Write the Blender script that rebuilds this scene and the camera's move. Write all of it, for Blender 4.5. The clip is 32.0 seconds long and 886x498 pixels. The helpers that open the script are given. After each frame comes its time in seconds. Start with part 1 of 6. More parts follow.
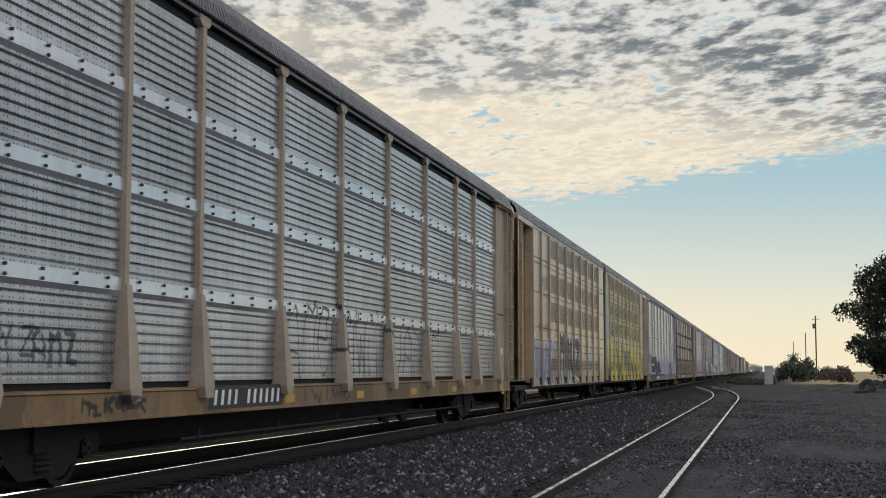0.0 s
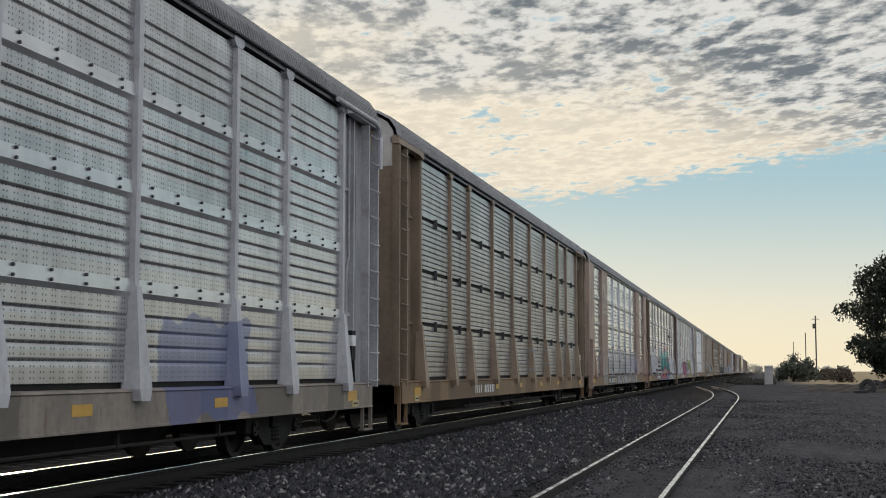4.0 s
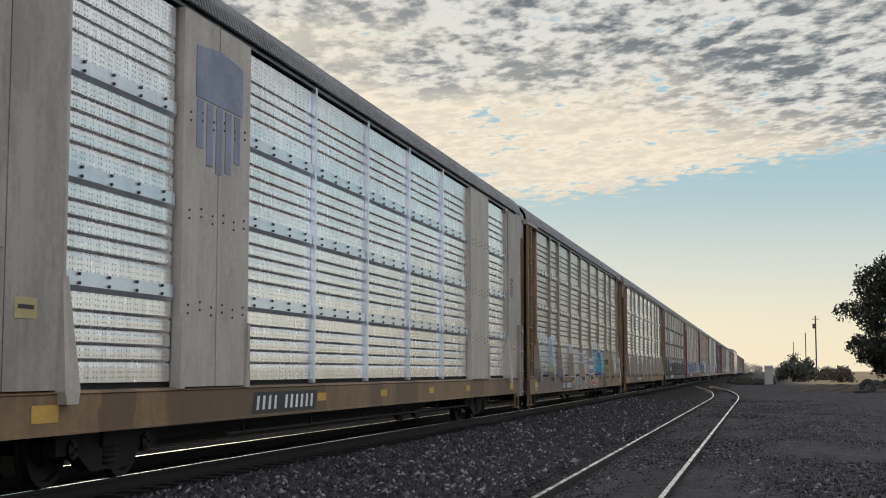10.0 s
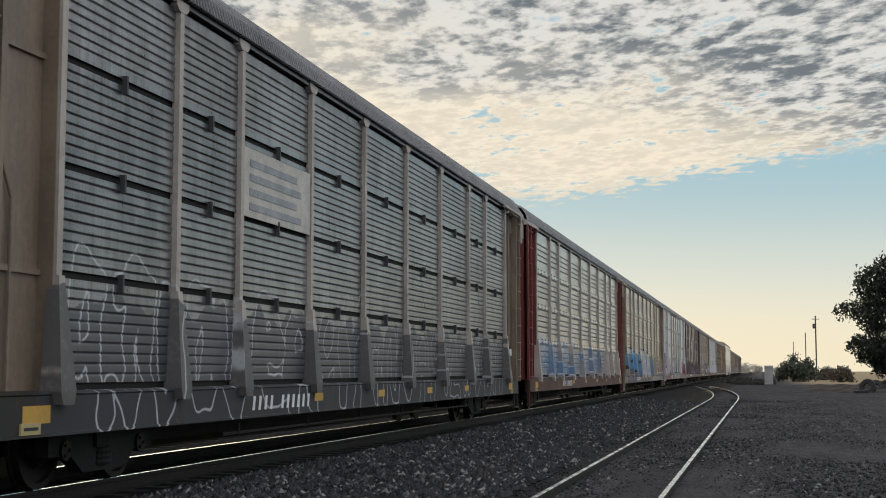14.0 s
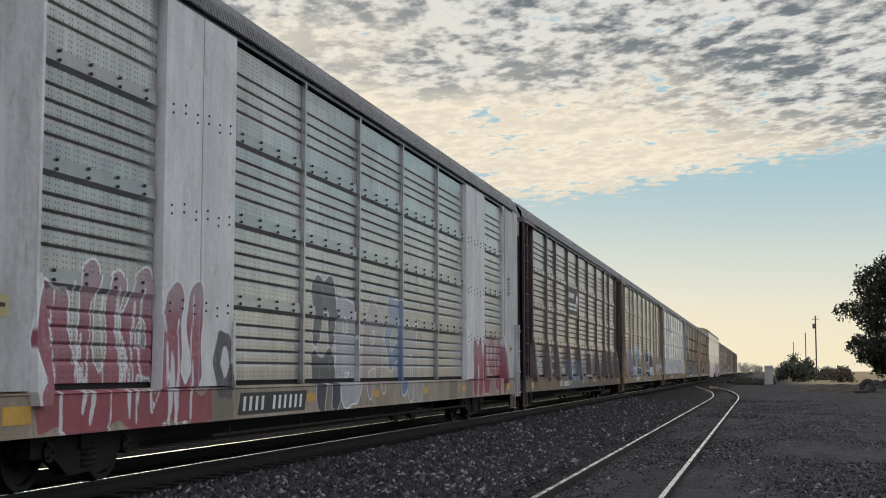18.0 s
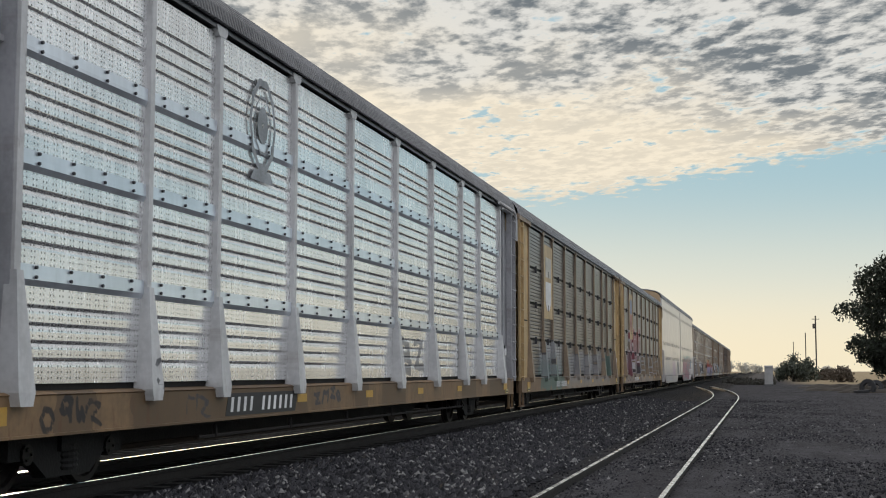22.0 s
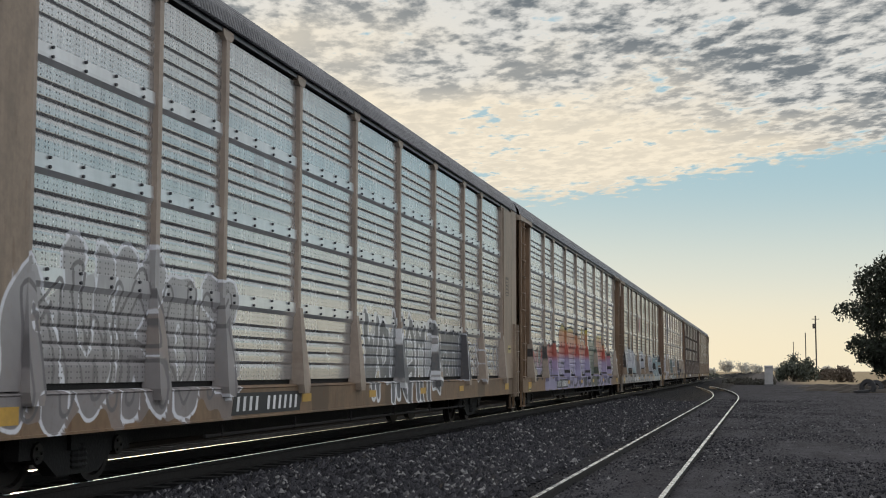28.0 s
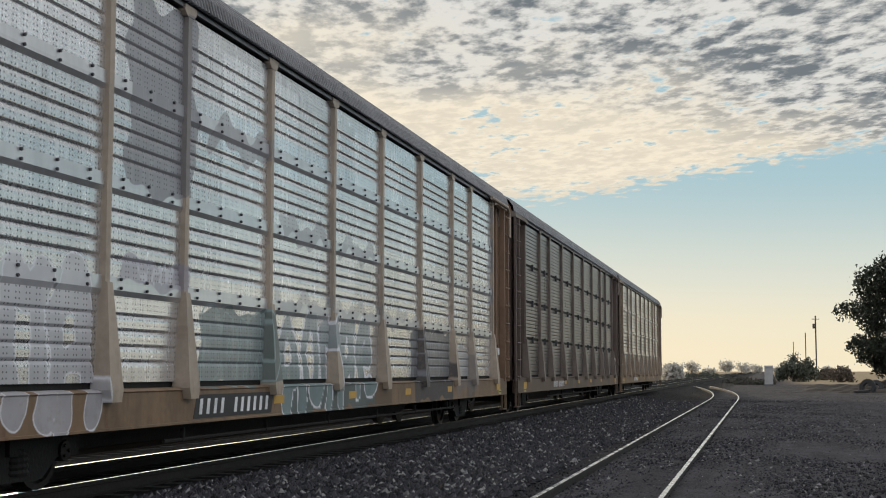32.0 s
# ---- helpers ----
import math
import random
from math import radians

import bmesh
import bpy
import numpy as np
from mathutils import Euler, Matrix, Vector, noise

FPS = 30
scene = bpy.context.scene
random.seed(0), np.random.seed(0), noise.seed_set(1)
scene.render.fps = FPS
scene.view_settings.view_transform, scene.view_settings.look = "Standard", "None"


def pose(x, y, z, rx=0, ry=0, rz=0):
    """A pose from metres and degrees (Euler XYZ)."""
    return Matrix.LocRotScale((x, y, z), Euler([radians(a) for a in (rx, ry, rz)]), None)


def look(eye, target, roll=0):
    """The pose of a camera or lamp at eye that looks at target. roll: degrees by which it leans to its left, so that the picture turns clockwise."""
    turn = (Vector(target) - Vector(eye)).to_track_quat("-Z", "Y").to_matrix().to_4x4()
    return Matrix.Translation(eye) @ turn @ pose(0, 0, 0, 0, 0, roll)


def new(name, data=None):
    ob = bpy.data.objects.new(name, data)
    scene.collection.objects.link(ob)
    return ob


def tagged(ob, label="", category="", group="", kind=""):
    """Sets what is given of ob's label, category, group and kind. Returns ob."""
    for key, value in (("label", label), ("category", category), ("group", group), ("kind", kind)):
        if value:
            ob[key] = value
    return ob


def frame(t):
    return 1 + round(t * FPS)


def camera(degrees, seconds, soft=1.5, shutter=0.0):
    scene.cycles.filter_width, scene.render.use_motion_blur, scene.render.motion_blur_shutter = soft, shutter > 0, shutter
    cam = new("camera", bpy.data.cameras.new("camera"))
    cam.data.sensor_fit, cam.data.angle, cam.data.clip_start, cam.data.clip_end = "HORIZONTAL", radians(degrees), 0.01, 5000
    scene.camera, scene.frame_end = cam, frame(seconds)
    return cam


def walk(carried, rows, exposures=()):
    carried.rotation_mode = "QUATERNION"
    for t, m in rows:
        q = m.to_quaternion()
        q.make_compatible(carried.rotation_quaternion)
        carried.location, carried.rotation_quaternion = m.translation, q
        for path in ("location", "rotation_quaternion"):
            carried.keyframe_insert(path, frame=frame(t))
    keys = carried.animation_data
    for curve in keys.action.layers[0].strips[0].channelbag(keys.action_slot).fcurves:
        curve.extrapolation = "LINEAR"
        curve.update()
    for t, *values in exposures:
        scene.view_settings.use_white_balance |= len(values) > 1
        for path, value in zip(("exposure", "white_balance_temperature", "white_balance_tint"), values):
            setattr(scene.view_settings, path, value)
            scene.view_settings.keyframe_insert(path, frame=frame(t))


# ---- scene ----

# ======== camera: it stands still beside the siding ========
FOCAL = 2370.0 / 1568.0
TURN, TILT, EYE = 13.3, 5.2, (0.0, 0.0, 1.63)
cam = camera(2 * math.degrees(math.atan(0.5 / FOCAL)), 32.0, 1.0, 0.02)
_f = Vector((math.cos(radians(TILT)) * math.cos(radians(TURN)), math.cos(radians(TILT)) * math.sin(radians(TURN)), math.sin(radians(TILT))))
STAND = look(EYE, tuple(Vector(EYE) + 10 * _f))
walk(cam, [(0, STAND), (32, STAND)])

# ======== sun, sky, exposure ========
SUN_AZ, SUN_EL = 31.0, 4.1          # degrees to the left of the track, and above the horizon
scene.view_settings.exposure = 0.0
_d = Vector((math.cos(radians(SUN_EL)) * math.cos(radians(SUN_AZ)), math.cos(radians(SUN_EL)) * math.sin(radians(SUN_AZ)), math.sin(radians(SUN_EL))))
sun = new("sun", bpy.data.lights.new("sun", "SUN"))
sun.data.energy, sun.data.angle, sun.data.color = 1.6, radians(1.5), (1.0, 0.80, 0.55)
sun.matrix_world = look(tuple(_d * 400), (0, 0, 0))


class Nodes:
    """A short hand for node trees: every call returns an output socket."""

    def __init__(self, tree):
        self.t = tree

    def node(self, kind, inputs=(), **props):
        n = self.t.nodes.new(kind)
        for k, v in props.items():
            setattr(n, k, v)
        for k, v in dict(inputs).items():
            if isinstance(v, bpy.types.NodeSocket):
                self.t.links.new(v, n.inputs[k])
            else:
                n.inputs[k].default_value = v
        return n

    def m(self, op, a, b=0.0, c=0.0, clamp=False):
        return self.node("ShaderNodeMath", {0: a, 1: b, 2: c}, operation=op, use_clamp=clamp).outputs[0]

    def mix(self, f, a, b, mode="MIX"):
        n = self.node("ShaderNodeMix", data_type="RGBA", blend_type=mode)
        for i, v in ((0, f), (6, a), (7, b)):
            if isinstance(v, bpy.types.NodeSocket):
                self.t.links.new(v, n.inputs[i])
            else:
                n.inputs[i].default_value = v if i == 0 else (*v[:3], 1)
        return n.outputs[2]

    def ramp(self, x, lo, hi, a=0.0, b=1.0):
        n = self.node("ShaderNodeMapRange", {0: x, 1: lo, 2: hi, 3: a, 4: b}, interpolation_type="SMOOTHSTEP")
        return n.outputs[0]

    def noise(self, vec, scale, detail=3.0, rough=0.55, dims="3D"):
        n = self.node("ShaderNodeTexNoise", {"Scale": scale, "Detail": detail, "Roughness": rough}, noise_dimensions=dims)
        self.t.links.new(vec, n.inputs["Vector"])
        return n.outputs[0]

    def vec(self, x=0.0, y=0.0, z=0.0):
        return self.node("ShaderNodeCombineXYZ", {0: x, 1: y, 2: z}).outputs[0]

    def xyz(self, v):
        s = self.node("ShaderNodeSeparateXYZ", {0: v})
        return s.outputs[0], s.outputs[1], s.outputs[2]


world = bpy.data.worlds.new("sky")
scene.world = world
world.use_nodes = True
world.node_tree.nodes.clear()
W = Nodes(world.node_tree)
way = W.node("ShaderNodeTexCoord").outputs["Generated"]
wx, wy, wz = W.xyz(way)
air = W.node("ShaderNodeTexSky", sky_type="NISHITA", sun_disc=False, sun_elevation=radians(SUN_EL), sun_rotation=radians(90 - SUN_AZ),
             altitude=0.0, air_density=1.0, dust_density=1.6, ozone_density=1.5).outputs[0]
# the cloud deck: directions brought down to a flat sheet, r ahead and s to the side
up = W.m("MAXIMUM", wz, 0.02)
px, py = W.m("DIVIDE", wx, up), W.m("DIVIDE", wy, up)
ct, st = math.cos(radians(TURN)), math.sin(radians(TURN))
r_ = W.m("ADD", W.m("MULTIPLY", px, ct), W.m("MULTIPLY", py, st))
s_ = W.m("SUBTRACT", W.m("MULTIPLY", px, st), W.m("MULTIPLY", py, ct))
sheet = W.vec(W.m("MULTIPLY", r_, 0.62), W.m("ADD", s_, W.m("MULTIPLY", r_, 0.05)), 3.7)
fine = W.noise(sheet, 11.0, 5.0, 0.55)
tiny = W.noise(sheet, 24.0, 3.0, 0.55)
wide = W.noise(sheet, 1.5, 2.0, 0.5)
brim = W.m("SUBTRACT", 7.85, W.m("MAXIMUM", W.m("MULTIPLY", W.m("SUBTRACT", s_, 0.68), 1.5), 0.0))
inside = W.ramp(W.m("ADD", W.m("SUBTRACT", brim, r_), W.m("MULTIPLY", W.m("SUBTRACT", fine, 0.5), 3.0)), -0.1, 0.5)
holes = W.ramp(W.m("ADD", W.m("MULTIPLY", fine, 0.6), W.m("MULTIPLY", wide, 0.4)), 0.33, 0.42)
cover = W.m("MULTIPLY", holes, inside)
gloom = W.ramp(W.m("ADD", W.m("ADD", W.m("MULTIPLY", W.m("SUBTRACT", 5.5, r_), 0.5), W.m("MULTIPLY", W.m("SUBTRACT", s_, 0.35), 0.42)), W.m("MULTIPLY", W.m("SUBTRACT", wide, 0.5), 1.4)), 0.0, 0.9)
lumps = W.noise(sheet, 3.6, 3.0, 0.5)
thick = W.ramp(W.m("ADD", W.m("ADD", W.m("MULTIPLY", fine, 0.52), W.m("MULTIPLY", tiny, 0.24)), W.m("MULTIPLY", lumps, 0.24)), 0.43, 0.58)
dark = W.m("MULTIPLY", thick, W.m("ADD", W.m("MULTIPLY", gloom, 0.78), 0.20))
# towards the sun the deck is seen from its shaded side, away from it fully lit
ahead = W.ramp(W.m("ADD", W.m("MULTIPLY", wx, _d.x), W.m("MULTIPLY", wy, _d.y)), -0.3, 0.75)
cloud = W.mix(ahead, W.mix(dark, (1.38, 1.38, 1.42), (0.85, 0.93, 1.06)), W.mix(dark, W.mix(gloom, (0.93, 0.83, 0.66), (0.74, 0.73, 0.69)), (0.165, 0.19, 0.21)))
haze = W.mix(W.ramp(wz, 0.0, 0.075), (1.0, 0.90, 0.66), (0.84, 0.84, 0.72))
blue = W.mix(W.ramp(wz, 0.15, 0.6), (0.41, 0.61, 0.69), (0.30, 0.45, 0.66))
haze = W.mix(ahead, (0.80, 0.85, 0.94), haze)
glow = W.mix(W.ramp(wz, 0.035, 0.155), haze, blue)
clear = W.mix(0.88, W.mix(1.0, air, (0.08, 0.08, 0.08), "MULTIPLY"), glow)
near_sun = W.m("ADD", W.m("ADD", W.m("MULTIPLY", wx, _d.x), W.m("MULTIPLY", wy, _d.y)), W.m("MULTIPLY", wz, _d.z))
halo = W.mix(1.0, W.mix(W.ramp(near_sun, 0.975, 0.9995), (0.0, 0.0, 0.0), (1.0, 0.88, 0.68)), (6.0, 6.0, 6.0), "MULTIPLY")
whole = W.mix(1.0, W.mix(cover, clear, cloud), halo, "ADD")
bg = W.node("ShaderNodeBackground", {"Color": whole, "Strength": 1.0})
W.t.links.new(bg.outputs[0], W.node("ShaderNodeOutputWorld").inputs[0])

# ======== materials ========


def surface(name, rough=0.6, metal=0.0):
    m = bpy.data.materials.new(name)
    m.use_nodes = True
    m.node_tree.nodes.clear()
    n = Nodes(m.node_tree)
    p = n.node("ShaderNodeBsdfPrincipled", {"Roughness": rough, "Metallic": metal})
    m.node_tree.links.new(p.outputs[0], n.node("ShaderNodeOutputMaterial").inputs[0])
    return m, n, p


def plain(name, color, rough=0.6, metal=0.0, vary=0.25, scale=3.0, bump=0.0, space="Object"):
    """Colour with stains at two scales and a little relief."""
    m, n, p = surface(name, rough, metal)
    co = n.node("ShaderNodeTexCoord").outputs[space]
    a, b = n.noise(co, scale, 4.0), n.noise(co, scale * 9, 3.0)
    f = n.m("ADD", n.m("MULTIPLY", a, 0.65), n.m("MULTIPLY", b, 0.35))
    col = n.mix(n.ramp(f, 0.3, 0.7), [c * (1 - vary) for c in color], [min(1, c * (1 + vary)) for c in color])
    n.t.links.new(col, p.inputs["Base Color"])
    n.t.links.new(n.m("ADD", rough - 0.12, n.m("MULTIPLY", a, 0.24)), p.inputs["Roughness"])
    if bump:
        n.t.links.new(n.node("ShaderNodeBump", {"Strength": bump, "Distance": 0.02, "Height": b}).outputs[0], p.inputs["Normal"])
    return m


def car_paint(name, color, rough=0.5, metal=0.0, holes=0.0, grime=0.35, sheets=0.0, rust=0.0, patches=0.0, sheen=0.0):
    """Paint or zinc of a rail car in the car's own coordinates: dirt, streaks, punched holes, and the sprayed paint that the mesh carries."""
    m, n, p = surface(name, rough, metal)
    co = n.node("ShaderNodeTexCoord").outputs["Object"]
    x, y, z = n.xyz(co)
    streak = n.noise(n.vec(n.m("MULTIPLY", x, 1.3), y, n.m("MULTIPLY", z, 0.5)), 1.7, 5.0, 0.6)
    spots = n.noise(co, 14.0 if metal < 0.5 else 5.0, 3.0)
    runs = n.noise(n.vec(n.m("MULTIPLY", x, 9.0), y, n.m("MULTIPLY", z, 0.45)), 1.6, 4.0, 0.6)
    f = n.m("ADD", n.m("ADD", n.m("MULTIPLY", streak, 0.55), n.m("MULTIPLY", spots, 0.25)), n.m("MULTIPLY", runs, 0.2))
    col = n.mix(n.ramp(f, 0.36, 0.64), [c * (1 - grime) for c in color], [min(1, c * (1 + grime * 0.5)) for c in color])
    if sheets:
        # sheets of differing age
        cell = n.node("ShaderNodeTexWhiteNoise", {0: n.vec(n.m("FLOOR", n.m("DIVIDE", n.m("ADD", x, 0.4), 2.95)), n.m("FLOOR", n.m("DIVIDE", n.m("SUBTRACT", z, 1.13), 1.08)), len(name) * 1.7)}).outputs[0]
        col = n.mix(1.0, col, n.mix(cell, (1 - sheets,) * 3, (1.0, 1.0, 1.0)), "MULTIPLY")
    if patches:
        # stretches painted over in darker or rustier tones
        wav = n.m("ADD", x, n.m("MULTIPLY", n.noise(co, 2.5, 2.0), 0.35))
        pick = n.node("ShaderNodeTexWhiteNoise", {0: n.vec(n.m("FLOOR", n.m("DIVIDE", wav, 0.83)), sum(color) * 9.0, 0.0)}).outputs[0]
        col = n.mix(n.m("MULTIPLY", n.m("GREATER_THAN", pick, 0.74), patches), col, [c * 0.45 for c in color])
        col = n.mix(n.m("MULTIPLY", n.m("LESS_THAN", pick, 0.10), patches * 0.6), col, [0.5 * c + k for c, k in zip(color, (0.08, 0.04, 0.015))])
    if rust:
        rr = n.noise(n.vec(n.m("MULTIPLY", x, 2.0), 1.0, n.m("MULTIPLY", z, 0.6)), 3.1, 5.0, 0.65)
        col = n.mix(n.m("MULTIPLY", n.ramp(rr, 0.56, 0.72), rust), col, (0.10, 0.045, 0.02))
    # sprayed paint: signed distance, outline width, fill and outline colours
    tv, to, _ = n.xyz(n.node("ShaderNodeAttribute", attribute_name="spray_edge").outputs["Vector"])
    fill_, line_ = n.node("ShaderNodeAttribute", attribute_name="spray_fill"), n.node("ShaderNodeAttribute", attribute_name="spray_line")
    dist = n.m("ADD", n.m("SUBTRACT", 0.5, tv), n.m("MULTIPLY", n.m("SUBTRACT", n.noise(co, 9.0, 3.0), 0.5), 0.022))
    worn = n.ramp(n.m("ADD", n.m("MULTIPLY", spots, 0.5), n.m("MULTIPLY", runs, 0.5)), 0.32, 0.50, 0.72, 0.97)
    edge = n.m("MULTIPLY", n.m("MULTIPLY", n.ramp(n.m("SUBTRACT", dist, to), 0.010, -0.010), line_.outputs["Alpha"]), worn)
    body = n.m("MULTIPLY", n.m("MULTIPLY", n.ramp(dist, 0.012, -0.012), fill_.outputs["Alpha"]), worn)
    inside_ = n.ramp(dist, -0.012, 0.012)
    edge = n.m("MULTIPLY", edge, inside_)
    cloudy = n.mix(n.noise(co, 1.9, 3.0), (0.50, 0.50, 0.52), (0.98, 0.98, 0.96))
    col = n.mix(edge, col, line_.outputs["Color"])
    col = n.mix(body, col, n.mix(1.0, fill_.outputs["Color"], cloudy, "MULTIPLY"))
    sv, so, sh = n.xyz(n.node("ShaderNodeAttribute", attribute_name="stroke_edge").outputs["Vector"])
    stroke_ = n.node("ShaderNodeAttribute", attribute_name="stroke_tone")
    sd = n.m("ADD", n.m("SUBTRACT", 0.5, sv), n.m("MULTIPLY", n.m("SUBTRACT", n.noise(co, 7.0, 2.0), 0.5), 0.02))
    open_ = n.m("SUBTRACT", 1.0, n.m("MULTIPLY", sh, n.ramp(sd, 0.008, -0.008)))
    thread = n.m("MULTIPLY", n.m("MULTIPLY", n.ramp(n.m("SUBTRACT", sd, so), 0.009, -0.009), open_), n.m("MULTIPLY", worn, stroke_.outputs["Alpha"]))
    col = n.mix(thread, col, n.mix(1.0, stroke_.outputs["Color"], (0.85, 0.85, 0.85), "MULTIPLY"))
    coat = n.m("MAXIMUM", n.m("MAXIMUM", edge, body), thread)
    if holes:
        fx, fz = n.m("FRACT", n.m("DIVIDE", x, 0.062)), n.m("FRACT", n.m("DIVIDE", z, 0.058))
        dd = n.m("ADD", n.m("POWER", n.m("SUBTRACT", fx, 0.5), 2.0), n.m("POWER", n.m("SUBTRACT", fz, 0.5), 2.0))
        column = n.m("LESS_THAN", n.m("FRACT", n.m("DIVIDE", x, 0.186)), 0.667)
        dot = n.m("MULTIPLY", n.m("LESS_THAN", dd, 0.036), column)
        col = n.mix(n.m("MULTIPLY", dot, holes), col, (0.02, 0.02, 0.022))
    p.inputs["Coat Roughness"].default_value = 0.16
    n.t.links.new(n.m("MULTIPLY", n.m("SUBTRACT", 1.0, coat), sheen), p.inputs["Coat Weight"])
    n.t.links.new(col, p.inputs["Base Color"])
    n.t.links.new(n.m("MULTIPLY", n.m("SUBTRACT", 1.0, coat), metal), p.inputs["Metallic"])
    n.t.links.new(n.m("ADD", n.m("ADD", rough - 0.1, n.m("MULTIPLY", f, 0.22)), n.m("MULTIPLY", coat, 0.12)), p.inputs["Roughness"])
    dents = n.m("ADD", n.noise(co, 4.0, 2.0), n.m("MULTIPLY", n.noise(co, 1.1, 2.0), 2.2))
    n.t.links.new(n.node("ShaderNodeBump", {"Strength": 0.05 if metal > 0.5 else 0.12, "Distance": 0.01, "Height": dents}).outputs[0], p.inputs["Normal"])
    return m


ROOF = plain("roof_zinc", (0.155, 0.155, 0.16), 0.36, 0.9, 0.3, 0.8)
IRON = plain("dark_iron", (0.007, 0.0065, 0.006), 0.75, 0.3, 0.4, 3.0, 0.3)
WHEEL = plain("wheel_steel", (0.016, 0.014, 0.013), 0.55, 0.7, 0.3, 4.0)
BLACK = plain("black_rubber", (0.015, 0.015, 0.016), 0.8, 0.0, 0.3)
BOLT = plain("bolt_iron", (0.05, 0.05, 0.055), 0.6, 0.3, 0.2)
WHITE = plain("white_paint", (0.62, 0.62, 0.62), 0.55, 0.0, 0.18, 1.5)
YELLOW = plain("reflector_yellow", (0.44, 0.26, 0.045), 0.5, 0.0, 0.15)
LABEL = plain("label_yellow", (0.38, 0.31, 0.14), 0.5, 0.0, 0.12)
INK = plain("ink_black", (0.02, 0.02, 0.02), 0.6, 0.0, 0.1)
RAILTOP = plain("worn_rail", (0.80, 0.78, 0.75), 0.13, 1.0, 0.1, 2.0)
RAILSIDE = plain("rusty_rail", (0.012, 0.010, 0.009), 0.85, 0.2, 0.35, 3.0, 0.3)
SIDERAIL = plain("dull_rail", (0.72, 0.70, 0.68), 0.27, 0.9, 0.15, 2.0)
TIE = plain("oiled_tie", (0.012, 0.011, 0.010), 0.9, 0.0, 0.4, 4.0, 0.5)
STONE = plain("ballast_stone", (0.085, 0.085, 0.088), 0.85, 0.0, 0.5, 2.5, 0.4)

# ======== mesh helpers ========


class Mesh:
    """Collects faces; one call of part() makes one object of them."""

    def __init__(self):
        self.v, self.f, self.k, self.smooth = [], [], [], False

    def add(self, verts, faces, k=0):
        o = len(self.v)
        self.v += verts
        self.f += [tuple(o + i for i in f) for f in faces]
        self.k += [k] * len(faces)
        return self

    def box(self, x0, x1, y0, y1, z0, z1, k=0):
        return self.add([(x, y, z) for x in (x0, x1) for y in (y0, y1) for z in (z0, z1)],
                        [(0, 1, 3, 2), (4, 6, 7, 5), (0, 4, 5, 1), (2, 3, 7, 6), (0, 2, 6, 4), (1, 5, 7, 3)], k)

    def board(self, x0, x1, y0, y1, z0, z1, step=0.05, k=0):
        """A box whose front, at y0, is a close grid."""
        nx, nz = max(1, round((x1 - x0) / step)), max(1, round((z1 - z0) / step))
        v = [(x0 + (x1 - x0) * i / nx, y0, z0 + (z1 - z0) * j / nz) for i in range(nx + 1) for j in range(nz + 1)]
        f = [(i * (nz + 1) + j, i * (nz + 1) + j + 1, (i + 1) * (nz + 1) + j + 1, (i + 1) * (nz + 1) + j) for i in range(nx) for j in range(nz)]
        self.add(v, f, k)
        return self.add([(x, y, z) for x in (x0, x1) for y in (y0, y1) for z in (z0, z1)],
                        [(0, 1, 3, 2), (4, 6, 7, 5), (2, 3, 7, 6), (0, 2, 6, 4), (1, 5, 7, 3)], k)

    def bar(self, x0, x1, profile, k=0, ends=True):
        """profile: points (y, z) carried along x."""
        n = len(profile)
        v = [(x0, y, z) for y, z in profile] + [(x1, y, z) for y, z in profile]
        f = [(i, (i + 1) % n, n + (i + 1) % n, n + i) for i in range(n)]
        if ends:
            f += [tuple(range(n))[::-1], tuple(range(n, 2 * n))]
        return self.add(v, f, k)

    def slab(self, y0, y1, outline, k=0):
        """outline: points (x, z) carried along y."""
        n = len(outline)
        v = [(x, y0, z) for x, z in outline] + [(x, y1, z) for x, z in outline]
        f = [(i, (i + 1) % n, n + (i + 1) % n, n + i) for i in range(n)] + [tuple(range(n))[::-1], tuple(range(n, 2 * n))]
        return self.add(v, f, k)

    def rod(self, a, b, r, n=6, k=0):
        a, b = Vector(a), Vector(b)
        w = (b - a).normalized()
        s = w.orthogonal().normalized()
        t = w.cross(s)
        ring = [s * (r * math.cos(2 * math.pi * i / n)) + t * (r * math.sin(2 * math.pi * i / n)) for i in range(n)]
        v = [tuple(a + q) for q in ring] + [tuple(b + q) for q in ring]
        f = [(i, (i + 1) % n, n + (i + 1) % n, n + i) for i in range(n)] + [tuple(range(n))[::-1], tuple(range(n, 2 * n))]
        return self.add(v, f, k)

    def lathe(self, cx, cz, rings, n=20, k=0):
        """rings: (y, radius) round an axle along y."""
        v, f = [], []
        for y, r in rings:
            v += [(cx + r * math.cos(2 * math.pi * i / n), y, cz + r * math.sin(2 * math.pi * i / n)) for i in range(n)]
        for j in range(len(rings) - 1):
            f += [(j * n + i, j * n + (i + 1) % n, (j + 1) * n + (i + 1) % n, (j + 1) * n + i) for i in range(n)]
        f += [tuple(range(n))[::-1], tuple(range((len(rings) - 1) * n, len(rings) * n))]
        return self.add(v, f, k)

    def done(self, name):
        me = bpy.data.meshes.new(name)
        me.from_pydata(self.v, [], self.f)
        for i, k in enumerate(self.k):
            if k:
                me.polygons[i].material_index = k
        bm = bmesh.new()
        bm.from_mesh(me)
        bmesh.ops.recalc_face_normals(bm, faces=bm.faces)
        bm.to_mesh(me)
        bm.free()
        if self.smooth:
            me.shade_smooth()
        return me


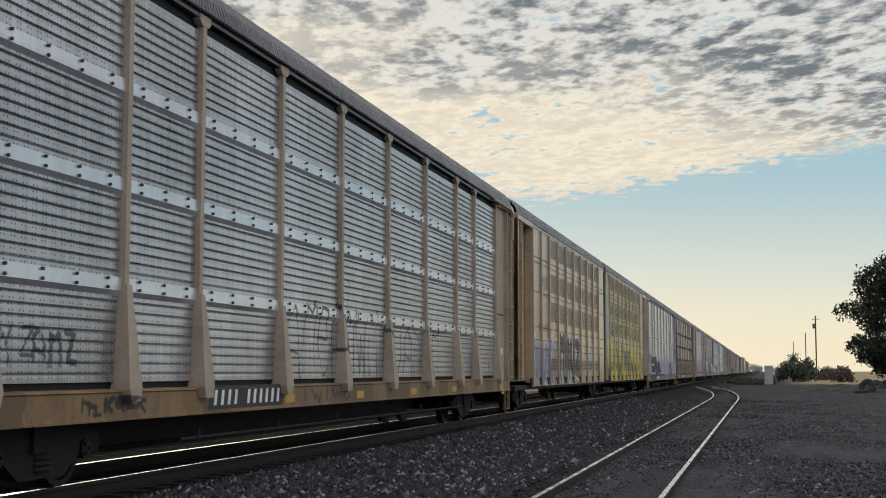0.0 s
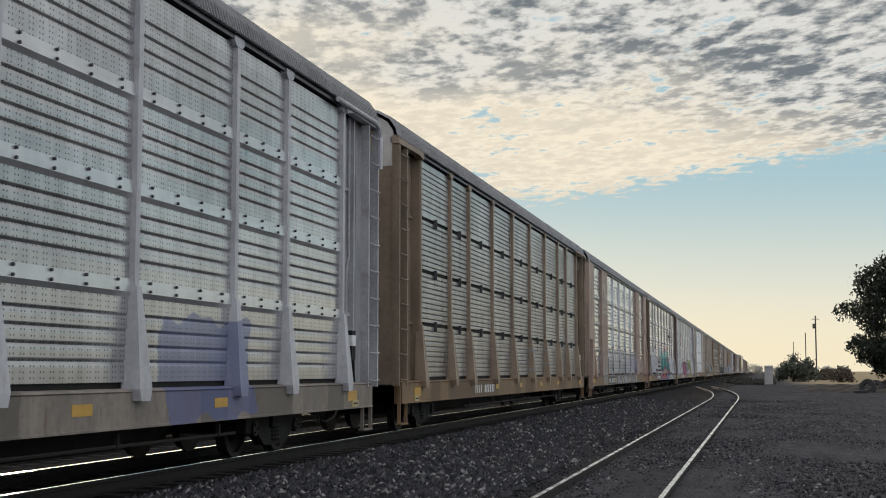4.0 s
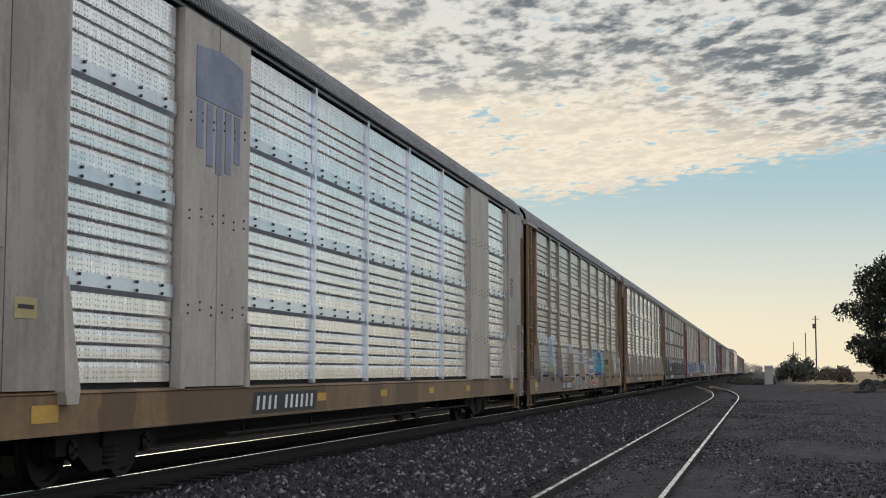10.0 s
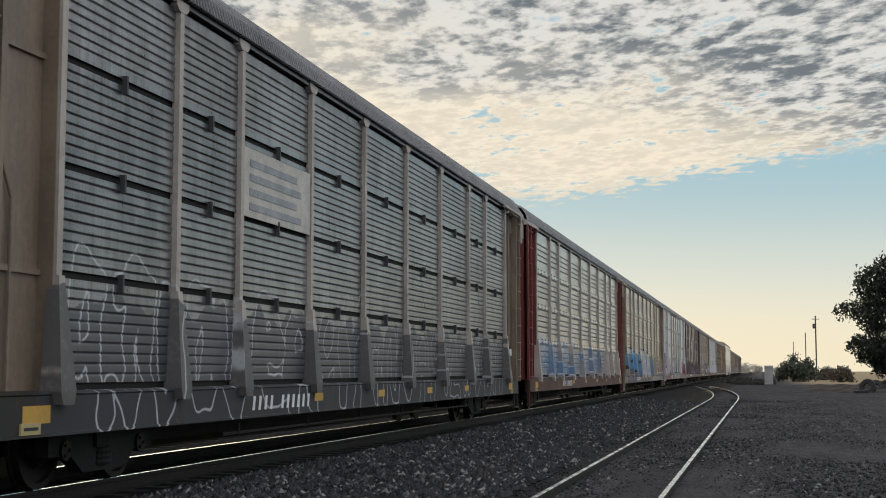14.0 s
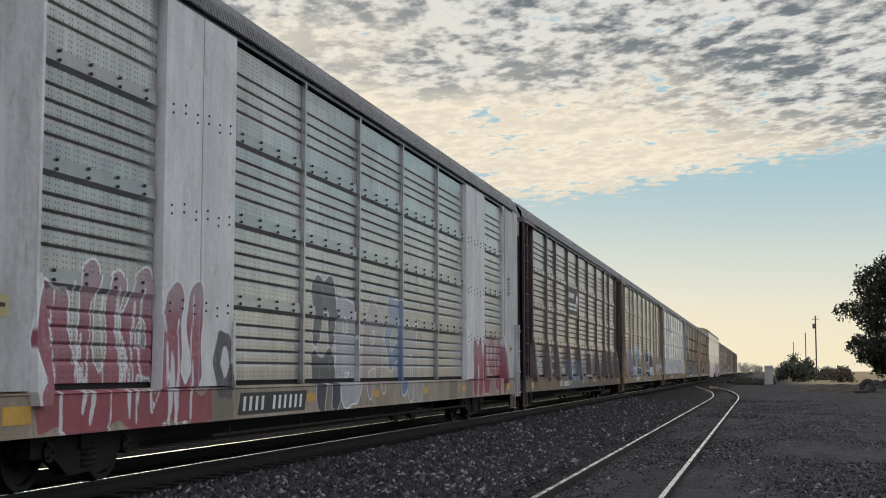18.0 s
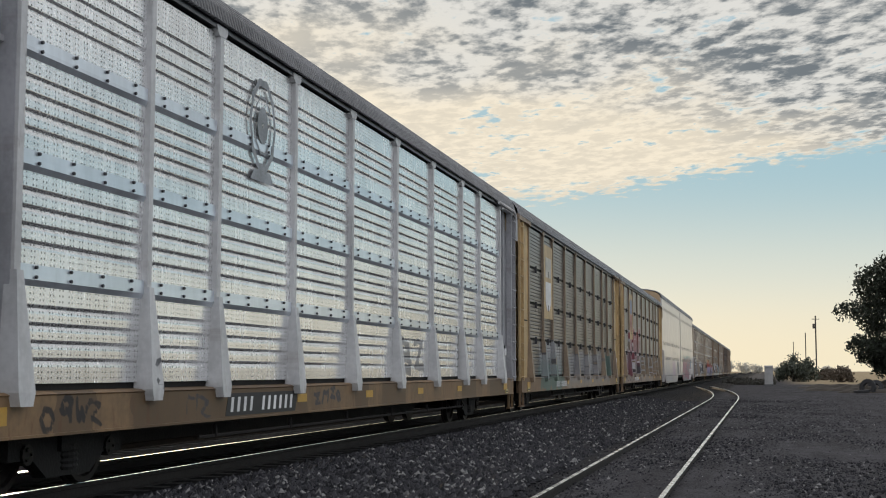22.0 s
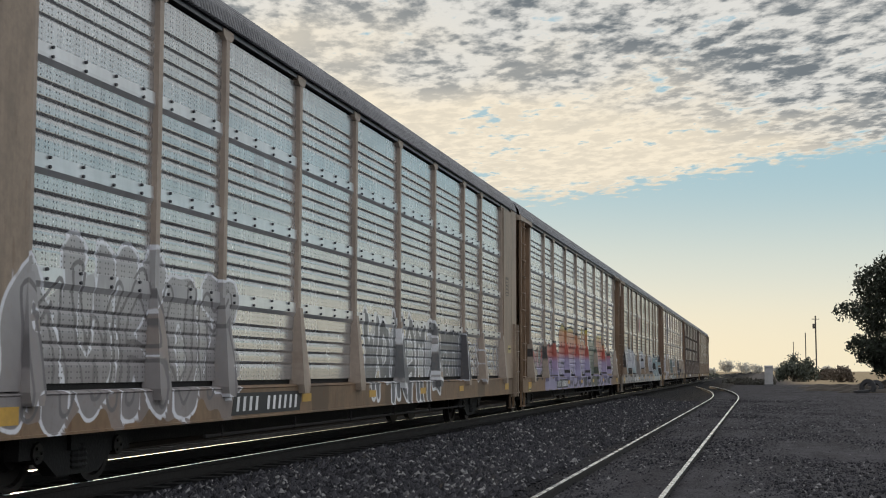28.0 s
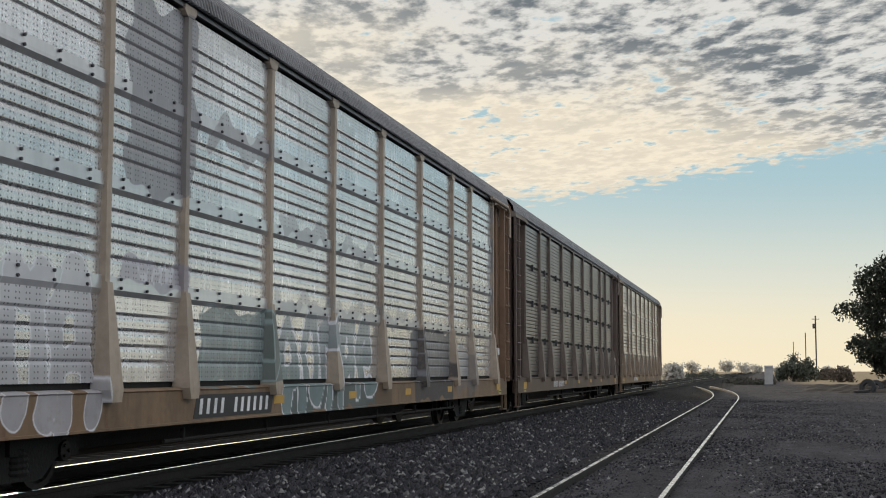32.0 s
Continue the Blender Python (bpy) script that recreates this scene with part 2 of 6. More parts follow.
def part(name, mesh, material, parent=None, label=""):
    """Links a mesh (or what Mesh collected) as one object under its thing."""
    me = mesh.done(name) if isinstance(mesh, Mesh) else mesh
    mats = material if isinstance(material, (list, tuple)) else [material]
    if not me.materials:
        for mm in mats:
            me.materials.append(mm)
    ob = new(name, me)
    for i, mm in enumerate(mats):
        if me.materials[i] != mm:
            ob.material_slots[i].link = "OBJECT"
            ob.material_slots[i].material = mm
    ob.parent = parent
    if label:
        ob["label"] = label
    return ob


def on_ground(u, far, z=0.0):
    """A place far metres ahead in the direction u, counted as a share of the view's width from its middle."""
    s = u / FOCAL
    return (far * (ct + s * st), far * (st - s * ct), z)


# ======== rail cars ========
PITCH = 28.9            # between couplings
SPEED = 21.775          # metres a second, towards the camera
RAIL, MAIN_Y, TRACK2_Y, SIDE_Y = 0.37, 8.29, 12.0, 1.97
EAVE = 5.66
BAYS = [2.47, 5.25, 7.25, 10.15, 13.05, 15.95, 18.85, 21.75, 23.75, 26.44]
ARCH = [(-1.59, 5.73), (-1.54, 5.93), (-1.42, 6.10), (-1.18, 6.23), (-0.6, 6.35), (0, 6.39), (0.6, 6.35), (1.18, 6.23), (1.42, 6.10), (1.54, 5.93), (1.59, 5.73)]
TALL = [(y, z + 0.62) for y, z in ARCH]


def ribbed(z0, z1, ys, grooves, depth=0.020, pitch=0.17):
    """The outline of a sheet lapped like boards: flats that bow back towards the short slanting lower edge of the next, points (y, z) from bottom to top."""
    first = (z0 + z1) / 2 - pitch * (grooves - 1) / 2
    pts = [(ys, z0)]
    for i in range(grooves):
        c = first + pitch * i
        pts += [(ys, c - pitch * 0.40 if i else max(z0 + 0.005, c - pitch * 0.40)), (ys + depth * 0.10, c - pitch * 0.27), (ys + depth * 0.5, c - pitch * 0.16), (ys + depth, c - pitch * 0.07), (ys + depth * 0.08, c + pitch * 0.10), (ys, c + pitch * 0.15)]
    return pts + [(ys, z1)]


def closer(points, gap=0.04):
    """Points put in between, so that none lie further apart than gap."""
    out = [points[0]]
    for (a, b), (c, d) in zip(points, points[1:]):
        k = max(1, math.ceil(math.hypot(c - a, d - b) / gap))
        out += [(a + (c - a) * i / k, b + (d - b) * i / k) for i in range(1, k + 1)]
    return out


def sheet_mesh(x0, x1, outline, step=0.0):
    m = Mesh()
    if step:
        outline = closer(outline)
    n = len(outline)
    cols = max(1, round((x1 - x0) / step)) if step else 1
    v = [(x0 + (x1 - x0) * q / cols, y, z) for q in range(cols + 1) for y, z in outline]
    m.add(v, [(q * n + i, q * n + i + 1, (q + 1) * n + i + 1, (q + 1) * n + i) for q in range(cols) for i in range(n - 1)])
    return m


def long_bar(x0, x1, profile, step):
    """A bar in short lengths, so that it can carry sprayed paint."""
    m = Mesh()
    loop = closer(list(profile) + [profile[0]], 0.05)[:-1]
    n, cols = len(loop), max(1, round((x1 - x0) / step))
    m.add([(x0 + (x1 - x0) * q / cols, y, z) for q in range(cols + 1) for y, z in loop],
          [(q * n + i, q * n + (i + 1) % n, (q + 1) * n + (i + 1) % n, (q + 1) * n + i) for q in range(cols) for i in range(n)])
    return m.add([(x0, y, z) for y, z in profile] + [(x1, y, z) for y, z in profile], [tuple(range(len(profile)))[::-1], tuple(range(len(profile), 2 * len(profile)))])


def roof_mesh(x0, x1, arch, pitch=0.10, rise=0.05):
    """A sheet roof with pressed ribs from side to side."""
    m = Mesh()
    n, rows = len(arch), int((x1 - x0) / pitch)
    out = []
    for i in range(n):
        a, b = Vector(arch[max(0, i - 1)]), Vector(arch[min(n - 1, i + 1)])
        t = (b - a).normalized()
        out.append((-t.y, t.x))
    v, f = [], []
    steps = []
    for i in range(rows):
        p0 = x0 + pitch * i
        steps += [(p0, 0.0), (p0 + pitch * 0.38, 0.0), (p0 + pitch * 0.50, rise), (p0 + pitch * 0.80, rise)]
    steps.append((x1, 0.0))
    for x, h in steps:
        v += [(x, y + o[0] * h, z + o[1] * h) for (y, z), o in zip(arch, out)]
    for i in range(len(steps) - 1):
        f += [(i * n + j, i * n + j + 1, (i + 1) * n + j + 1, (i + 1) * n + j) for j in range(n - 1)]
    m.add(v, f)
    return m


def ladder_mesh(x0, x1, y, z0, z1, rungs):
    m = Mesh()
    m.box(x0, x0 + 0.065, y, y + 0.14, z0, z1).box(x1 - 0.065, x1, y, y + 0.14, z0, z1)
    for i in range(rungs):
        z = z0 + 0.12 + (z1 - z0 - 0.3) * i / (rungs - 1)
        m.rod((x0 + 0.02, y - 0.02, z), ((x0 + x1) / 2, y - 0.03, z - 0.015), 0.014).rod(((x0 + x1) / 2, y - 0.03, z - 0.015), (x1 - 0.02, y - 0.02, z), 0.014)
    return m


def upright(m, y0, y1, left, right, zs, lean=0.0):
    """A post of changing width in short lengths: left and right give its edges at each height; its foot stands out by lean."""
    a = len(zs)
    out_at = {z: lean * (zs[-1] - z) / (zs[-1] - zs[0]) for z in zs}
    v = [(x, y + (out_at[z] if y == y0 else 0.0), z) for x_of, y in ((left, y0), (right, y0), (right, y1), (left, y1)) for z, x in ((z, x_of(z)) for z in zs)]
    mid = [((left(z) + right(z)) / 2, y0 + out_at[z], z) for z in zs]
    f = []
    for k in range(1, 4):
        f += [(k * a + i, k * a + i + 1, ((k + 1) % 4) * a + i + 1, ((k + 1) % 4) * a + i) for i in range(a - 1)]
    f += [(i, i + 1, 4 * a + i + 1, 4 * a + i) for i in range(a - 1)] + [(4 * a + i, 4 * a + i + 1, a + i + 1, a + i) for i in range(a - 1)]
    f += [(0, a, 2 * a, 3 * a), (a - 1, 4 * a - 1, 3 * a - 1, 2 * a - 1)]
    return m.add(v + mid, f)


def post_mesh(x, w=0.11, foot=True, side=-1, low=0.93):
    y0, y1 = side * 1.565, side * 1.47
    low_z = 2.18 if foot else 1.08
    rows = [low_z + (EAVE + 0.05 - low_z) * i / 70 for i in range(71)] if side < 0 else [low_z, EAVE + 0.05]
    m = upright(Mesh(), y0, y1, lambda z: x - w / 2, lambda z: x + w / 2, rows)
    if foot:
        e = side * 1.595
        rows = [1.06 + 1.14 * i / 24 for i in range(25)] if side < 0 else [1.06, 2.2]
        upright(m, e, y1, lambda z: x - 0.15 + (0.15 - w / 2 - 0.004) * (z - 1.06) / 1.14, lambda z: x + 0.15 - (0.15 - w / 2 - 0.004) * (z - 1.06) / 1.14, rows, side * 0.11)
        upright(m, e + side * 0.11, y1, lambda z: x - 0.11 - 0.04 * (z - low) / (1.06 - low), lambda z: x + 0.11 + 0.04 * (z - low) / (1.06 - low), [low + (1.06 - low) * i / 3 for i in range(4)])
        m.slab(*sorted((side * 1.571, y1)), [(x - 0.17, EAVE - 0.02), (x - 0.1, EAVE - 0.08), (x + 0.1, EAVE - 0.08), (x + 0.17, EAVE - 0.02), (x + 0.17, EAVE + 0.06), (x - 0.17, EAVE + 0.06)])
    return m


LEVELS = [1.09, 2.22, 3.32, 4.42, 5.645]
_made = {}


def once(key, make):
    if key not in _made:
        _made[key] = make().done(key if isinstance(key, str) else key[0])
    return _made[key]


def truck(parent, x):
    """A two-axle truck: side frames, bolster, springs, wheelsets."""
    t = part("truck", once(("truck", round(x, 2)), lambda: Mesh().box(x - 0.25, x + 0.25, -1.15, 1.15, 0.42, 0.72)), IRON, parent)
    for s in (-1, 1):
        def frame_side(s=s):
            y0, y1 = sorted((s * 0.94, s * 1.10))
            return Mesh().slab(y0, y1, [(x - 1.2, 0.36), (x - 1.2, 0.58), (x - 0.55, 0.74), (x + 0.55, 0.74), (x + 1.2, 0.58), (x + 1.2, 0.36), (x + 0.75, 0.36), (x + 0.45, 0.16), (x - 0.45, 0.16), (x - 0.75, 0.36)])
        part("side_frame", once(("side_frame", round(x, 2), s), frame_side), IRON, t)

        def springs(s=s):
            ring = [(0.07 + 0.012 * (i % 2), 0.22 + i * 0.03) for i in range(10)]
            m = Mesh()
            v = [(x + r * 2.4 * math.cos(a * math.pi / 6), s * 1.08 + r * math.sin(a * math.pi / 6), z) for r, z in ring for a in range(12)]
            return m.add(v, [(j * 12 + a, j * 12 + (a + 1) % 12, (j + 1) * 12 + (a + 1) % 12, (j + 1) * 12 + a) for j in range(9) for a in range(12)])
        part("spring_set", once(("spring_set", round(x, 2), s), springs), IRON, t)
    for dx in (-0.875, 0.875):
        def wheels():
            m = Mesh().rod((0, -0.9, 0), (0, 0.9, 0), 0.08, 8)
            for s in (-1, 1):
                rings = [(s * 0.68, 0.12), (s * 0.68, 0.45), (s * 0.71, 0.45), (s * 0.72, 0.42), (s * 0.81, 0.415), (s * 0.81, 0.35), (s * 0.77, 0.33), (s * 0.76, 0.2), (s * 0.83, 0.16), (s * 0.83, 0.1)]
                m.lathe(0, 0, rings, 24)
                m.rod((0, s * 0.9, 0), (0, s * 1.13, 0), 0.11, 10)
                for i in range(3):
                    a = i * 2.094
                    m.rod((0.06 * math.cos(a), s * 1.12, 0.06 * math.sin(a)), (0.06 * math.cos(a), s * 1.15, 0.06 * math.sin(a)), 0.02, 5)
            return m
        w = part("wheelset", once("wheelset", wheels), WHEEL, t)
        w.location = (x + dx, 0, 0.42)
    return t


# ---- sprayed paint: strokes on a grid one unit wide and one high ----
GLYPHS = {
    "S": [[(0.85, 0.84), (0.5, 0.97), (0.2, 0.8), (0.27, 0.6), (0.7, 0.42), (0.8, 0.2), (0.5, 0.03), (0.12, 0.15)]],
    "O": [[(0.3, 0.08), (0.14, 0.5), (0.3, 0.92), (0.7, 0.92), (0.86, 0.5), (0.7, 0.08), (0.3, 0.08)]],
    "M": [[(0.08, 0.02), (0.17, 0.95), (0.5, 0.42), (0.83, 0.95), (0.92, 0.02)]],
    "E": [[(0.85, 0.93), (0.22, 0.9), (0.18, 0.08), (0.88, 0.06)], [(0.2, 0.5), (0.7, 0.52)]],
    # abstract shapes that stand for writing nobody can read
    "a": [[(0.1, 0.0), (0.16, 0.7), (0.5, 0.97), (0.84, 0.7), (0.9, 0.0)], [(0.2, 0.36), (0.8, 0.36)]],
    "n": [[(0.14, 0.0), (0.14, 0.9), (0.5, 0.75), (0.84, 0.95), (0.86, 0.0)]],
    "u": [[(0.15, 1.0), (0.12, 0.35), (0.45, 0.03), (0.82, 0.3), (0.86, 1.0)]],
    "o": [[(0.32, 0.05), (0.12, 0.5), (0.36, 0.95), (0.72, 0.9), (0.88, 0.45), (0.66, 0.05), (0.32, 0.05)]],
    "v": [[(0.05, 1.0), (0.34, 0.05), (0.52, 0.62), (0.72, 0.0), (0.95, 0.9)]],
    "z": [[(0.12, 0.92), (0.85, 0.88), (0.2, 0.12), (0.92, 0.06)]],
    "y": [[(0.1, 1.0), (0.45, 0.5), (0.9, 1.0)], [(0.45, 0.5), (0.42, -0.05)]],
    "j": [[(0.72, 1.02), (0.74, 0.3), (0.45, 0.02), (0.1, 0.22)], [(0.3, 0.9), (0.95, 0.95)]],
    "q": [[(0.85, 0.05), (0.8, 0.9), (0.35, 0.98), (0.12, 0.6), (0.35, 0.35), (0.8, 0.5)]],
    "l": [[(0.22, 1.0), (0.2, 0.1), (0.85, 0.05)], [(0.2, 0.55), (0.6, 0.6)]],
    "e": [[(0.15, 0.5), (0.85, 0.55), (0.72, 0.92), (0.3, 0.92), (0.12, 0.45), (0.4, 0.05), (0.88, 0.15)]],
    "k": [[(0.18, 0.0), (0.16, 1.0)], [(0.9, 1.0), (0.2, 0.45), (0.92, 0.0)]],
    "b": [[(0.15, 0.02), (0.15, 0.98), (0.7, 0.9), (0.75, 0.6), (0.2, 0.5), (0.85, 0.35), (0.75, 0.05), (0.15, 0.02)]],
    "i": [[(0.5, 0.0), (0.52, 1.0)]],
    "-": [[(0.08, 0.5), (0.92, 0.5)]],
}


class Spray:
    """All sprayed paint of one car side, as a distance field over the car's own x and z."""

    def __init__(self, pieces):
        self.pieces = pieces

    def touches(self, x0, x1, z0, z1):
        return any(q[0] - 0.3 < x1 and q[1] + 0.3 > x0 and q[2] - 0.3 < z1 and q[3] + 0.3 > z0 for q in self.pieces)

    def onto(self, me):
        n = len(me.vertices)
        co = np.empty(n * 3, np.float32)
        me.vertices.foreach_get("co", co)
        co = co.reshape(-1, 3)
        X, Z = co[:, 0].astype(float), co[:, 2].astype(float)
        S, W_ = np.full(n, 0.5), np.zeros(n)
        C, K = np.zeros((n, 4)), np.zeros((n, 4))
        S2, W2, H2, K2 = np.full(n, 0.5), np.zeros(n), np.zeros(n), np.zeros((n, 4))
        for x0, x1, z0, z1, shapes, w, fills, line, ow, alpha, rough_ in self.pieces:
            near = np.nonzero((X > x0 - 0.5) & (X < x1 + 0.5) & (Z > z0 - 0.5) & (Z < z1 + 0.5))[0]
            if not len(near):
                continue
            xx, zz = X[near], Z[near]
            seed = x0 * 3.1 + z1 * 1.7
            qx = xx + rough_ * (np.sin(zz * 5.1 + seed) + 0.6 * np.sin(xx * 4.3 + zz * 9.7 + seed * 2))
            qz = zz + rough_ * (np.sin(xx * 4.4 + seed * 1.3) + 0.6 * np.sin(xx * 10.3 - zz * 3.3 + seed))
            k = len(shapes)
            f = np.clip((zz - z0) / (z1 - z0), 0, 1) * (len(fills) - 1)
            tones = np.array([c[:3] for c in fills], float)
            lo = np.minimum(f.astype(int), max(0, len(fills) - 2))
            part_ = (np.clip((f - lo - 0.5) * 2.2 + 0.5, 0, 1))[:, None]
            tint = tones[lo] * (1 - part_) + tones[np.minimum(lo + 1, len(fills) - 1)] * part_
            for gi, ch in enumerate(shapes):
                if ch == "#":
                    d = np.maximum(np.abs(qx - (x0 + x1) / 2) - (x1 - x0) / 2, np.abs(qz - (z0 + z1) / 2) - (z1 - z0) / 2)
                else:
                    gw = (x1 - x0) / k
                    w = min(w, 0.185 * gw, 0.165 * (z1 - z0))
                    tip = 0.12 * math.sin(seed + gi * 2.3)
                    d = np.full(len(near), 9.0)
                    a0, b0, wx_, hz_ = x0 + gi * gw + w * 0.45, z0 + w + tip * 0.3 * (z1 - z0), gw - w * 0.9, (z1 - z0) * (1 - abs(tip) * 0.5) - 2 * w
                    for line_pts in GLYPHS[ch]:
                        pts = [(a0 + u * wx_ + tip * v_ * 0.5, b0 + v_ * hz_) for u, v_ in line_pts]
                        for (ax, az), (bx, bz) in zip(pts, pts[1:]):
                            ex, ez = bx - ax, bz - az
                            t = np.clip(((qx - ax) * ex + (qz - az) * ez) / (ex * ex + ez * ez + 1e-9), 0, 1)
                            # strokes swell towards their foot
                            d = np.minimum(d, np.hypot(qx - ax - t * ex, qz - az - t * ez))
                    d = d - w * (1.0 + 0.25 * np.sin(zz * 3.0 + seed + gi))
                if alpha == 0.0 or (ow == 0.0 and ch != "#" and w < 0.06):
                    take = d < S2[near]
                    at = near[take]
                    S2[at], W2[at], H2[at] = d[take], ow, float(alpha == 0.0)
                    K2[at, :3], K2[at, 3] = line[:3], 0.95
                    continue
                take = (d < ow) | (d < S[near])
                at = near[take]
                S[at], W_[at] = d[take], ow
                C[at, :3], C[at, 3] = tint[take], alpha
                K[at, :3], K[at, 3] = line[:3], 0.95
        def put(name, kind, data, field):
            a = me.attributes.new(name, kind, "POINT")
            a.data.foreach_set(field, data.astype(np.float32).ravel())
        put("spray_edge", "FLOAT_VECTOR", np.stack([np.clip(0.5 - S, 0, 1), W_, np.zeros(n)], 1), "vector")
        put("stroke_edge", "FLOAT_VECTOR", np.stack([np.clip(0.5 - S2, 0, 1), W2, H2], 1), "vector")
        put("stroke_tone", "FLOAT_COLOR", K2, "color")
        put("spray_fill", "FLOAT_COLOR", C, "color")
        put("spray_line", "FLOAT_COLOR", K, "color")
        return me


SPRAY = Spray([])       # the paint of the car being built


def coated(key, x0, x1, z0, z1, plain_mesh, fine_mesh):
    """The shared mesh where the side is bare, a close one of its own where paint was sprayed."""
    if SPRAY.touches(x0, x1, z0, z1):
        return SPRAY.onto(fine_mesh().done(key[0]))
    return once(key, plain_mesh)


def underbody(car, length, sill, low=0.63, start=0.55, deck=True):
    """Sills, deck, couplers and trucks."""
    a, b = start, length - start
    for s in (-1, 1):
        prof = [(s * 1.44, 1.07), (s * 1.56, 1.06), (s * 1.615, 1.035), (s * 1.60, 1.02), (s * 1.60, low + 0.03), (s * 1.615, low + 0.025), (s * 1.615, low), (s * 1.44, low)]
        part("side_sill", coated(("side_sill", length, s, low), a, b, 0.4, 1.0, lambda: Mesh().bar(a + 0.3, b - 0.3, prof), lambda: long_bar(a + 0.3, b - 0.3, prof, 0.05)) if s < 0 else once(("side_sill", length, s, low), lambda: Mesh().bar(a + 0.3, b - 0.3, prof)), sill, car)
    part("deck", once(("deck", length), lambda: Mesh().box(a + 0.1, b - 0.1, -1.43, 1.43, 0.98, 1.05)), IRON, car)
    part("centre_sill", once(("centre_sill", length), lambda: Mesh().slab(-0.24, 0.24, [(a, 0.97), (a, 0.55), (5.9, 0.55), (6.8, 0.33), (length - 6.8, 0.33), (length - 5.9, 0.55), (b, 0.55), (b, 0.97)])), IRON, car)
    for e, d in ((a, -1), (b, 1)):
        def coupler():
            x0, x1 = sorted((e, e + d * (start - 0.16)))
            return Mesh().box(x0, x1, -0.09, 0.09, 0.66, 0.84).box(*sorted((e + d * (start - 0.30), e + d * (start - 0.02))), -0.17, 0.13, 0.62, 0.88)
        part("coupler", once(("coupler", length, d), coupler), IRON, car)

        def hose():
            m = Mesh()
            pts = [(e + d * 0.05, -0.45, 0.62), (e + d * 0.25, -0.42, 0.40), (e + d * 0.5, -0.34, 0.30), (e + d * (start - 0.03), -0.25, 0.34)]
            for p0, p1 in zip(pts, pts[1:]):
                m.rod(p0, p1, 0.025, 6)
            return m
        part("air_hose", once(("air_hose", length, d), hose), BLACK, car)

        def step():
            m = Mesh()
            for x in (e - d * 0.25, e - d * 0.75):
                m.box(x - 0.02, x + 0.02, -1.58, -1.52, 0.25, 0.98)
            return m.box(*sorted((e - d * 0.25, e - d * 0.75)), -1.6, -1.48, 0.23, 0.26)
        part("step", once(("step", length, d), step), sill, car)
    for x in ((4.37, length - 4.37) if length > 25 else ((3.9, length) if deck == "left" else (0.0, length - 3.9) if deck == "right" else (3.9, length - 3.9))):
        if 1.0 < x < length - 1.0 or deck in ("left",):
            truck(car, x)


def end_wall(car, x, d, lower, upper, top=ARCH, split=5.2):
    """The end door: a painted lower part and a paler panel up to the roof."""
    rise = top[5][1] - ARCH[5][1]
    part("end_door", once(("end_door", x, d, rise), lambda: Mesh().box(*sorted((x, x + d * 0.08)), -1.47, 1.47, 1.0, split + rise)), lower, car)

    def arch():
        m = Mesh()
        pts = [(y * 0.95, z - 0.03) for y, z in top]
        pts = [(-1.47, split + rise)] + pts + [(1.47, split + rise)]
        return m.bar(*sorted((x, x + d * 0.08)), pts)
    part("end_panel", once(("end_panel", x, d, rise), arch), upper, car)
    for s in (-1, 1):
        def seams(s=s):
            m = Mesh()
            for y in (0.35, 0.72, 1.05):
                m.box(*sorted((x - d * 0.03, x)), s * y - 0.02, s * y + 0.02, 1.05, split - 0.05 + rise)
            return m
        part("door_rib", once(("door_rib", x, d, s, rise), seams), lower, car)


def number_bars(car, x, z, count, mat, h=0.19, plate=True):
    """Car marks that stay plain bars."""
    if plate:
        part("mark_plate", once(("mark_plate", x, z), lambda: Mesh().slab(-1.605, -1.59, [(x - 0.16, z - 0.05), (x + count * h * 1.18 + 0.02, z - 0.05), (x + count * h * 1.18 + 0.12, z + h + 0.05), (x - 0.06, z + h + 0.05)])), INK, car)
    for i in range(count):
        if i != 4:
            def bar_(x1=x + i * h * 1.18):
                return Mesh().slab(-1.611, -1.604, [(x1, z), (x1 + h * 0.42, z), (x1 + h * 0.62, z + h), (x1 + h * 0.20, z + h)])
            part("mark", once(("mark", i, x, z, h), bar_), mat, car)


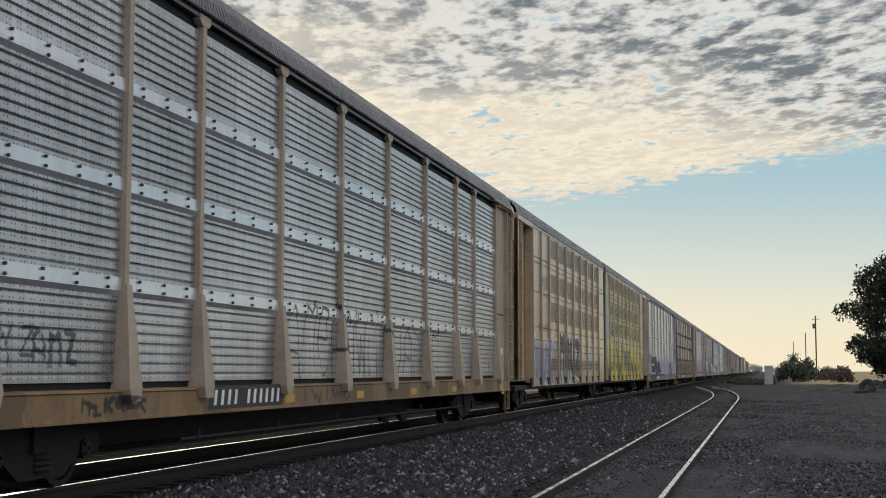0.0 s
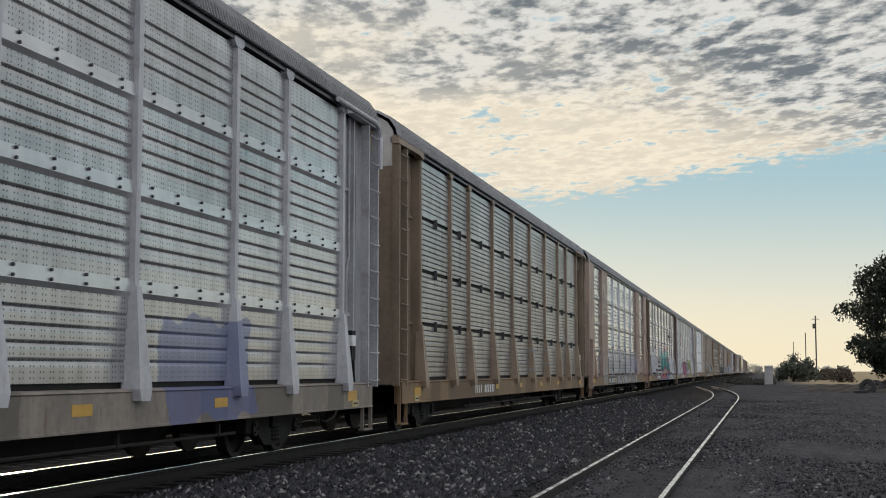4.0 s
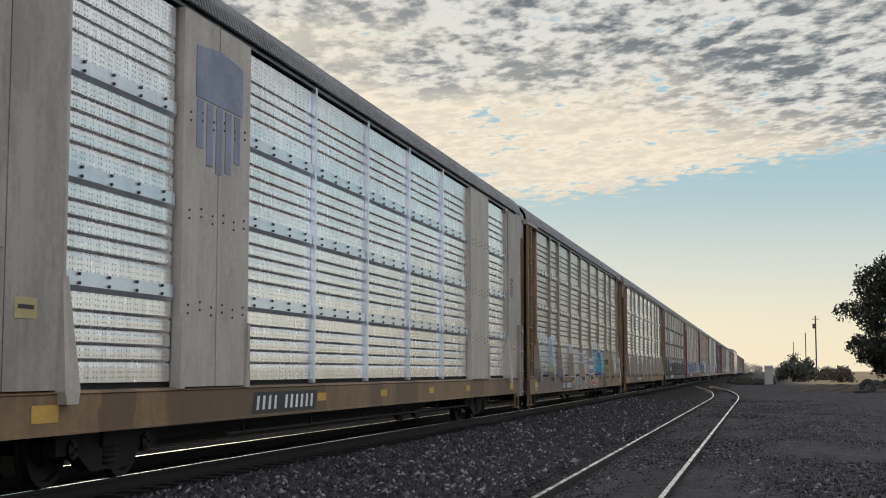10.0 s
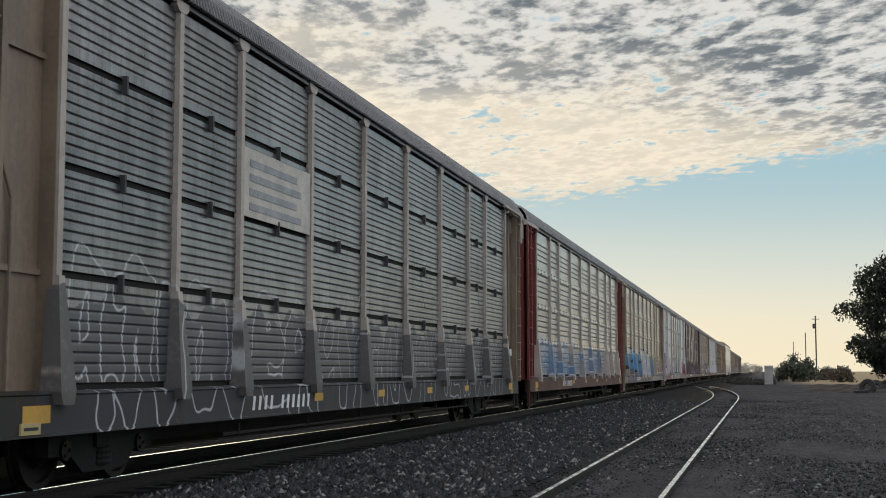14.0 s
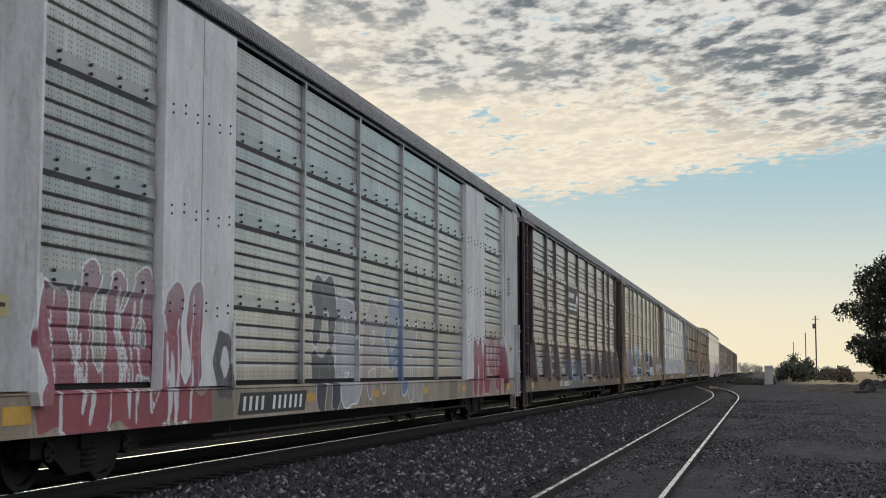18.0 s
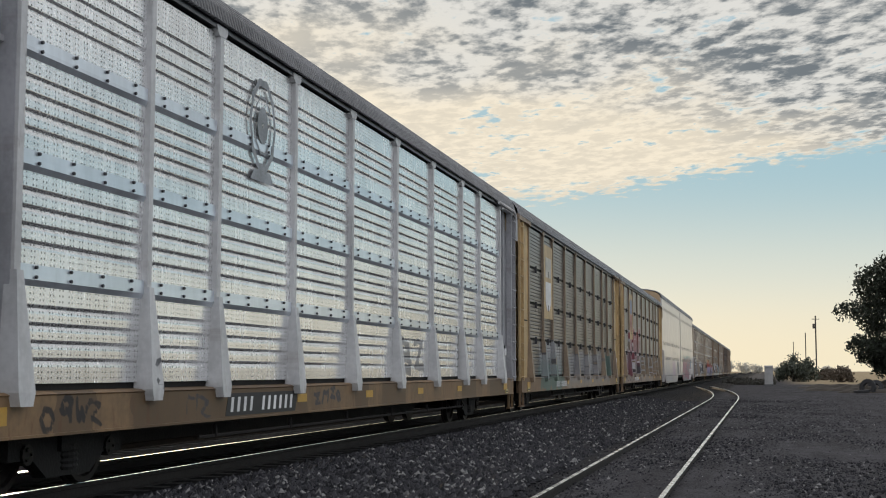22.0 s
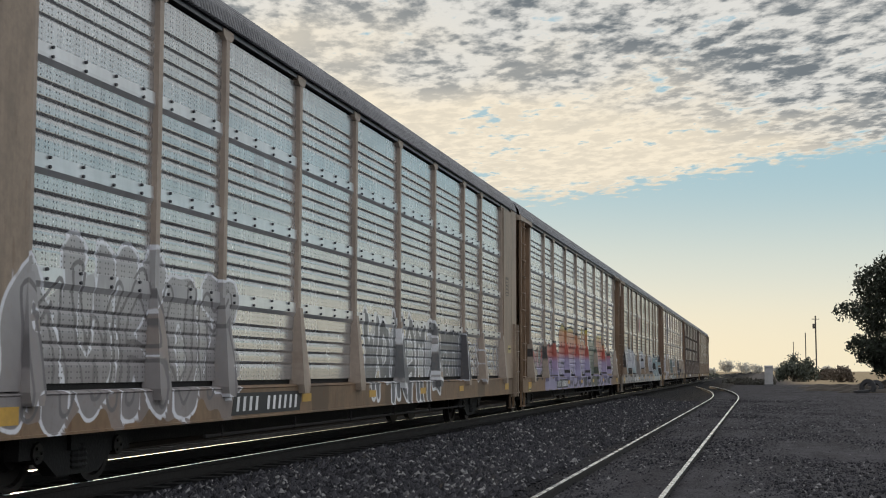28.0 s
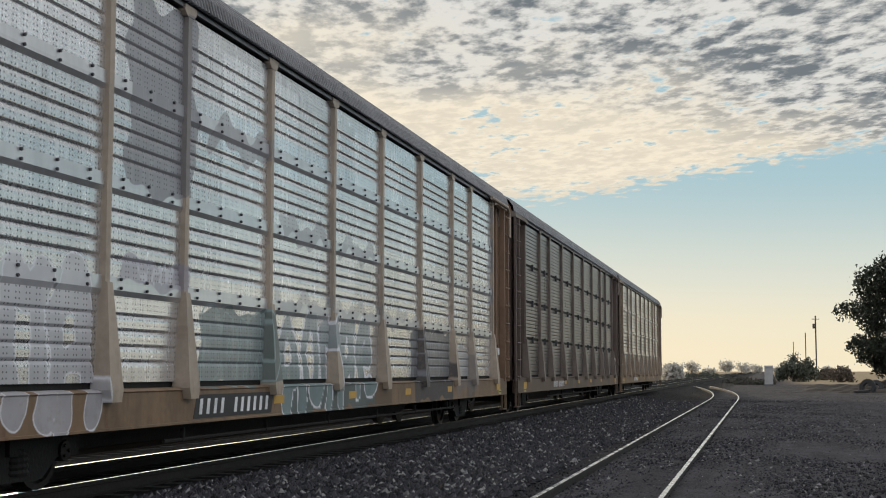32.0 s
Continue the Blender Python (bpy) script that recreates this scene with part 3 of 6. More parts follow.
def rack_car(name, label, end, post, zinc, sill, style="std", flush=False, wide=False, sign=None, upper=None, strips=None, low=0.63, plate=True, recess=1.36):
    """A covered auto rack of the usual length."""
    car = tagged(new(name), label, "rail car", "cars of the train")
    L = PITCH
    upper = upper or UPPER_PALE
    underbody(car, L, sill, low)
    bays = [2.4, 5.1, 7.25, 10.15, 13.05, 15.95, 18.85, 21.55, 23.7, 26.4] if wide else BAYS
    # roof, eave rails and the near-black backing
    part("roof", once(("roof",), lambda: roof_mesh(0.5, L - 0.5, ARCH)), ROOF, car)
    for s in (-1, 1):
        part("eave_rail", once(("eave_rail", s), lambda: Mesh().bar(0.55, L - 0.55, [(s * 1.43, EAVE + 0.01), (s * 1.555, EAVE + 0.01), (s * 1.555, EAVE + 0.10), (s * 1.43, EAVE + 0.10)])), ROOF, car)
    # posts
    for i, x in enumerate(bays):
        if wide and i in (1, 2, 7, 8):
            continue
        slim = wide and 2 < i < 7
        make = lambda: post_mesh(x, 0.08 if slim else 0.11, not slim)
        part("post", coated(("post", x, wide), x - 0.2, x + 0.2, 1.0, 5.6, make, make), (strips or zinc) if wide and 2 < i < 7 else post, car)
    for i, x in enumerate(bays):
        part("post", once(("far_post", x), lambda: post_mesh(x, 0.13, True, 1)), post, car)
    if wide:
        for x0, x1 in ((bays[1], bays[2]), (bays[7], bays[8])):
            part("wide_post", SPRAY.onto(Mesh().board(x0, (x0 + x1) / 2 - 0.012, -1.6, -1.47, 1.07, EAVE, 0.06).board((x0 + x1) / 2 + 0.012, x1, -1.6, -1.47, 1.07, EAVE, 0.06)
                 .slab(-1.63, -1.5, [(x0 - 0.04, 1.05), (x0 + 0.1, 1.05), (x0 + 0.04, 1.9), (x0 - 0.015, 1.9)]).slab(-1.63, -1.5, [(x1 - 0.1, 1.05), (x1 + 0.04, 1.05), (x1 + 0.015, 1.9), (x1 - 0.04, 1.9)]).done("wide_post")), post, car)
            def rivets():
                m = Mesh()
                for zz in (1.95, 2.05, 3.1, 3.2, 4.3, 4.4):
                    for k in range(6):
                        xx = x0 + 0.2 + (x1 - x0 - 0.4) * k / 5
                        m.rod((xx, -1.6, zz + 0.05 * (k % 2)), (xx, -1.615, zz + 0.05 * (k % 2)), 0.016, 5)
                return m
            tagged(part("riveting", once(("riveting", x0), rivets), BOLT, car), kind="stuff")
    # sheets
    for i in range(len(bays) - 1):
        if wide and i in (1, 7):
            continue
        x0, x1 = bays[i] + 0.05, bays[i + 1] - 0.05
        for j in range(4):
            z0, z1 = LEVELS[j], LEVELS[j + 1]
            if style == "dark":
                rows = ribbed(z0 + 0.05, z1 - 0.03, -1.50, 9, 0.015, 0.108)
                part("latch", once(("latch", x0, j), lambda: Mesh().box((x0 + x1) / 2 - 0.02, (x0 + x1) / 2 + 0.02, -1.56, -1.5, z1 - 0.12, z1 + 0.08)), BOLT, car) if j < 3 else None
            elif style == "fine":
                rows = ribbed(z0 + 0.05, z1 - 0.12, -1.50, 8, 0.018, 0.112)
            else:
                rows = [(-1.5, z0 + (0.0 if j else 0.045))] + ribbed(z0 + (0.12 if j else 0.10), z1 - 0.17, -1.50, 4) + [(-1.5, z1 - (0.02 if j == 3 else 0.0))]
            part("panel", coated(("panel", style, x0, j), x0, x1, z0, z1, lambda: sheet_mesh(x0, x1, rows), lambda: sheet_mesh(x0, x1, rows, 0.05)), zinc, car)
            if style != "dark" and j < 3:
                def strip(step=3.0):
                    zc = z1
                    m = long_bar(x0, x1, [(-1.5, zc + 0.06), (-1.525, zc + 0.055), (-1.53, zc - 0.09), (-1.5, zc - 0.15)], step)
                    k = 4 if x1 - x0 > 2.3 else 3
                    for a in range(k):
                        for zz in (zc - 0.065, zc + 0.03):
                            m.rod((x0 + (x1 - x0) * (a + 0.5) / k, -1.52, zz), (x0 + (x1 - x0) * (a + 0.5) / k, -1.553, zz), 0.018, 6, 1)
                    return m
                part("bolt_strip", coated(("bolt_strip", style, x0, j), x0, x1, z1 - 0.15, z1 + 0.1, strip, lambda: strip(0.05)), [strips or zinc, BOLT], car)
    # added near-black sheet: shade inside the car, put into colour behind the gaps
    part("dark_backing", once(("dark_backing", wide), lambda: Mesh().box(bays[0], bays[-1], -1.46, -1.44, 1.06, EAVE)), IRON, car)
    part("far_wall", once("far_wall", lambda: sheet_mesh(2.0, L - 2.0, ribbed(1.13, EAVE, 1.5, 22, 0.03))), zinc, car)
    if sign:
        i, mat = sign
        z0, z1 = (2.95, 5.35) if style == "dark" and i == 1 else (3.35, 4.3)
        part("sign_panel", once(("sign_panel", i, z0), lambda: Mesh().box(bays[i] + 0.08, bays[i + 1] - 0.08, -1.545, -1.525, z0, z1)), mat, car, "painted sign panel without lettering")
    # ends
    for x, d in ((0.55, 1), (L - 0.55, -1)):
        far = d < 0
        inner = bays[-1] if far else bays[0]
        end_wall(car, x + d * 0.04, d, end, upper)
        if flush:
            part("end_side", SPRAY.onto(Mesh().board(*sorted((x, x + d * 0.72)), -1.6, -1.4, 1.07, EAVE + 0.1, 0.07).board(*sorted((x + d * 0.74, inner - d * 0.06)), -1.6, -1.4, 1.07, EAVE, 0.07).done("end_side")), end, car)
            part("ladder", once(("short_ladder", x), lambda: ladder_mesh(*sorted((x + d * 0.08, x + d * 0.55)), -1.68, 0.55, 2.55, 4)), end, car)
        else:
            part("ladder", once(("ladder", x), lambda: ladder_mesh(*sorted((x, x + d * 0.64)), -1.62, 0.98, EAVE - 0.05, 10)), end, car)
            part("end_post", once(("end_post", x), lambda: Mesh().box(*sorted((x, x + d * 0.07)), -1.56, -1.47, 1.0, EAVE)), end, car)
            part("end_side", once(("end_recess", x, recess), lambda: Mesh().box(*sorted((x + d * 0.05, inner + d * 0.06)), -recess, -1.3, 1.06, EAVE).box(*sorted((inner - d * 0.07, inner - d * 0.02)), -1.53, -recess, 1.06, EAVE)), end, car)
            if recess < 1.4:
                part("end_frame", once(("end_frame", x), lambda: Mesh().box(*sorted((x + d * 0.95, x + d * 1.03)), -1.46, -1.36, 1.06, EAVE).box(*sorted((x + d * 0.72, x + d * 0.76)), -1.42, -1.36, 1.06, EAVE)
                     .box(*sorted((x + d * 1.03, inner - d * 0.07)), -1.40, -1.36, 2.2, 2.26).box(*sorted((x + d * 1.03, inner - d * 0.07)), -1.40, -1.36, 4.36, 4.42)), end, car)
                part("brake_pipe", once(("brake_pipe", x), lambda: Mesh().rod((x + d * 1.28, -1.40, 1.06), (x + d * 1.28, -1.40, 2.9), 0.022, 6).rod((x + d * 1.28, -1.40, 2.9), (x + d * 1.12, -1.40, 3.2), 0.022, 6).rod((x + d * 1.12, -1.40, 3.2), (x + d * 1.12, -1.40, EAVE), 0.022, 6)), end, car)
            else:
                part("door_seam", once(("door_seam", x), lambda: Mesh().box(*sorted((x + d * 0.75, inner - d * 0.1)), -recess - 0.004, -1.49, 2.74, 2.78)), IRON, car)
            if far:
                def gutter():
                    m = Mesh()
                    pts = [(inner - 0.6, EAVE + 0.04), (x - 0.28, EAVE + 0.04), (x - 0.10, EAVE - 0.02), (x + 0.0, EAVE - 0.16), (x + 0.01, EAVE - 0.75)]
                    for (p0, q0), (p1, q1_) in zip(pts, pts[1:]):
                        m.rod((p0, -1.64, q0), (p1, -1.64, q1_), 0.045, 8)
                    return m
                part("rain_gutter", once("rain_gutter", gutter), post, car)
            part("end_cap", once(("end_cap", x), lambda: Mesh().slab(-1.62, -1.48, [(x - d * 0.03, EAVE - 0.04), (x - d * 0.03, EAVE + 0.12), (inner, EAVE + 0.12), (inner, EAVE - 0.08), (inner - d * 0.35, EAVE - 0.02)])), post, car)
        part("far_end_side", once(("far_end_side", x), lambda: Mesh().box(*sorted((x, inner)), 1.38, 1.46, 1.06, EAVE)), end, car)
        part("reflector", once(("reflector", x), lambda: Mesh().box(*sorted((x + d * 1.25, x + d * 1.75)), -1.606, -1.59, 0.76, 0.93)), YELLOW, car)
        part("label_plate", once(("label_plate", x, flush), lambda: Mesh().box(*sorted((x + d * 1.2, x + d * 1.55)), -1.622, -1.6, 0.66, 0.77) if not flush else Mesh().box(*sorted((x + d * 0.9, x + d * 1.3)), -1.606, -1.6, 1.75, 1.95)), LABEL, car, "small yellow notice plate")
        part("notice_bar", once(("notice_bar", x, flush), lambda: Mesh().box(*sorted((x + d * 1.25, x + d * 1.5)), -1.626, -1.621, 0.70, 0.73) if not flush else Mesh().box(*sorted((x + d * 0.96, x + d * 1.24)), -1.61, -1.606, 1.84, 1.88)), INK, car)
        if far and not flush:
            part("brake_box", once("brake_box", lambda: Mesh().box(x - 1.5, x - 1.32, -1.6, -1.36, 1.68, 1.86)), WHITE, car)
            part("brake_gear", once("brake_gear", lambda: Mesh().box(x - 1.22, x - 1.0, -1.5, -1.37, 1.45, 1.95).rod((x - 1.1, -1.48, 1.5), (x - 1.0, -1.48, 0.9), 0.03)), IRON, car)
    number_bars(car, 7.6, low + 0.10, 11, WHITE, 0.19, plate)
    def pipe():
        m = Mesh().rod((6.9, -1.47, 0.44), (L - 6.9, -1.47, 0.44), 0.022, 6)
        for k in range(6):
            m.box(7.4 + k * 2.8, 7.44 + k * 2.8, -1.5, -1.45, 0.42, 0.58)
        return m
    part("side_pipe", once("side_pipe", pipe), RAILSIDE, car)
    for x in (10.2, 13.75, 17.4, 21.0):
        part("reflector", once(("sill_reflector", x), lambda: Mesh().box(x, x + 0.42, -1.605, -1.59, 0.80, 0.92)), YELLOW, car)
    return car


def louvre_mesh(x0, x1, z0, z1, rows, y=-1.586, cols=13):
    """A field of small punched slots."""
    m = Mesh()
    dx, dz = (x1 - x0) / cols, (z1 - z0) / rows
    for i in range(rows):
        for j in range(cols):
            a, b = x0 + dx * j, z0 + dz * i
            m.add([(a + dx * 0.06, y, b + dz * 0.2), (a + dx * 0.94, y, b + dz * 0.2), (a + dx * 0.94, y, b + dz * 0.74), (a + dx * 0.06, y, b + dz * 0.74)], [(0, 1, 2, 3)])
    return m


def slot_mesh(x0, x1, z0, z1, y=-1.584):
    """Three staggered rows of long holes."""
    m = Mesh()
    dx, dz = (x1 - x0) / 6.5, (z1 - z0) / 3
    for i in range(3):
        for j in range(6):
            cx, cz = x0 + dx * (j + 0.5 + 0.5 * (i % 2)), z0 + dz * (i + 0.5)
            m.add([(cx + dx * 0.40 * math.cos(k * math.pi / 4), y, cz + dz * 0.43 * math.sin(k * math.pi / 4)) for k in range(8)], [tuple(range(8))])
    return m


UPPER_PALE = plain("upper_pale", (0.40, 0.385, 0.365), 0.55, 0.0, 0.2, 1.0)
UPPER_TAN = plain("upper_tan", (0.33, 0.23, 0.13), 0.55, 0.0, 0.2, 1.0)


def short_unit(name, label, wall, black, right, white=False):
    """One half of a two-part articulated rack: flat vertical sheets, thin ribs, louvres."""
    L = 22.4 if not right else 22.1
    car = tagged(new(name), label, "rail car", "cars of the train")
    top = TALL if white else ARCH
    eave = EAVE + (0.62 if white else 0.0)
    floor_z = 0.92 if white else 0.85
    a, b = (0.55, L - 0.22) if not right else (0.22 if white else 0.62, L - 0.55)
    part("roof", once(("short_roof", L, white), lambda: roof_mesh(a, b, top)), ROOF, car)
    first = a + 0.1 if white else (3.3 if not right else 1.9)
    last = b - 0.1 if white else (21.95 if not right else 19.6)
    n = 24 if white else (10 if not right else 9)
    xs = [first + (last - first) * i / n for i in range(n + 1)]
    if not white:
        xs = [3.1, 4.75, 6.4, 8.35, 10.3, 12.25, 14.2, 16.15, 18.1, 20.05, 21.95] if not right else [1.78, 3.7, 5.65, 7.6, 9.55, 11.5, 13.45, 15.4, 17.4, 19.6]
        first, last = xs[0], xs[-1]
    for i in range(n):
        x0, x1 = xs[i], xs[i + 1]
        part("panel", coated(("flat_panel", L, white, i), x0, x1, floor_z, eave, lambda: Mesh().box(x0 + 0.006, x1 - 0.006, -1.58, -1.5, floor_z, eave), lambda: Mesh().board(x0 + 0.006, x1 - 0.006, -1.58, -1.5, floor_z, eave, 0.06)), wall, car)
        if white:
            if i not in (0, n - 1):
                for lv, zz in enumerate((2.06, 3.12, 5.54)):
                    part("louvre", once(("louvre", L, i, lv), lambda: slot_mesh(x0 + 0.17, x1 - 0.17, zz, zz + 0.25)), INK, car)
        else:
            part("rib", coated(("rib", L, i), x0, x0 + 0.1, floor_z, eave, lambda: Mesh().box(x0 - 0.05, x0 + 0.05, -1.64, -1.57, 0.78, eave), lambda: Mesh().board(x0 - 0.05, x0 + 0.05, -1.64, -1.57, 0.78, eave, 0.06)), wall, car)
            part("sill_pocket", once(("sill_pocket", L, i), lambda: Mesh().box(x0 - 0.42, x0 - 0.06, -1.606, -1.575, 0.83, 1.05)), IRON, car)
            if (1 < i < n - 1 and not right) or (right and i < n - 1):
                for lv, (zz, hh, rr) in enumerate(((1.27, 0.40, 7), (2.88, 0.66, 11), (3.83, 0.63, 11), (4.98, 0.62, 11))):
                    part("louvre", once(("louvre", L, white, i, lv), lambda: louvre_mesh(x0 + 0.17, x1 - 0.17, zz, zz + hh, rr)), INK, car)
            def dots():
                m = Mesh()
                for zz in (1.95, 2.22, 2.62, 3.70, 4.62, 4.78):
                    for k in range(6):
                        xx = x0 + 0.18 + (x1 - x0 - 0.36) * k / 5
                        m.box(xx - 0.028, xx + 0.028, -1.6, -1.575, zz - 0.014, zz + 0.014)
                return m
            tagged(part("rivets", once(("rivets", L, i), dots), BOLT, car), kind="stuff")
    part("far_wall", once(("short_far", L, white), lambda: Mesh().box(a, b, 1.5, 1.58, floor_z, eave)), wall, car)
    # added sheet again, black for the shade inside
    part("dark_backing", once(("short_inner", L, white), lambda: Mesh().box(first, last, -1.46, -1.44, floor_z, eave)), IRON, car)
    part("sill", once(("short_sill", L, white), lambda: Mesh().box(a, b, -1.5, 1.5, 0.70, floor_z - 0.01)), IRON, car)
    if white:
        part("well", SPRAY.onto(upright(Mesh(), -1.56, -1.5, lambda z: a + 3.0 + (0.9 - z) * 2.3, lambda z: (a + b) / 2, [0.38, 0.64, 0.9]).board(a + 4.25, b - 4.25, -1.564, -1.5, 0.38, 0.9, 0.06).add([(b - 4.25, -1.56, 0.38), (b - 3.0, -1.56, 0.9), (b - 4.25, -1.56, 0.9), (b - 4.25, -1.5, 0.38), (b - 3.0, -1.5, 0.9), (b - 4.25, -1.5, 0.9)], [(0, 1, 2), (3, 5, 4), (0, 3, 4, 1), (1, 4, 5, 2), (2, 5, 3, 0)]).done("well")), wall, car)
    else:
        part("skirt", once(("skirt", L), lambda: Mesh().board(first, last, -1.6, -1.55, 0.79, 0.96, 0.06)) if not SPRAY.pieces else SPRAY.onto(Mesh().board(first, last, -1.6, -1.55, 0.79, 0.96, 0.06).done("skirt")), wall, car)
    part("eave_rail", once(("short_eave", L, white), lambda: Mesh().box(a, b, -1.6, -1.45, eave, eave + 0.1)), wall, car)
    for x, d, outer in ((a, 1, not right), (b, -1, right)):
        end_wall(car, x + d * 0.05, d, wall if outer else black, UPPER_TAN if white and outer else black if not outer else WHITE, top)
        if outer and not white:
            part("ladder", once(("ladder_s", x), lambda: ladder_mesh(*sorted((x, x + d * 0.64)), -1.62, 0.98, EAVE - 0.05, 10)), wall, car)
            inner = first if d > 0 else last
            part("end_side", once(("end_recess_s", x), lambda: Mesh().box(*sorted((x + d * 0.05, inner + d * 0.05)), -1.36, -1.3, 1.0, EAVE).box(*sorted((inner - d * 0.06, inner - d * 0.005)), -1.6, -1.37, 0.9, EAVE)), wall, car)
            part("end_post", once(("end_post_s", x), lambda: Mesh().box(*sorted((x, x + d * 0.07)), -1.6, -1.3, 1.0, EAVE)), wall, car)
            part("end_cap", once(("end_cap_s", x), lambda: Mesh().slab(-1.62, -1.48, [(x - d * 0.03, EAVE - 0.04), (x - d * 0.03, EAVE + 0.12), (inner, EAVE + 0.12), (inner, EAVE - 0.08)])), wall, car)
        elif outer:
            part("ladder", once(("ladder_w", x), lambda: ladder_mesh(*sorted((x + d * 0.1, x + d * 0.6)), -1.68, 0.5, 2.7, 5)), wall, car)
        else:
            part("end_side", SPRAY.onto(Mesh().board(*sorted((x, first if d > 0 else last)), -1.575, -1.5, floor_z, eave, 0.07).done("end_side")), wall, car)
            def bellows(w=0.0 if d > 0 else L):
                m = Mesh()
                folds = 4
                for k in range(folds):
                    a_, b_ = x + (w - x) * k / folds, x + (w - x) * (k + 1) / folds
                    m.box(*sorted((a_, (a_ + b_) / 2)), -1.52, 1.52, 0.7, eave + 0.35).box(*sorted(((a_ + b_) / 2, b_)), -1.42, 1.42, 0.75, eave + 0.28)
                return m
            part("bellows", once(("bellows", x, white), bellows), BLACK, car)
    part("coupler", once(("coupler_s", L), lambda: Mesh().box(*((0.02, a) if not right else (b, L - 0.02)), -0.12, 0.12, 0.64, 0.86)), IRON, car)
    truck(car, 3.6 if not right else L - 3.6)
    if not right:
        truck(car, L - 0.6)
    return car



STENCIL = plain("stencil_paint", (0.10, 0.08, 0.06), 0.6, 0.0, 0.3, 6.0)
NAVY = plain("emblem_blue", (0.05, 0.09, 0.17), 0.5, 0.0, 0.3, 3.0)
CREAM = plain("emblem_cream", (0.42, 0.40, 0.36), 0.5, 0.0, 0.25, 3.0)
CRIMSON = plain("sign_red", (0.36, 0.12, 0.14), 0.45, 0.0, 0.25, 4.0)
PRINT = plain("faded_print", (0.25, 0.26, 0.28), 0.45, 0.5, 0.35, 3.0)
FADED = plain("faded_blue", (0.16, 0.18, 0.25), 0.5, 0.0, 0.3, 2.0)
ROSE = plain("faded_red", (0.30, 0.13, 0.12), 0.5, 0.0, 0.3, 2.0)


def round_emblem(car, x, z, r, y=-1.375):
    def disc(rr, yy):
        return Mesh().add([(x + rr * 0.8 * math.cos(a * math.pi / 12), yy, z + rr * math.sin(a * math.pi / 12)) for a in range(24)], [tuple(range(24))])
    part("emblem_disc", once(("emblem_disc", x, z), lambda: disc(r, y)), NAVY, car, "dark blue round emblem")
    part("emblem_heart", once(("emblem_heart", x, z), lambda: disc(r * 0.6, y - 0.005)), CREAM, car)
    part("emblem_bar", once(("emblem_bar", x, z), lambda: Mesh().box(x - 0.03, x + 0.03, y - 0.012, y - 0.007, z - r * 0.55, z + r * 0.55)), NAVY, car)


def oval_emblem(car, x, z, w, h, y):
    """A faded oval print: a scalloped rim, a plain inner field and a foot."""
    n = 40

    def ring(a0, a1):
        m = Mesh()
        v = []
        for i in range(n):
            t = 6.2832 * i / n
            k = 1 + 0.03 * math.cos(t * 10)
            for a in (a0, a1):
                v.append((x + w * a * k * math.cos(t), y, z + h * a * k * math.sin(t)))
        return m.add(v, [(2 * i, 2 * i + 1, (2 * i + 3) % (2 * n), (2 * i + 2) % (2 * n)) for i in range(n)])
    part("emblem_rim", ring(0.84, 1.0), PRINT, car, "faded grey oval rim")
    part("emblem_line", ring(0.58, 0.64), PRINT, car)
    part("emblem_field", ring(0.05, 0.40), PRINT, car)
    part("emblem_foot", Mesh().slab(y - 0.002, y + 0.002, [(x - w * 0.9, z - h * 1.22), (x + w * 0.9, z - h * 1.22), (x + w * 0.6, z - h * 0.98), (x - w * 0.6, z - h * 0.98)]), PRINT, car)


def shield(car, x0, x1, z0, z1, y, upper, lower):
    """A faded shield: a plain upper field over upright stripes, no lettering."""
    w = x1 - x0
    c = (x0 + x1) / 2
    zm = z0 + (z1 - z0) * 0.55
    part("shield_field", once(("shield_field", x0, z0), lambda: Mesh().slab(y - 0.006, y, [(x0, zm), (x1, zm), (x1, z1 - 0.05 * w), (c, z1), (x0, z1 - 0.05 * w)])), upper, car, "faded plain shield")
    k = 5
    for i in range(k):
        a, b = x0 + w * (i + 0.1) / k, x0 + w * (i + 0.75) / k
        low = z0 + (zm - z0) * (abs((a + b) / 2 - c) / w * 1.3) ** 2
        part("shield_stripe", once(("shield_stripe", x0, z0, i), lambda: Mesh().box(a, b, y - 0.006, y, low, zm - 0.03)), lower, car)


def rounded_mark(car, x0, x1, z0, z1, y, mat):
    c, w = (x0 + x1) / 2, (x1 - x0) / 2
    pts = [(x0, z1)] + [(c - w * math.cos(a * math.pi / 10), z0 + w * 0.9 - w * 0.9 * math.sin(a * math.pi / 10)) for a in range(11)] + [(x1, z1)]
    part("sign_mark", once(("sign_mark", x0, z0), lambda: Mesh().slab(y - 0.006, y, pts)), mat, car, "white rounded patch on the sign")


def curl_mark(car, x, z, y, mat):
    """A thick looping line, a plain painted shape."""
    pts = [(0.0, 0.95), (-0.30, 0.95), (-0.42, 0.7), (-0.42, 0.3), (-0.30, 0.05), (0.12, 0.05), (0.32, 0.95), (0.48, 0.95), (0.78, 0.02), (0.95, 0.05), (0.95, 0.5)]
    m = Mesh()
    for (a, b), (c, d) in zip(pts, pts[1:]):
        t = Vector((c - a, d - b)).normalized() * 0.07
        m.slab(y - 0.005, y, [(x + a + t.y - t.x, z + b - t.x - t.y), (x + a - t.y - t.x, z + b + t.x - t.y), (x + c - t.y + t.x, z + d + t.x + t.y), (x + c + t.y + t.x, z + d - t.x + t.y)])
    part("curl_mark", m, mat, car, "pale looping painted line")


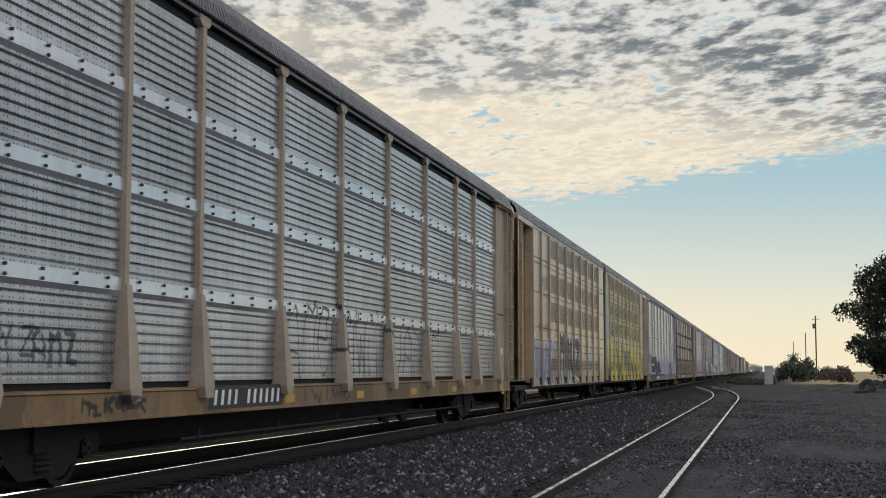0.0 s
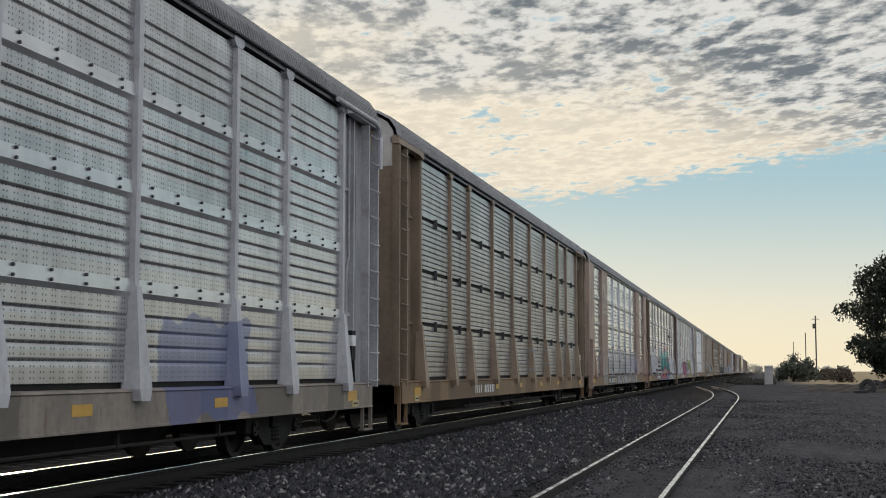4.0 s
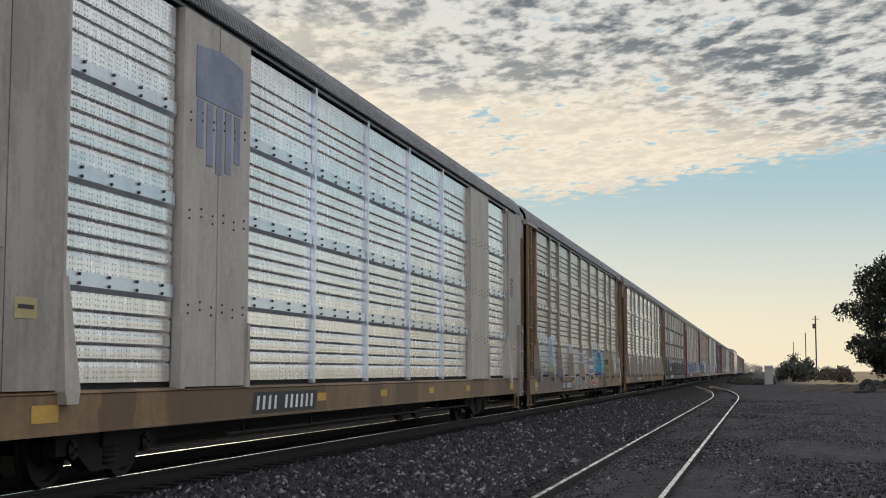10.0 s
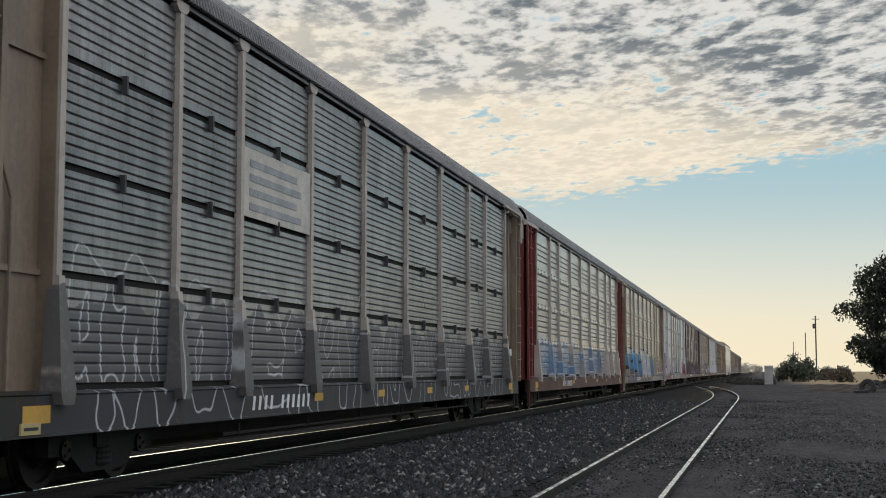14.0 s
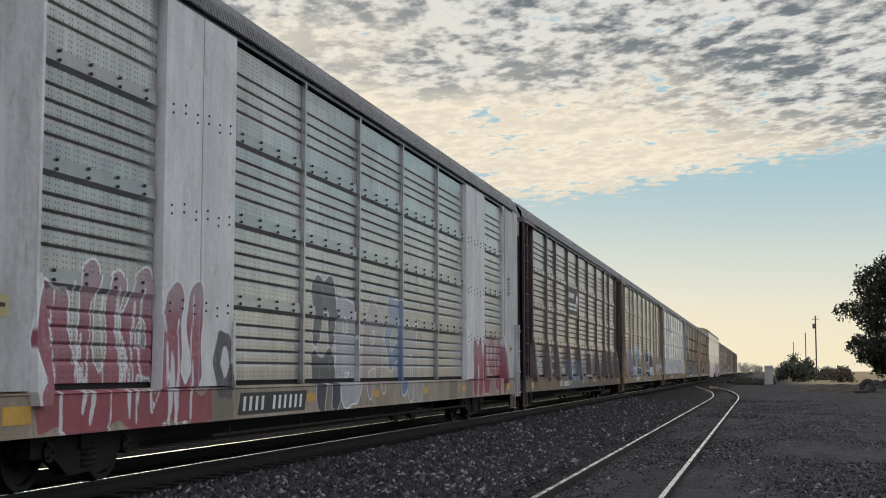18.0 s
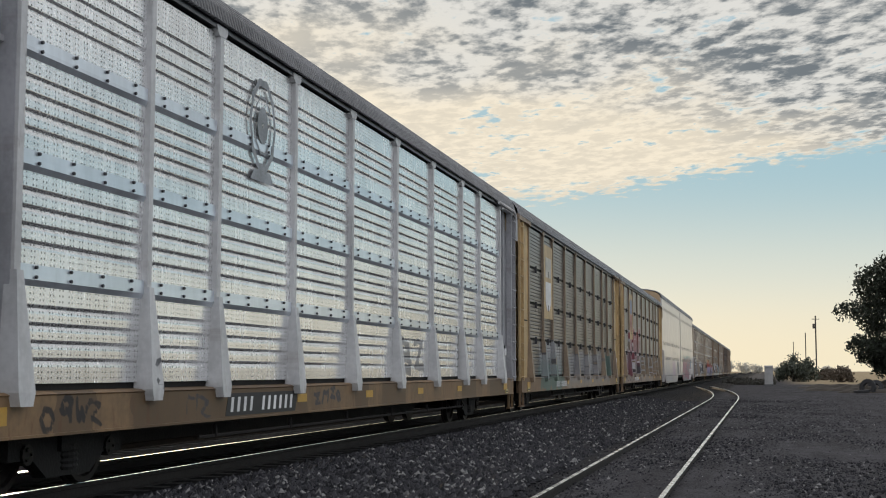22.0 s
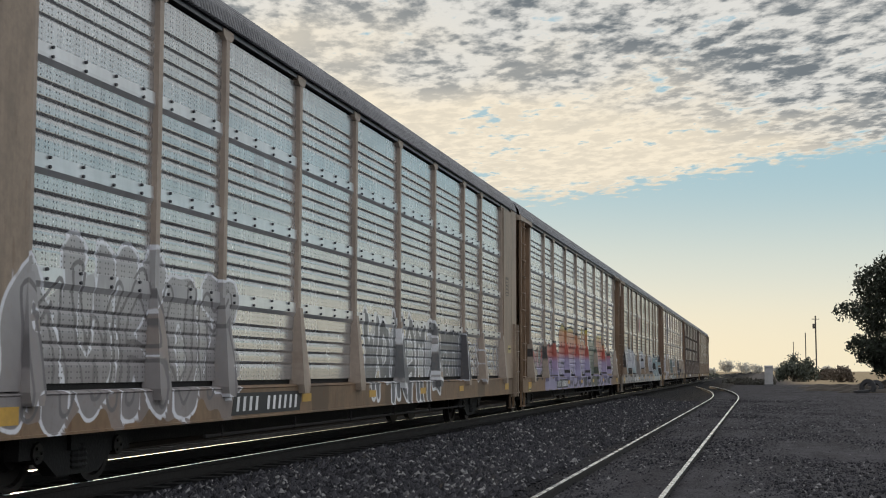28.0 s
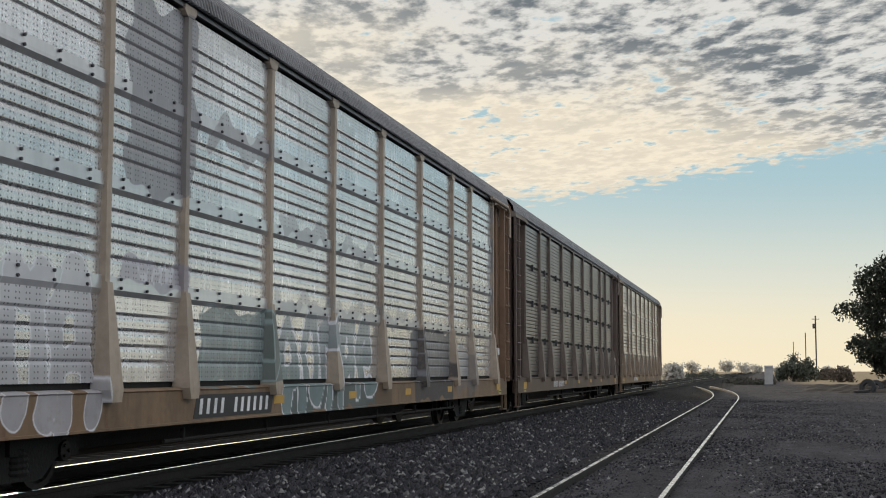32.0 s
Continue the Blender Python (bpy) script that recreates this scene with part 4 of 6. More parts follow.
def stencil(car, x, z, y, w, h, rows, mat):
    """A framed block of small unreadable writing as plain bars."""
    fr = Mesh().box(x, x + w, y - 0.003, y, z, z + 0.02).box(x, x + w, y - 0.003, y, z + h - 0.02, z + h).box(x, x + 0.02, y - 0.003, y, z, z + h).box(x + w - 0.02, x + w, y - 0.003, y, z, z + h)
    part("stencil_frame", fr, mat, car)
    for i in range(rows):
        zz = z + h * (i + 0.7) / (rows + 0.4)
        part("stencil_bar", Mesh().box(x + 0.06, x + w * (0.9 - 0.2 * (i % 2)), y - 0.003, y, zz, zz + h * 0.4 / rows), mat, car)


# ---- colours of the train, car by car ----
TAN, OCHRE, BROWN = (0.25, 0.19, 0.135), (0.27, 0.20, 0.125), (0.16, 0.10, 0.065)
PALE, LILAC, MAROON, RED = (0.38, 0.34, 0.30), (0.43, 0.43, 0.45), (0.055, 0.03, 0.035), (0.20, 0.035, 0.03)
ZINC, ZINC_B, ZINC_D, ZINC_K = (0.385, 0.382, 0.38), (0.82, 0.88, 0.95), (0.24, 0.243, 0.25), (0.145, 0.132, 0.128)
SW, SB, SG = (0.55, 0.56, 0.59), (0.02, 0.02, 0.025), (0.30, 0.31, 0.33)
CARS = [
    # style, end, post, zinc, sill
    ("fine", (0.40, 0.32, 0.22), (0.33, 0.265, 0.20), (0.43, 0.44, 0.47), (0.30, 0.22, 0.13)),
    ("left", (0.33, 0.235, 0.145), None, None, None),
    ("right", (0.36, 0.28, 0.16), None, None, None),
    ("std", LILAC, LILAC, (0.47, 0.47, 0.475), SG),
    ("dark", TAN, TAN, ZINC, OCHRE),
    ("wide", (0.42, 0.31, 0.25), (0.29, 0.205, 0.165), (0.60, 0.63, 0.66), TAN),
    ("std", BROWN, (0.30, 0.285, 0.28), ZINC_B, TAN),
    ("std", LILAC, (0.55, 0.55, 0.57), (0.45, 0.47, 0.49), LILAC),
    ("wide", PALE, PALE, ZINC_B, OCHRE),
    ("std", (0.26, 0.17, 0.09), (0.31, 0.255, 0.20), (0.32, 0.322, 0.325), TAN),
    ("std", (0.27, 0.185, 0.11), (0.27, 0.22, 0.18), (0.66, 0.70, 0.73), OCHRE),
    ("dark", TAN, PALE, ZINC_D, SB),
    ("std", RED, PALE, ZINC, (0.10, 0.03, 0.025)),
    ("std", OCHRE, (0.35, 0.275, 0.21), (0.31, 0.312, 0.318), SG),
    ("wide", (0.52, 0.52, 0.53), (0.55, 0.55, 0.56), ZINC, (0.40, 0.40, 0.41)),
    ("std", MAROON, (0.13, 0.095, 0.095), (0.255, 0.222, 0.22), (0.14, 0.12, 0.12)),
    ("std", OCHRE, (0.34, 0.265, 0.20), (0.31, 0.31, 0.315), TAN),
    ("std", LILAC, (0.50, 0.50, 0.50), ZINC_B, OCHRE),
    ("dark", (0.45, 0.32, 0.16), TAN, (0.120, 0.106, 0.100), TAN),
    ("dark", (0.45, 0.32, 0.16), TAN, (0.19, 0.178, 0.185), TAN),
    ("left", (0.47, 0.45, 0.445), "white", None, None),
    ("right", (0.46, 0.44, 0.435), "white", None, None),
    ("flush", (0.33, 0.25, 0.18), (0.30, 0.24, 0.19), (0.52, 0.525, 0.53), TAN),
    ("std", (0.25, 0.16, 0.095), (0.32, 0.265, 0.21), (0.58, 0.60, 0.62), TAN),
    ("std", (0.22, 0.135, 0.085), TAN, (0.42, 0.425, 0.43), (0.50, 0.51, 0.50)),
    ("std", (0.25, 0.155, 0.095), (0.33, 0.27, 0.21), (0.69, 0.695, 0.70), TAN),
    ("dark", (0.14, 0.10, 0.085), (0.15, 0.12, 0.10), ZINC_K, (0.14, 0.11, 0.09)),
    ("std", TAN, TAN, ZINC, TAN),
]
# where each car begins at the start, metres along the track from the camera
STARTS = [8.18, 37.03, 59.66, 81.92, 111.15, 140.5, 169.55, 198.45, 227.4, 256.44, 285.55, 314.35, 343.6, 372.15, 401.1, 429.93, 458.7, 487.78, 516.35, 545.3, 573.85, 596.55, 618.63, 647.2, 675.82, 704.53, 733.45, 762.45]
WORDS = {"fine": "fine-ribbed galvanised sheets", "std": "bolted ribbed galvanised sheets", "dark": "dull grey dark-jointed sheets",
         "wide": "bright sheets and broad posts", "flush": "ribbed sheets and flush ends"}


def once_words(words, size):
    key = "words " + words
    if key not in _made:
        cu = bpy.data.curves.new("words", "FONT")
        cu.body, cu.size, cu.extrude = words, size, 0.003
        tmp = bpy.data.objects.new("words", cu)
        scene.collection.objects.link(tmp)
        bpy.context.view_layer.update()
        _made[key] = bpy.data.meshes.new_from_object(tmp.evaluated_get(bpy.context.evaluated_depsgraph_get()))
        bpy.data.objects.remove(tmp)
        _made[key].materials.clear()
    return _made[key]


def tone(c):
    r, g, b = c
    if r > 2 * g:
        return "red"
    if max(c) < 0.08:
        return "maroon"
    if r > 1.9 * b:
        return "ochre" if r > 0.38 else "tan"
    return "pale grey" if r > 0.4 else "beige"


TRAIN = []
# ---- sprayed paint, car by car ----
ASH, COAL, NIGHT, SMOKE = (0.62, 0.63, 0.66), (0.014, 0.014, 0.017), (0.05, 0.052, 0.06), (0.25, 0.26, 0.28)
PINK, CYAN, BLUE, VIOLET = (0.46, 0.20, 0.28), (0.09, 0.46, 0.54), (0.09, 0.25, 0.46), (0.36, 0.31, 0.43)
ORANGE, GOLD, BLOOD, TEAL = (0.50, 0.22, 0.10), (0.52, 0.45, 0.09), (0.33, 0.045, 0.07), (0.08, 0.30, 0.28)


def solid(x0, x1, z0, z1, shapes, w, fills, line=COAL, ow=0.06, alpha=1.0, wobble=0.035):
    """Fat shapes, filled from bottom to top with the given tones, in an outline."""
    return (x0, x1, z0, z1, shapes, w, fills, line, ow, alpha, wobble)


def hollow(x0, x1, z0, z1, shapes, w, line=ASH, ow=0.04, wobble=0.04):
    """Outlines alone."""
    return (x0, x1, z0, z1, shapes, w, [line], line, ow, 0.0, wobble)


def scrawl(x0, x1, z0, z1, shapes, line=ASH, w=0.028):
    return (x0, x1, z0, z1, shapes, w, [line], line, 0.0, 0.95, 0.03)


def field(x0, x1, z0, z1, fills, alpha=0.9, wobble=0.06):
    """An area rolled or misted over."""
    return (x0, x1, z0, z1, "#", 0.0, fills, fills[0], 0.0, alpha, wobble)


def bars(x0, x1, z0, z1, count, tone_, alpha=0.7, share=0.6):
    """Faded writing that stays plain bars."""
    step = (x1 - x0) / count
    return [field(x0 + k * step, x0 + (k + share) * step, z0, z1, [tone_], alpha, 0.0) for k in range(count)]


PAINT = {
    0: [scrawl(10.5, 15.4, 1.15, 2.45, "aneanvn", COAL), scrawl(15.6, 20.2, 1.15, 2.2, "nuanln", NIGHT), scrawl(2.9, 4.3, 1.3, 1.72, "yzanz", COAL),
        scrawl(4.2, 5.7, 0.80, 1.0, "nzkqzk", COAL), scrawl(10.3, 14.0, 0.78, 1.02, "uivivui", NIGHT)],
    1: [field(3.35, 8.3, 0.8, 2.0, [(0.27, 0.22, 0.24), (0.30, 0.21, 0.17)], 0.55, 0.12), field(3.3, 3.75, 1.1, 2.1, [ORANGE, (0.15, 0.3, 0.26)], 0.6), solid(3.5, 8.2, 0.85, 2.4, "vanky", 0.19, [(0.16, 0.16, 0.22), (0.22, 0.24, 0.36), (0.36, 0.40, 0.54)], ASH, 0.05),
        field(8.45, 8.95, 1.2, 2.2, [PINK], 0.6, 0.1), field(13.7, 14.25, 1.0, 1.9, [PINK], 0.6, 0.1),
        solid(15.6, 18.9, 1.1, 2.4, "vakz", 0.10, [(0.30, 0.37, 0.39), (0.40, 0.44, 0.46)], ASH, 0.03, 0.7), field(19.2, 20.4, 1.0, 1.15, [(0.40, 0.28, 0.06)], 0.7, 0.03), solid(8.7, 14.0, 0.8, 2.65, "nauz", 0.34, [(0.10, 0.15, 0.14), NIGHT, COAL], ASH, 0.07)] + bars(4.35, 6.35, 2.52, 2.76, 8, NIGHT, 0.8)
       + [field(4.42 + 0.05 * k, 5.2, 3.92 + 0.13 * k, 3.99 + 0.13 * k, [(0.06, 0.075, 0.10)], 0.85, 0.0) for k in range(4)] + [solid(5.15, 6.2, 3.80, 4.36, "nS", 0.09, [(0.06, 0.075, 0.10)], COAL, 0.0, 0.85, 0.0)] + bars(5.2, 6.3, 3.58, 3.70, 7, NIGHT, 0.6),
    2: [field(0.2, 20.6, 0.7, 5.6, [(0.66, 0.55, 0.07), (0.72, 0.63, 0.14), (0.68, 0.61, 0.26), (0.60, 0.53, 0.32), (0.52, 0.45, 0.31)], 0.92, 0.05), field(1.9, 3.7, 2.6, 4.1, [(0.52, 0.46, 0.24), (0.46, 0.31, 0.11)], 0.8, 0.12), field(3.7, 5.6, 3.1, 4.1, [(0.46, 0.33, 0.13)], 0.7, 0.14), field(9.0, 10.6, 3.0, 5.3, [(0.42, 0.30, 0.11)], 0.75, 0.12), field(13.4, 17.0, 2.7, 4.9, [(0.48, 0.36, 0.16)], 0.75, 0.14), field(6.2, 8.8, 2.2, 3.2, [(0.56, 0.58, 0.60)], 0.7, 0.16), field(16.8, 20.6, 3.2, 5.4, [(0.52, 0.40, 0.24)], 0.8, 0.12), field(17.3, 20.6, 0.75, 3.2, [(0.56, 0.43, 0.13), (0.58, 0.46, 0.22), (0.54, 0.42, 0.24)], 0.85, 0.10),
        solid(0.5, 2.4, 0.7, 5.4, "l", 0.26, [(0.16, 0.16, 0.19), (0.40, 0.44, 0.52), (0.46, 0.50, 0.58)], (0.46, 0.30, 0.10), 0.05), solid(2.6, 5.2, 1.6, 4.3, "y", 0.16, [(0.10, 0.09, 0.10), (0.40, 0.44, 0.52)], (0.50, 0.52, 0.54), 0.05), solid(4.6, 7.6, 0.7, 2.7, "v", 0.22, [(0.13, 0.10, 0.12), (0.16, 0.14, 0.16)], (0.30, 0.25, 0.10), 0.04), solid(7.4, 11.4, 0.7, 2.4, "n", 0.24, [(0.13, 0.10, 0.12), (0.20, 0.18, 0.20)], (0.30, 0.25, 0.10), 0.05), solid(11.0, 13.6, 0.9, 3.4, "k", 0.17, [(0.14, 0.12, 0.13), (0.46, 0.50, 0.58)], (0.10, 0.09, 0.07), 0.04), solid(13.6, 16.6, 0.9, 2.9, "u", 0.18, [(0.16, 0.14, 0.15), (0.42, 0.46, 0.54)], (0.10, 0.08, 0.09), 0.05),
        scrawl(17.6, 19.2, 2.4, 5.2, "b", (0.34, 0.39, 0.50), 0.07), scrawl(19.2, 20.4, 1.6, 4.4, "n", (0.34, 0.39, 0.50), 0.06), solid(18.4, 20.4, 1.1, 2.2, "o", 0.15, [(0.07, 0.07, 0.09)], (0.36, 0.40, 0.46), 0.04)],
    3: [field(2.6, 10.3, 1.1, 2.0, [(0.075, 0.078, 0.088)], 0.92, 0.12), field(2.4, 15.0, 0.63, 1.03, [(0.07, 0.072, 0.08)], 0.85, 0.05), solid(2.8, 7.7, 1.08, 2.4, "oavk", 0.24, [(0.10, 0.10, 0.11), (0.14, 0.145, 0.155)], ASH, 0.065), hollow(7.8, 10.2, 1.12, 2.05, "nnan", 0.10, ASH, 0.03), hollow(10.8, 14.4, 1.1, 2.3, "yavl", 0.12, ASH, 0.035),
        field(19.6, 22.4, 0.66, 1.9, [(0.10, 0.13, 0.30)], 0.7), solid(2.9, 6.6, 0.66, 1.02, "zvz", 0.06, [ASH], COAL, 0.0), scrawl(6.9, 15.0, 0.66, 1.0, "ivuivuiviu"), solid(8.0, 10.2, 3.62, 4.25, "en", 0.08, [(0.50, 0.18, 0.20)], ASH, 0.0, 0.5)] + bars(7.9, 10.3, 3.34, 3.48, 9, NIGHT, 0.6),
    4: [scrawl(13.0, 20.0, 1.2, 2.0, "navznuav", SMOKE)],
    5: [field(7.3, 22.4, 0.63, 1.04, [(0.13, 0.13, 0.14)], 0.8), field(7.4, 22.0, 1.1, 1.9, [(0.36, 0.36, 0.38)], 0.75, 0.12), solid(7.5, 10.0, 1.08, 2.35, "nu", 0.24, [SMOKE, ASH], COAL, 0.055), solid(10.0, 13.3, 1.08, 2.5, "vaz", 0.24, [(0.4, 0.4, 0.42), ASH], NIGHT, 0.055), solid(13.4, 16.3, 1.08, 2.45, "qaz", 0.2, [SMOKE, (0.5, 0.5, 0.53)], COAL, 0.06),
        solid(16.4, 22.1, 1.08, 2.3, "nuvaz", 0.24, [(0.34, 0.33, 0.44), (0.44, 0.44, 0.52)], NIGHT, 0.05), solid(7.6, 21.8, 0.65, 1.03, "vuvzuvzvuvuz", 0.06, [(0.42, 0.43, 0.45)], COAL, 0.02), scrawl(22.3, 23.2, 1.2, 1.9, "qe"), solid(5.0, 7.4, 0.66, 2.0, "v", 0.18, [(0.36, 0.38, 0.36)], SMOKE, 0.03, 0.85)],
    6: [solid(2.6, 8.4, 1.02, 2.8, "nalu", 0.32, [ASH, (0.7, 0.71, 0.73)], COAL, 0.09), solid(8.3, 10.3, 1.08, 1.95, "eqbS", 0.10, [ASH], COAL, 0.055), field(8.7, 9.3, 1.9, 2.35, [(0.30, 0.16, 0.14)], 0.8, 0.1), field(10.5, 19.0, 1.3, 2.6, [(0.40, 0.10, 0.13), (0.36, 0.33, 0.46)], 0.65, 0.14),
        solid(10.5, 19.2, 1.1, 2.85, "avnuk", 0.40, [(0.06, 0.20, 0.19), (0.10, 0.36, 0.34), (0.16, 0.48, 0.47)], (0.32, 0.06, 0.10), 0.09), field(10.3, 19.3, 0.60, 1.10, [(0.03, 0.22, 0.46)], 0.97, 0.03), solid(10.5, 18.9, 0.63, 1.3, "vlzvu", 0.10, [(0.36, 0.05, 0.05)], (0.36, 0.2, 0.1), 0.03),
        field(19.4, 25.4, 0.62, 1.12, [ASH], 0.95, 0.05), solid(19.5, 26.0, 1.05, 2.55, "Snoav", 0.20, [ASH, (0.7, 0.71, 0.74)], COAL, 0.07), scrawl(19.5, 25.2, 0.64, 1.08, "vuvuvzvu", COAL, 0.04), field(22.6, 23.0, 1.1, 1.6, [BLOOD], 0.8, 0.1)],
    7: [solid(8.6, 13.7, 0.66, 2.4, "qaov", 0.30, [(0.40, 0.15, 0.22), PINK, (0.58, 0.36, 0.44)], NIGHT, 0.07), field(13.7, 16.3, 1.08, 2.0, [(0.12, 0.10, 0.12)], 0.6, 0.12), hollow(14.0, 16.1, 1.1, 2.05, "lalz", 0.09, (0.60, 0.42, 0.50), 0.035), solid(17.0, 22.3, 1.1, 2.35, "lauva", 0.19, [(0.44, 0.42, 0.12), (0.34, 0.42, 0.20), (0.46, 0.48, 0.24)], SMOKE, 0.05),
        solid(16.4, 22.6, 0.65, 1.03, "uouou", 0.14, [(0.42, 0.39, 0.13)], COAL, 0.04), field(6.4, 13.6, 0.64, 1.04, [(0.42, 0.18, 0.24)], 0.7), solid(6.6, 9.3, 3.45, 4.35, "on", 0.08, [(0.48, 0.14, 0.16)], ASH, 0.0, 0.75), scrawl(24.2, 26.0, 1.7, 2.1, "znzu", SMOKE), field(13.9, 16.4, 0.64, 1.0, [NIGHT], 0.8, 0.1)],
    9: [solid(2.7, 6.6, 1.1, 2.55, "lkann", 0.19, [(0.40, 0.43, 0.26), (0.44, 0.50, 0.52), (0.52, 0.60, 0.66)], ASH, 0.045), scrawl(6.5, 7.1, 1.15, 1.7, "zy"), hollow(7.8, 10.4, 1.12, 2.25, "zavy", 0.10), solid(10.9, 13.4, 1.08, 2.1, "qbn", 0.12, [(0.42, 0.43, 0.45)], ASH, 0.04, 0.8), solid(13.4, 15.9, 1.1, 2.05, "nqe", 0.12, [(0.36, 0.37, 0.39)], ASH, 0.04, 0.8),
        field(16.0, 21.2, 1.08, 2.15, [(0.13, 0.10, 0.24), (0.17, 0.14, 0.30)], 0.93, 0.03), field(16.1, 19.4, 2.12, 2.48, [(0.56, 0.56, 0.60)], 0.8, 0.05), solid(16.1, 20.9, 1.1, 2.15, "akouna", 0.14, [(0.08, 0.42, 0.52), (0.12, 0.54, 0.62)], (0.10, 0.08, 0.22), 0.05), field(21.2, 23.7, 1.08, 2.25, [(0.34, 0.29, 0.10), (0.40, 0.37, 0.20)], 0.75), hollow(21.3, 23.6, 1.1, 2.2, "ul", 0.12, NIGHT, 0.04),
        field(23.9, 26.3, 1.08, 2.35, [(0.48, 0.49, 0.52)], 0.7), solid(24.0, 26.2, 1.1, 2.2, "kzva", 0.08, [ASH], NIGHT, 0.04), solid(15.2, 18.2, 0.66, 1.0, "uuu", 0.12, [(0.36, 0.09, 0.08)], ASH, 0.03), field(19.7, 21.3, 0.5, 1.06, [NIGHT], 0.9, 0.05), field(11.0, 14.8, 0.6, 1.04, [(0.40, 0.40, 0.41)], 0.8), scrawl(11.2, 14.6, 0.62, 1.0, "uouvuo", NIGHT, 0.04), field(2.2, 7.6, 0.6, 1.3, [(0.12, 0.13, 0.16)], 0.5, 0.1)],
    11: [field(2.2, 26.5, 0.55, 2.02, [(0.035, 0.038, 0.045), (0.060, 0.063, 0.072)], 0.85, 0.10), hollow(2.7, 5.3, 0.6, 2.5, "qju", 0.16, (0.50, 0.51, 0.53), 0.032), hollow(5.5, 7.6, 0.6, 2.45, "ou", 0.18, (0.48, 0.49, 0.51), 0.03), hollow(7.8, 10.4, 0.6, 2.5, "ea", 0.2, (0.50, 0.51, 0.53), 0.032), hollow(10.6, 13.2, 0.6, 2.55, "qy", 0.16, (0.42, 0.43, 0.45), 0.03), hollow(13.4, 16.4, 0.6, 2.4, "nou", 0.14, (0.40, 0.41, 0.43), 0.03), hollow(16.8, 25.6, 0.6, 2.4, "aqzvuoa", 0.14, (0.36, 0.37, 0.39), 0.03)],
    12: [field(2.8, 21.0, 1.1, 1.9, [(0.16, 0.20, 0.27)], 0.55, 0.14), solid(2.9, 11.6, 1.08, 2.4, "qavuzla", 0.13, [(0.13, 0.24, 0.38), (0.30, 0.38, 0.48)], (0.52, 0.58, 0.66), 0.04), solid(12.4, 21.0, 1.08, 2.2, "nuzoak", 0.13, [(0.20, 0.27, 0.38)], (0.50, 0.55, 0.62), 0.04)],
    13: [field(2.3, 10.5, 1.0, 1.9, [(0.14, 0.16, 0.20), (0.10, 0.26, 0.46)], 0.85, 0.12), solid(2.3, 10.4, 0.95, 2.4, "vlauvzk", 0.25, [(0.16, 0.24, 0.36), (0.12, 0.32, 0.54), (0.28, 0.50, 0.70)], COAL, 0.06), field(8.8, 9.3, 1.1, 1.9, [ORANGE], 0.6, 0.1), field(10.2, 11.2, 0.66, 1.7, [(0.30, 0.12, 0.08)], 0.8, 0.1), field(2.2, 10.8, 0.64, 1.0, [(0.13, 0.12, 0.14), (0.16, 0.18, 0.24)], 0.85),
         solid(11.0, 16.9, 0.70, 2.55, "SOME", 0.22, [(0.60, 0.61, 0.63), (0.70, 0.71, 0.73)], COAL, 0.12, 1.0, 0.03), field(18.6, 26.6, 1.95, 2.42, [(0.40, 0.38, 0.12)], 0.55, 0.12), field(17.2, 19.2, 0.64, 1.9, [(0.14, 0.27, 0.42)], 0.8, 0.12), hollow(18.9, 22.2, 1.05, 2.4, "vaqk", 0.12, (0.64, 0.66, 0.74), 0.035), hollow(22.4, 26.8, 1.05, 2.3, "aoznv", 0.11, (0.64, 0.66, 0.74), 0.035), scrawl(19.4, 26.2, 1.2, 2.1, "zoqunzaey", (0.5, 0.52, 0.6)), field(19.0, 24.5, 0.64, 1.0, [(0.42, 0.41, 0.42)], 0.7), field(17.0, 18.8, 0.64, 1.0, [(0.30, 0.20, 0.12)], 0.8)],
    14: [solid(2.3, 6.3, 0.66, 2.4, "quau", 0.30, [(0.30, 0.045, 0.08), (0.33, 0.09, 0.13), (0.36, 0.25, 0.28)], ASH, 0.03), field(2.4, 6.6, 0.64, 1.05, [(0.30, 0.05, 0.08)], 0.9), scrawl(2.6, 6.2, 0.64, 2.2, "ivivuvi"), solid(6.6, 7.4, 0.9, 1.9, "o", 0.1, [(0.10, 0.09, 0.10)], COAL, 0.0), solid(10.7, 11.9, 0.66, 1.75, "n", 0.2, [(0.05, 0.055, 0.07)], (0.5, 0.52, 0.56), 0.03), solid(10.7, 11.9, 1.6, 2.8, "n", 0.2, [(0.10, 0.105, 0.12)], (0.5, 0.52, 0.56), 0.03),
         solid(11.9, 13.2, 0.7, 2.75, "b", 0.2, [(0.42, 0.44, 0.48)], ASH, 0.04), solid(13.4, 14.7, 0.7, 2.7, "a", 0.2, [(0.36, 0.27, 0.32), (0.42, 0.38, 0.42)], ASH, 0.03, 0.8), solid(14.8, 16.2, 0.7, 2.7, "q", 0.2, [(0.12, 0.22, 0.38), (0.30, 0.38, 0.50)], ASH, 0.03, 0.9), solid(16.2, 17.4, 0.7, 2.5, "n", 0.2, [(0.40, 0.40, 0.44)], ASH, 0.03, 0.7), solid(22.4, 26.6, 0.66, 2.3, "noqa", 0.26, [(0.30, 0.06, 0.09), (0.36, 0.16, 0.20)], (0.45, 0.40, 0.42), 0.04)],
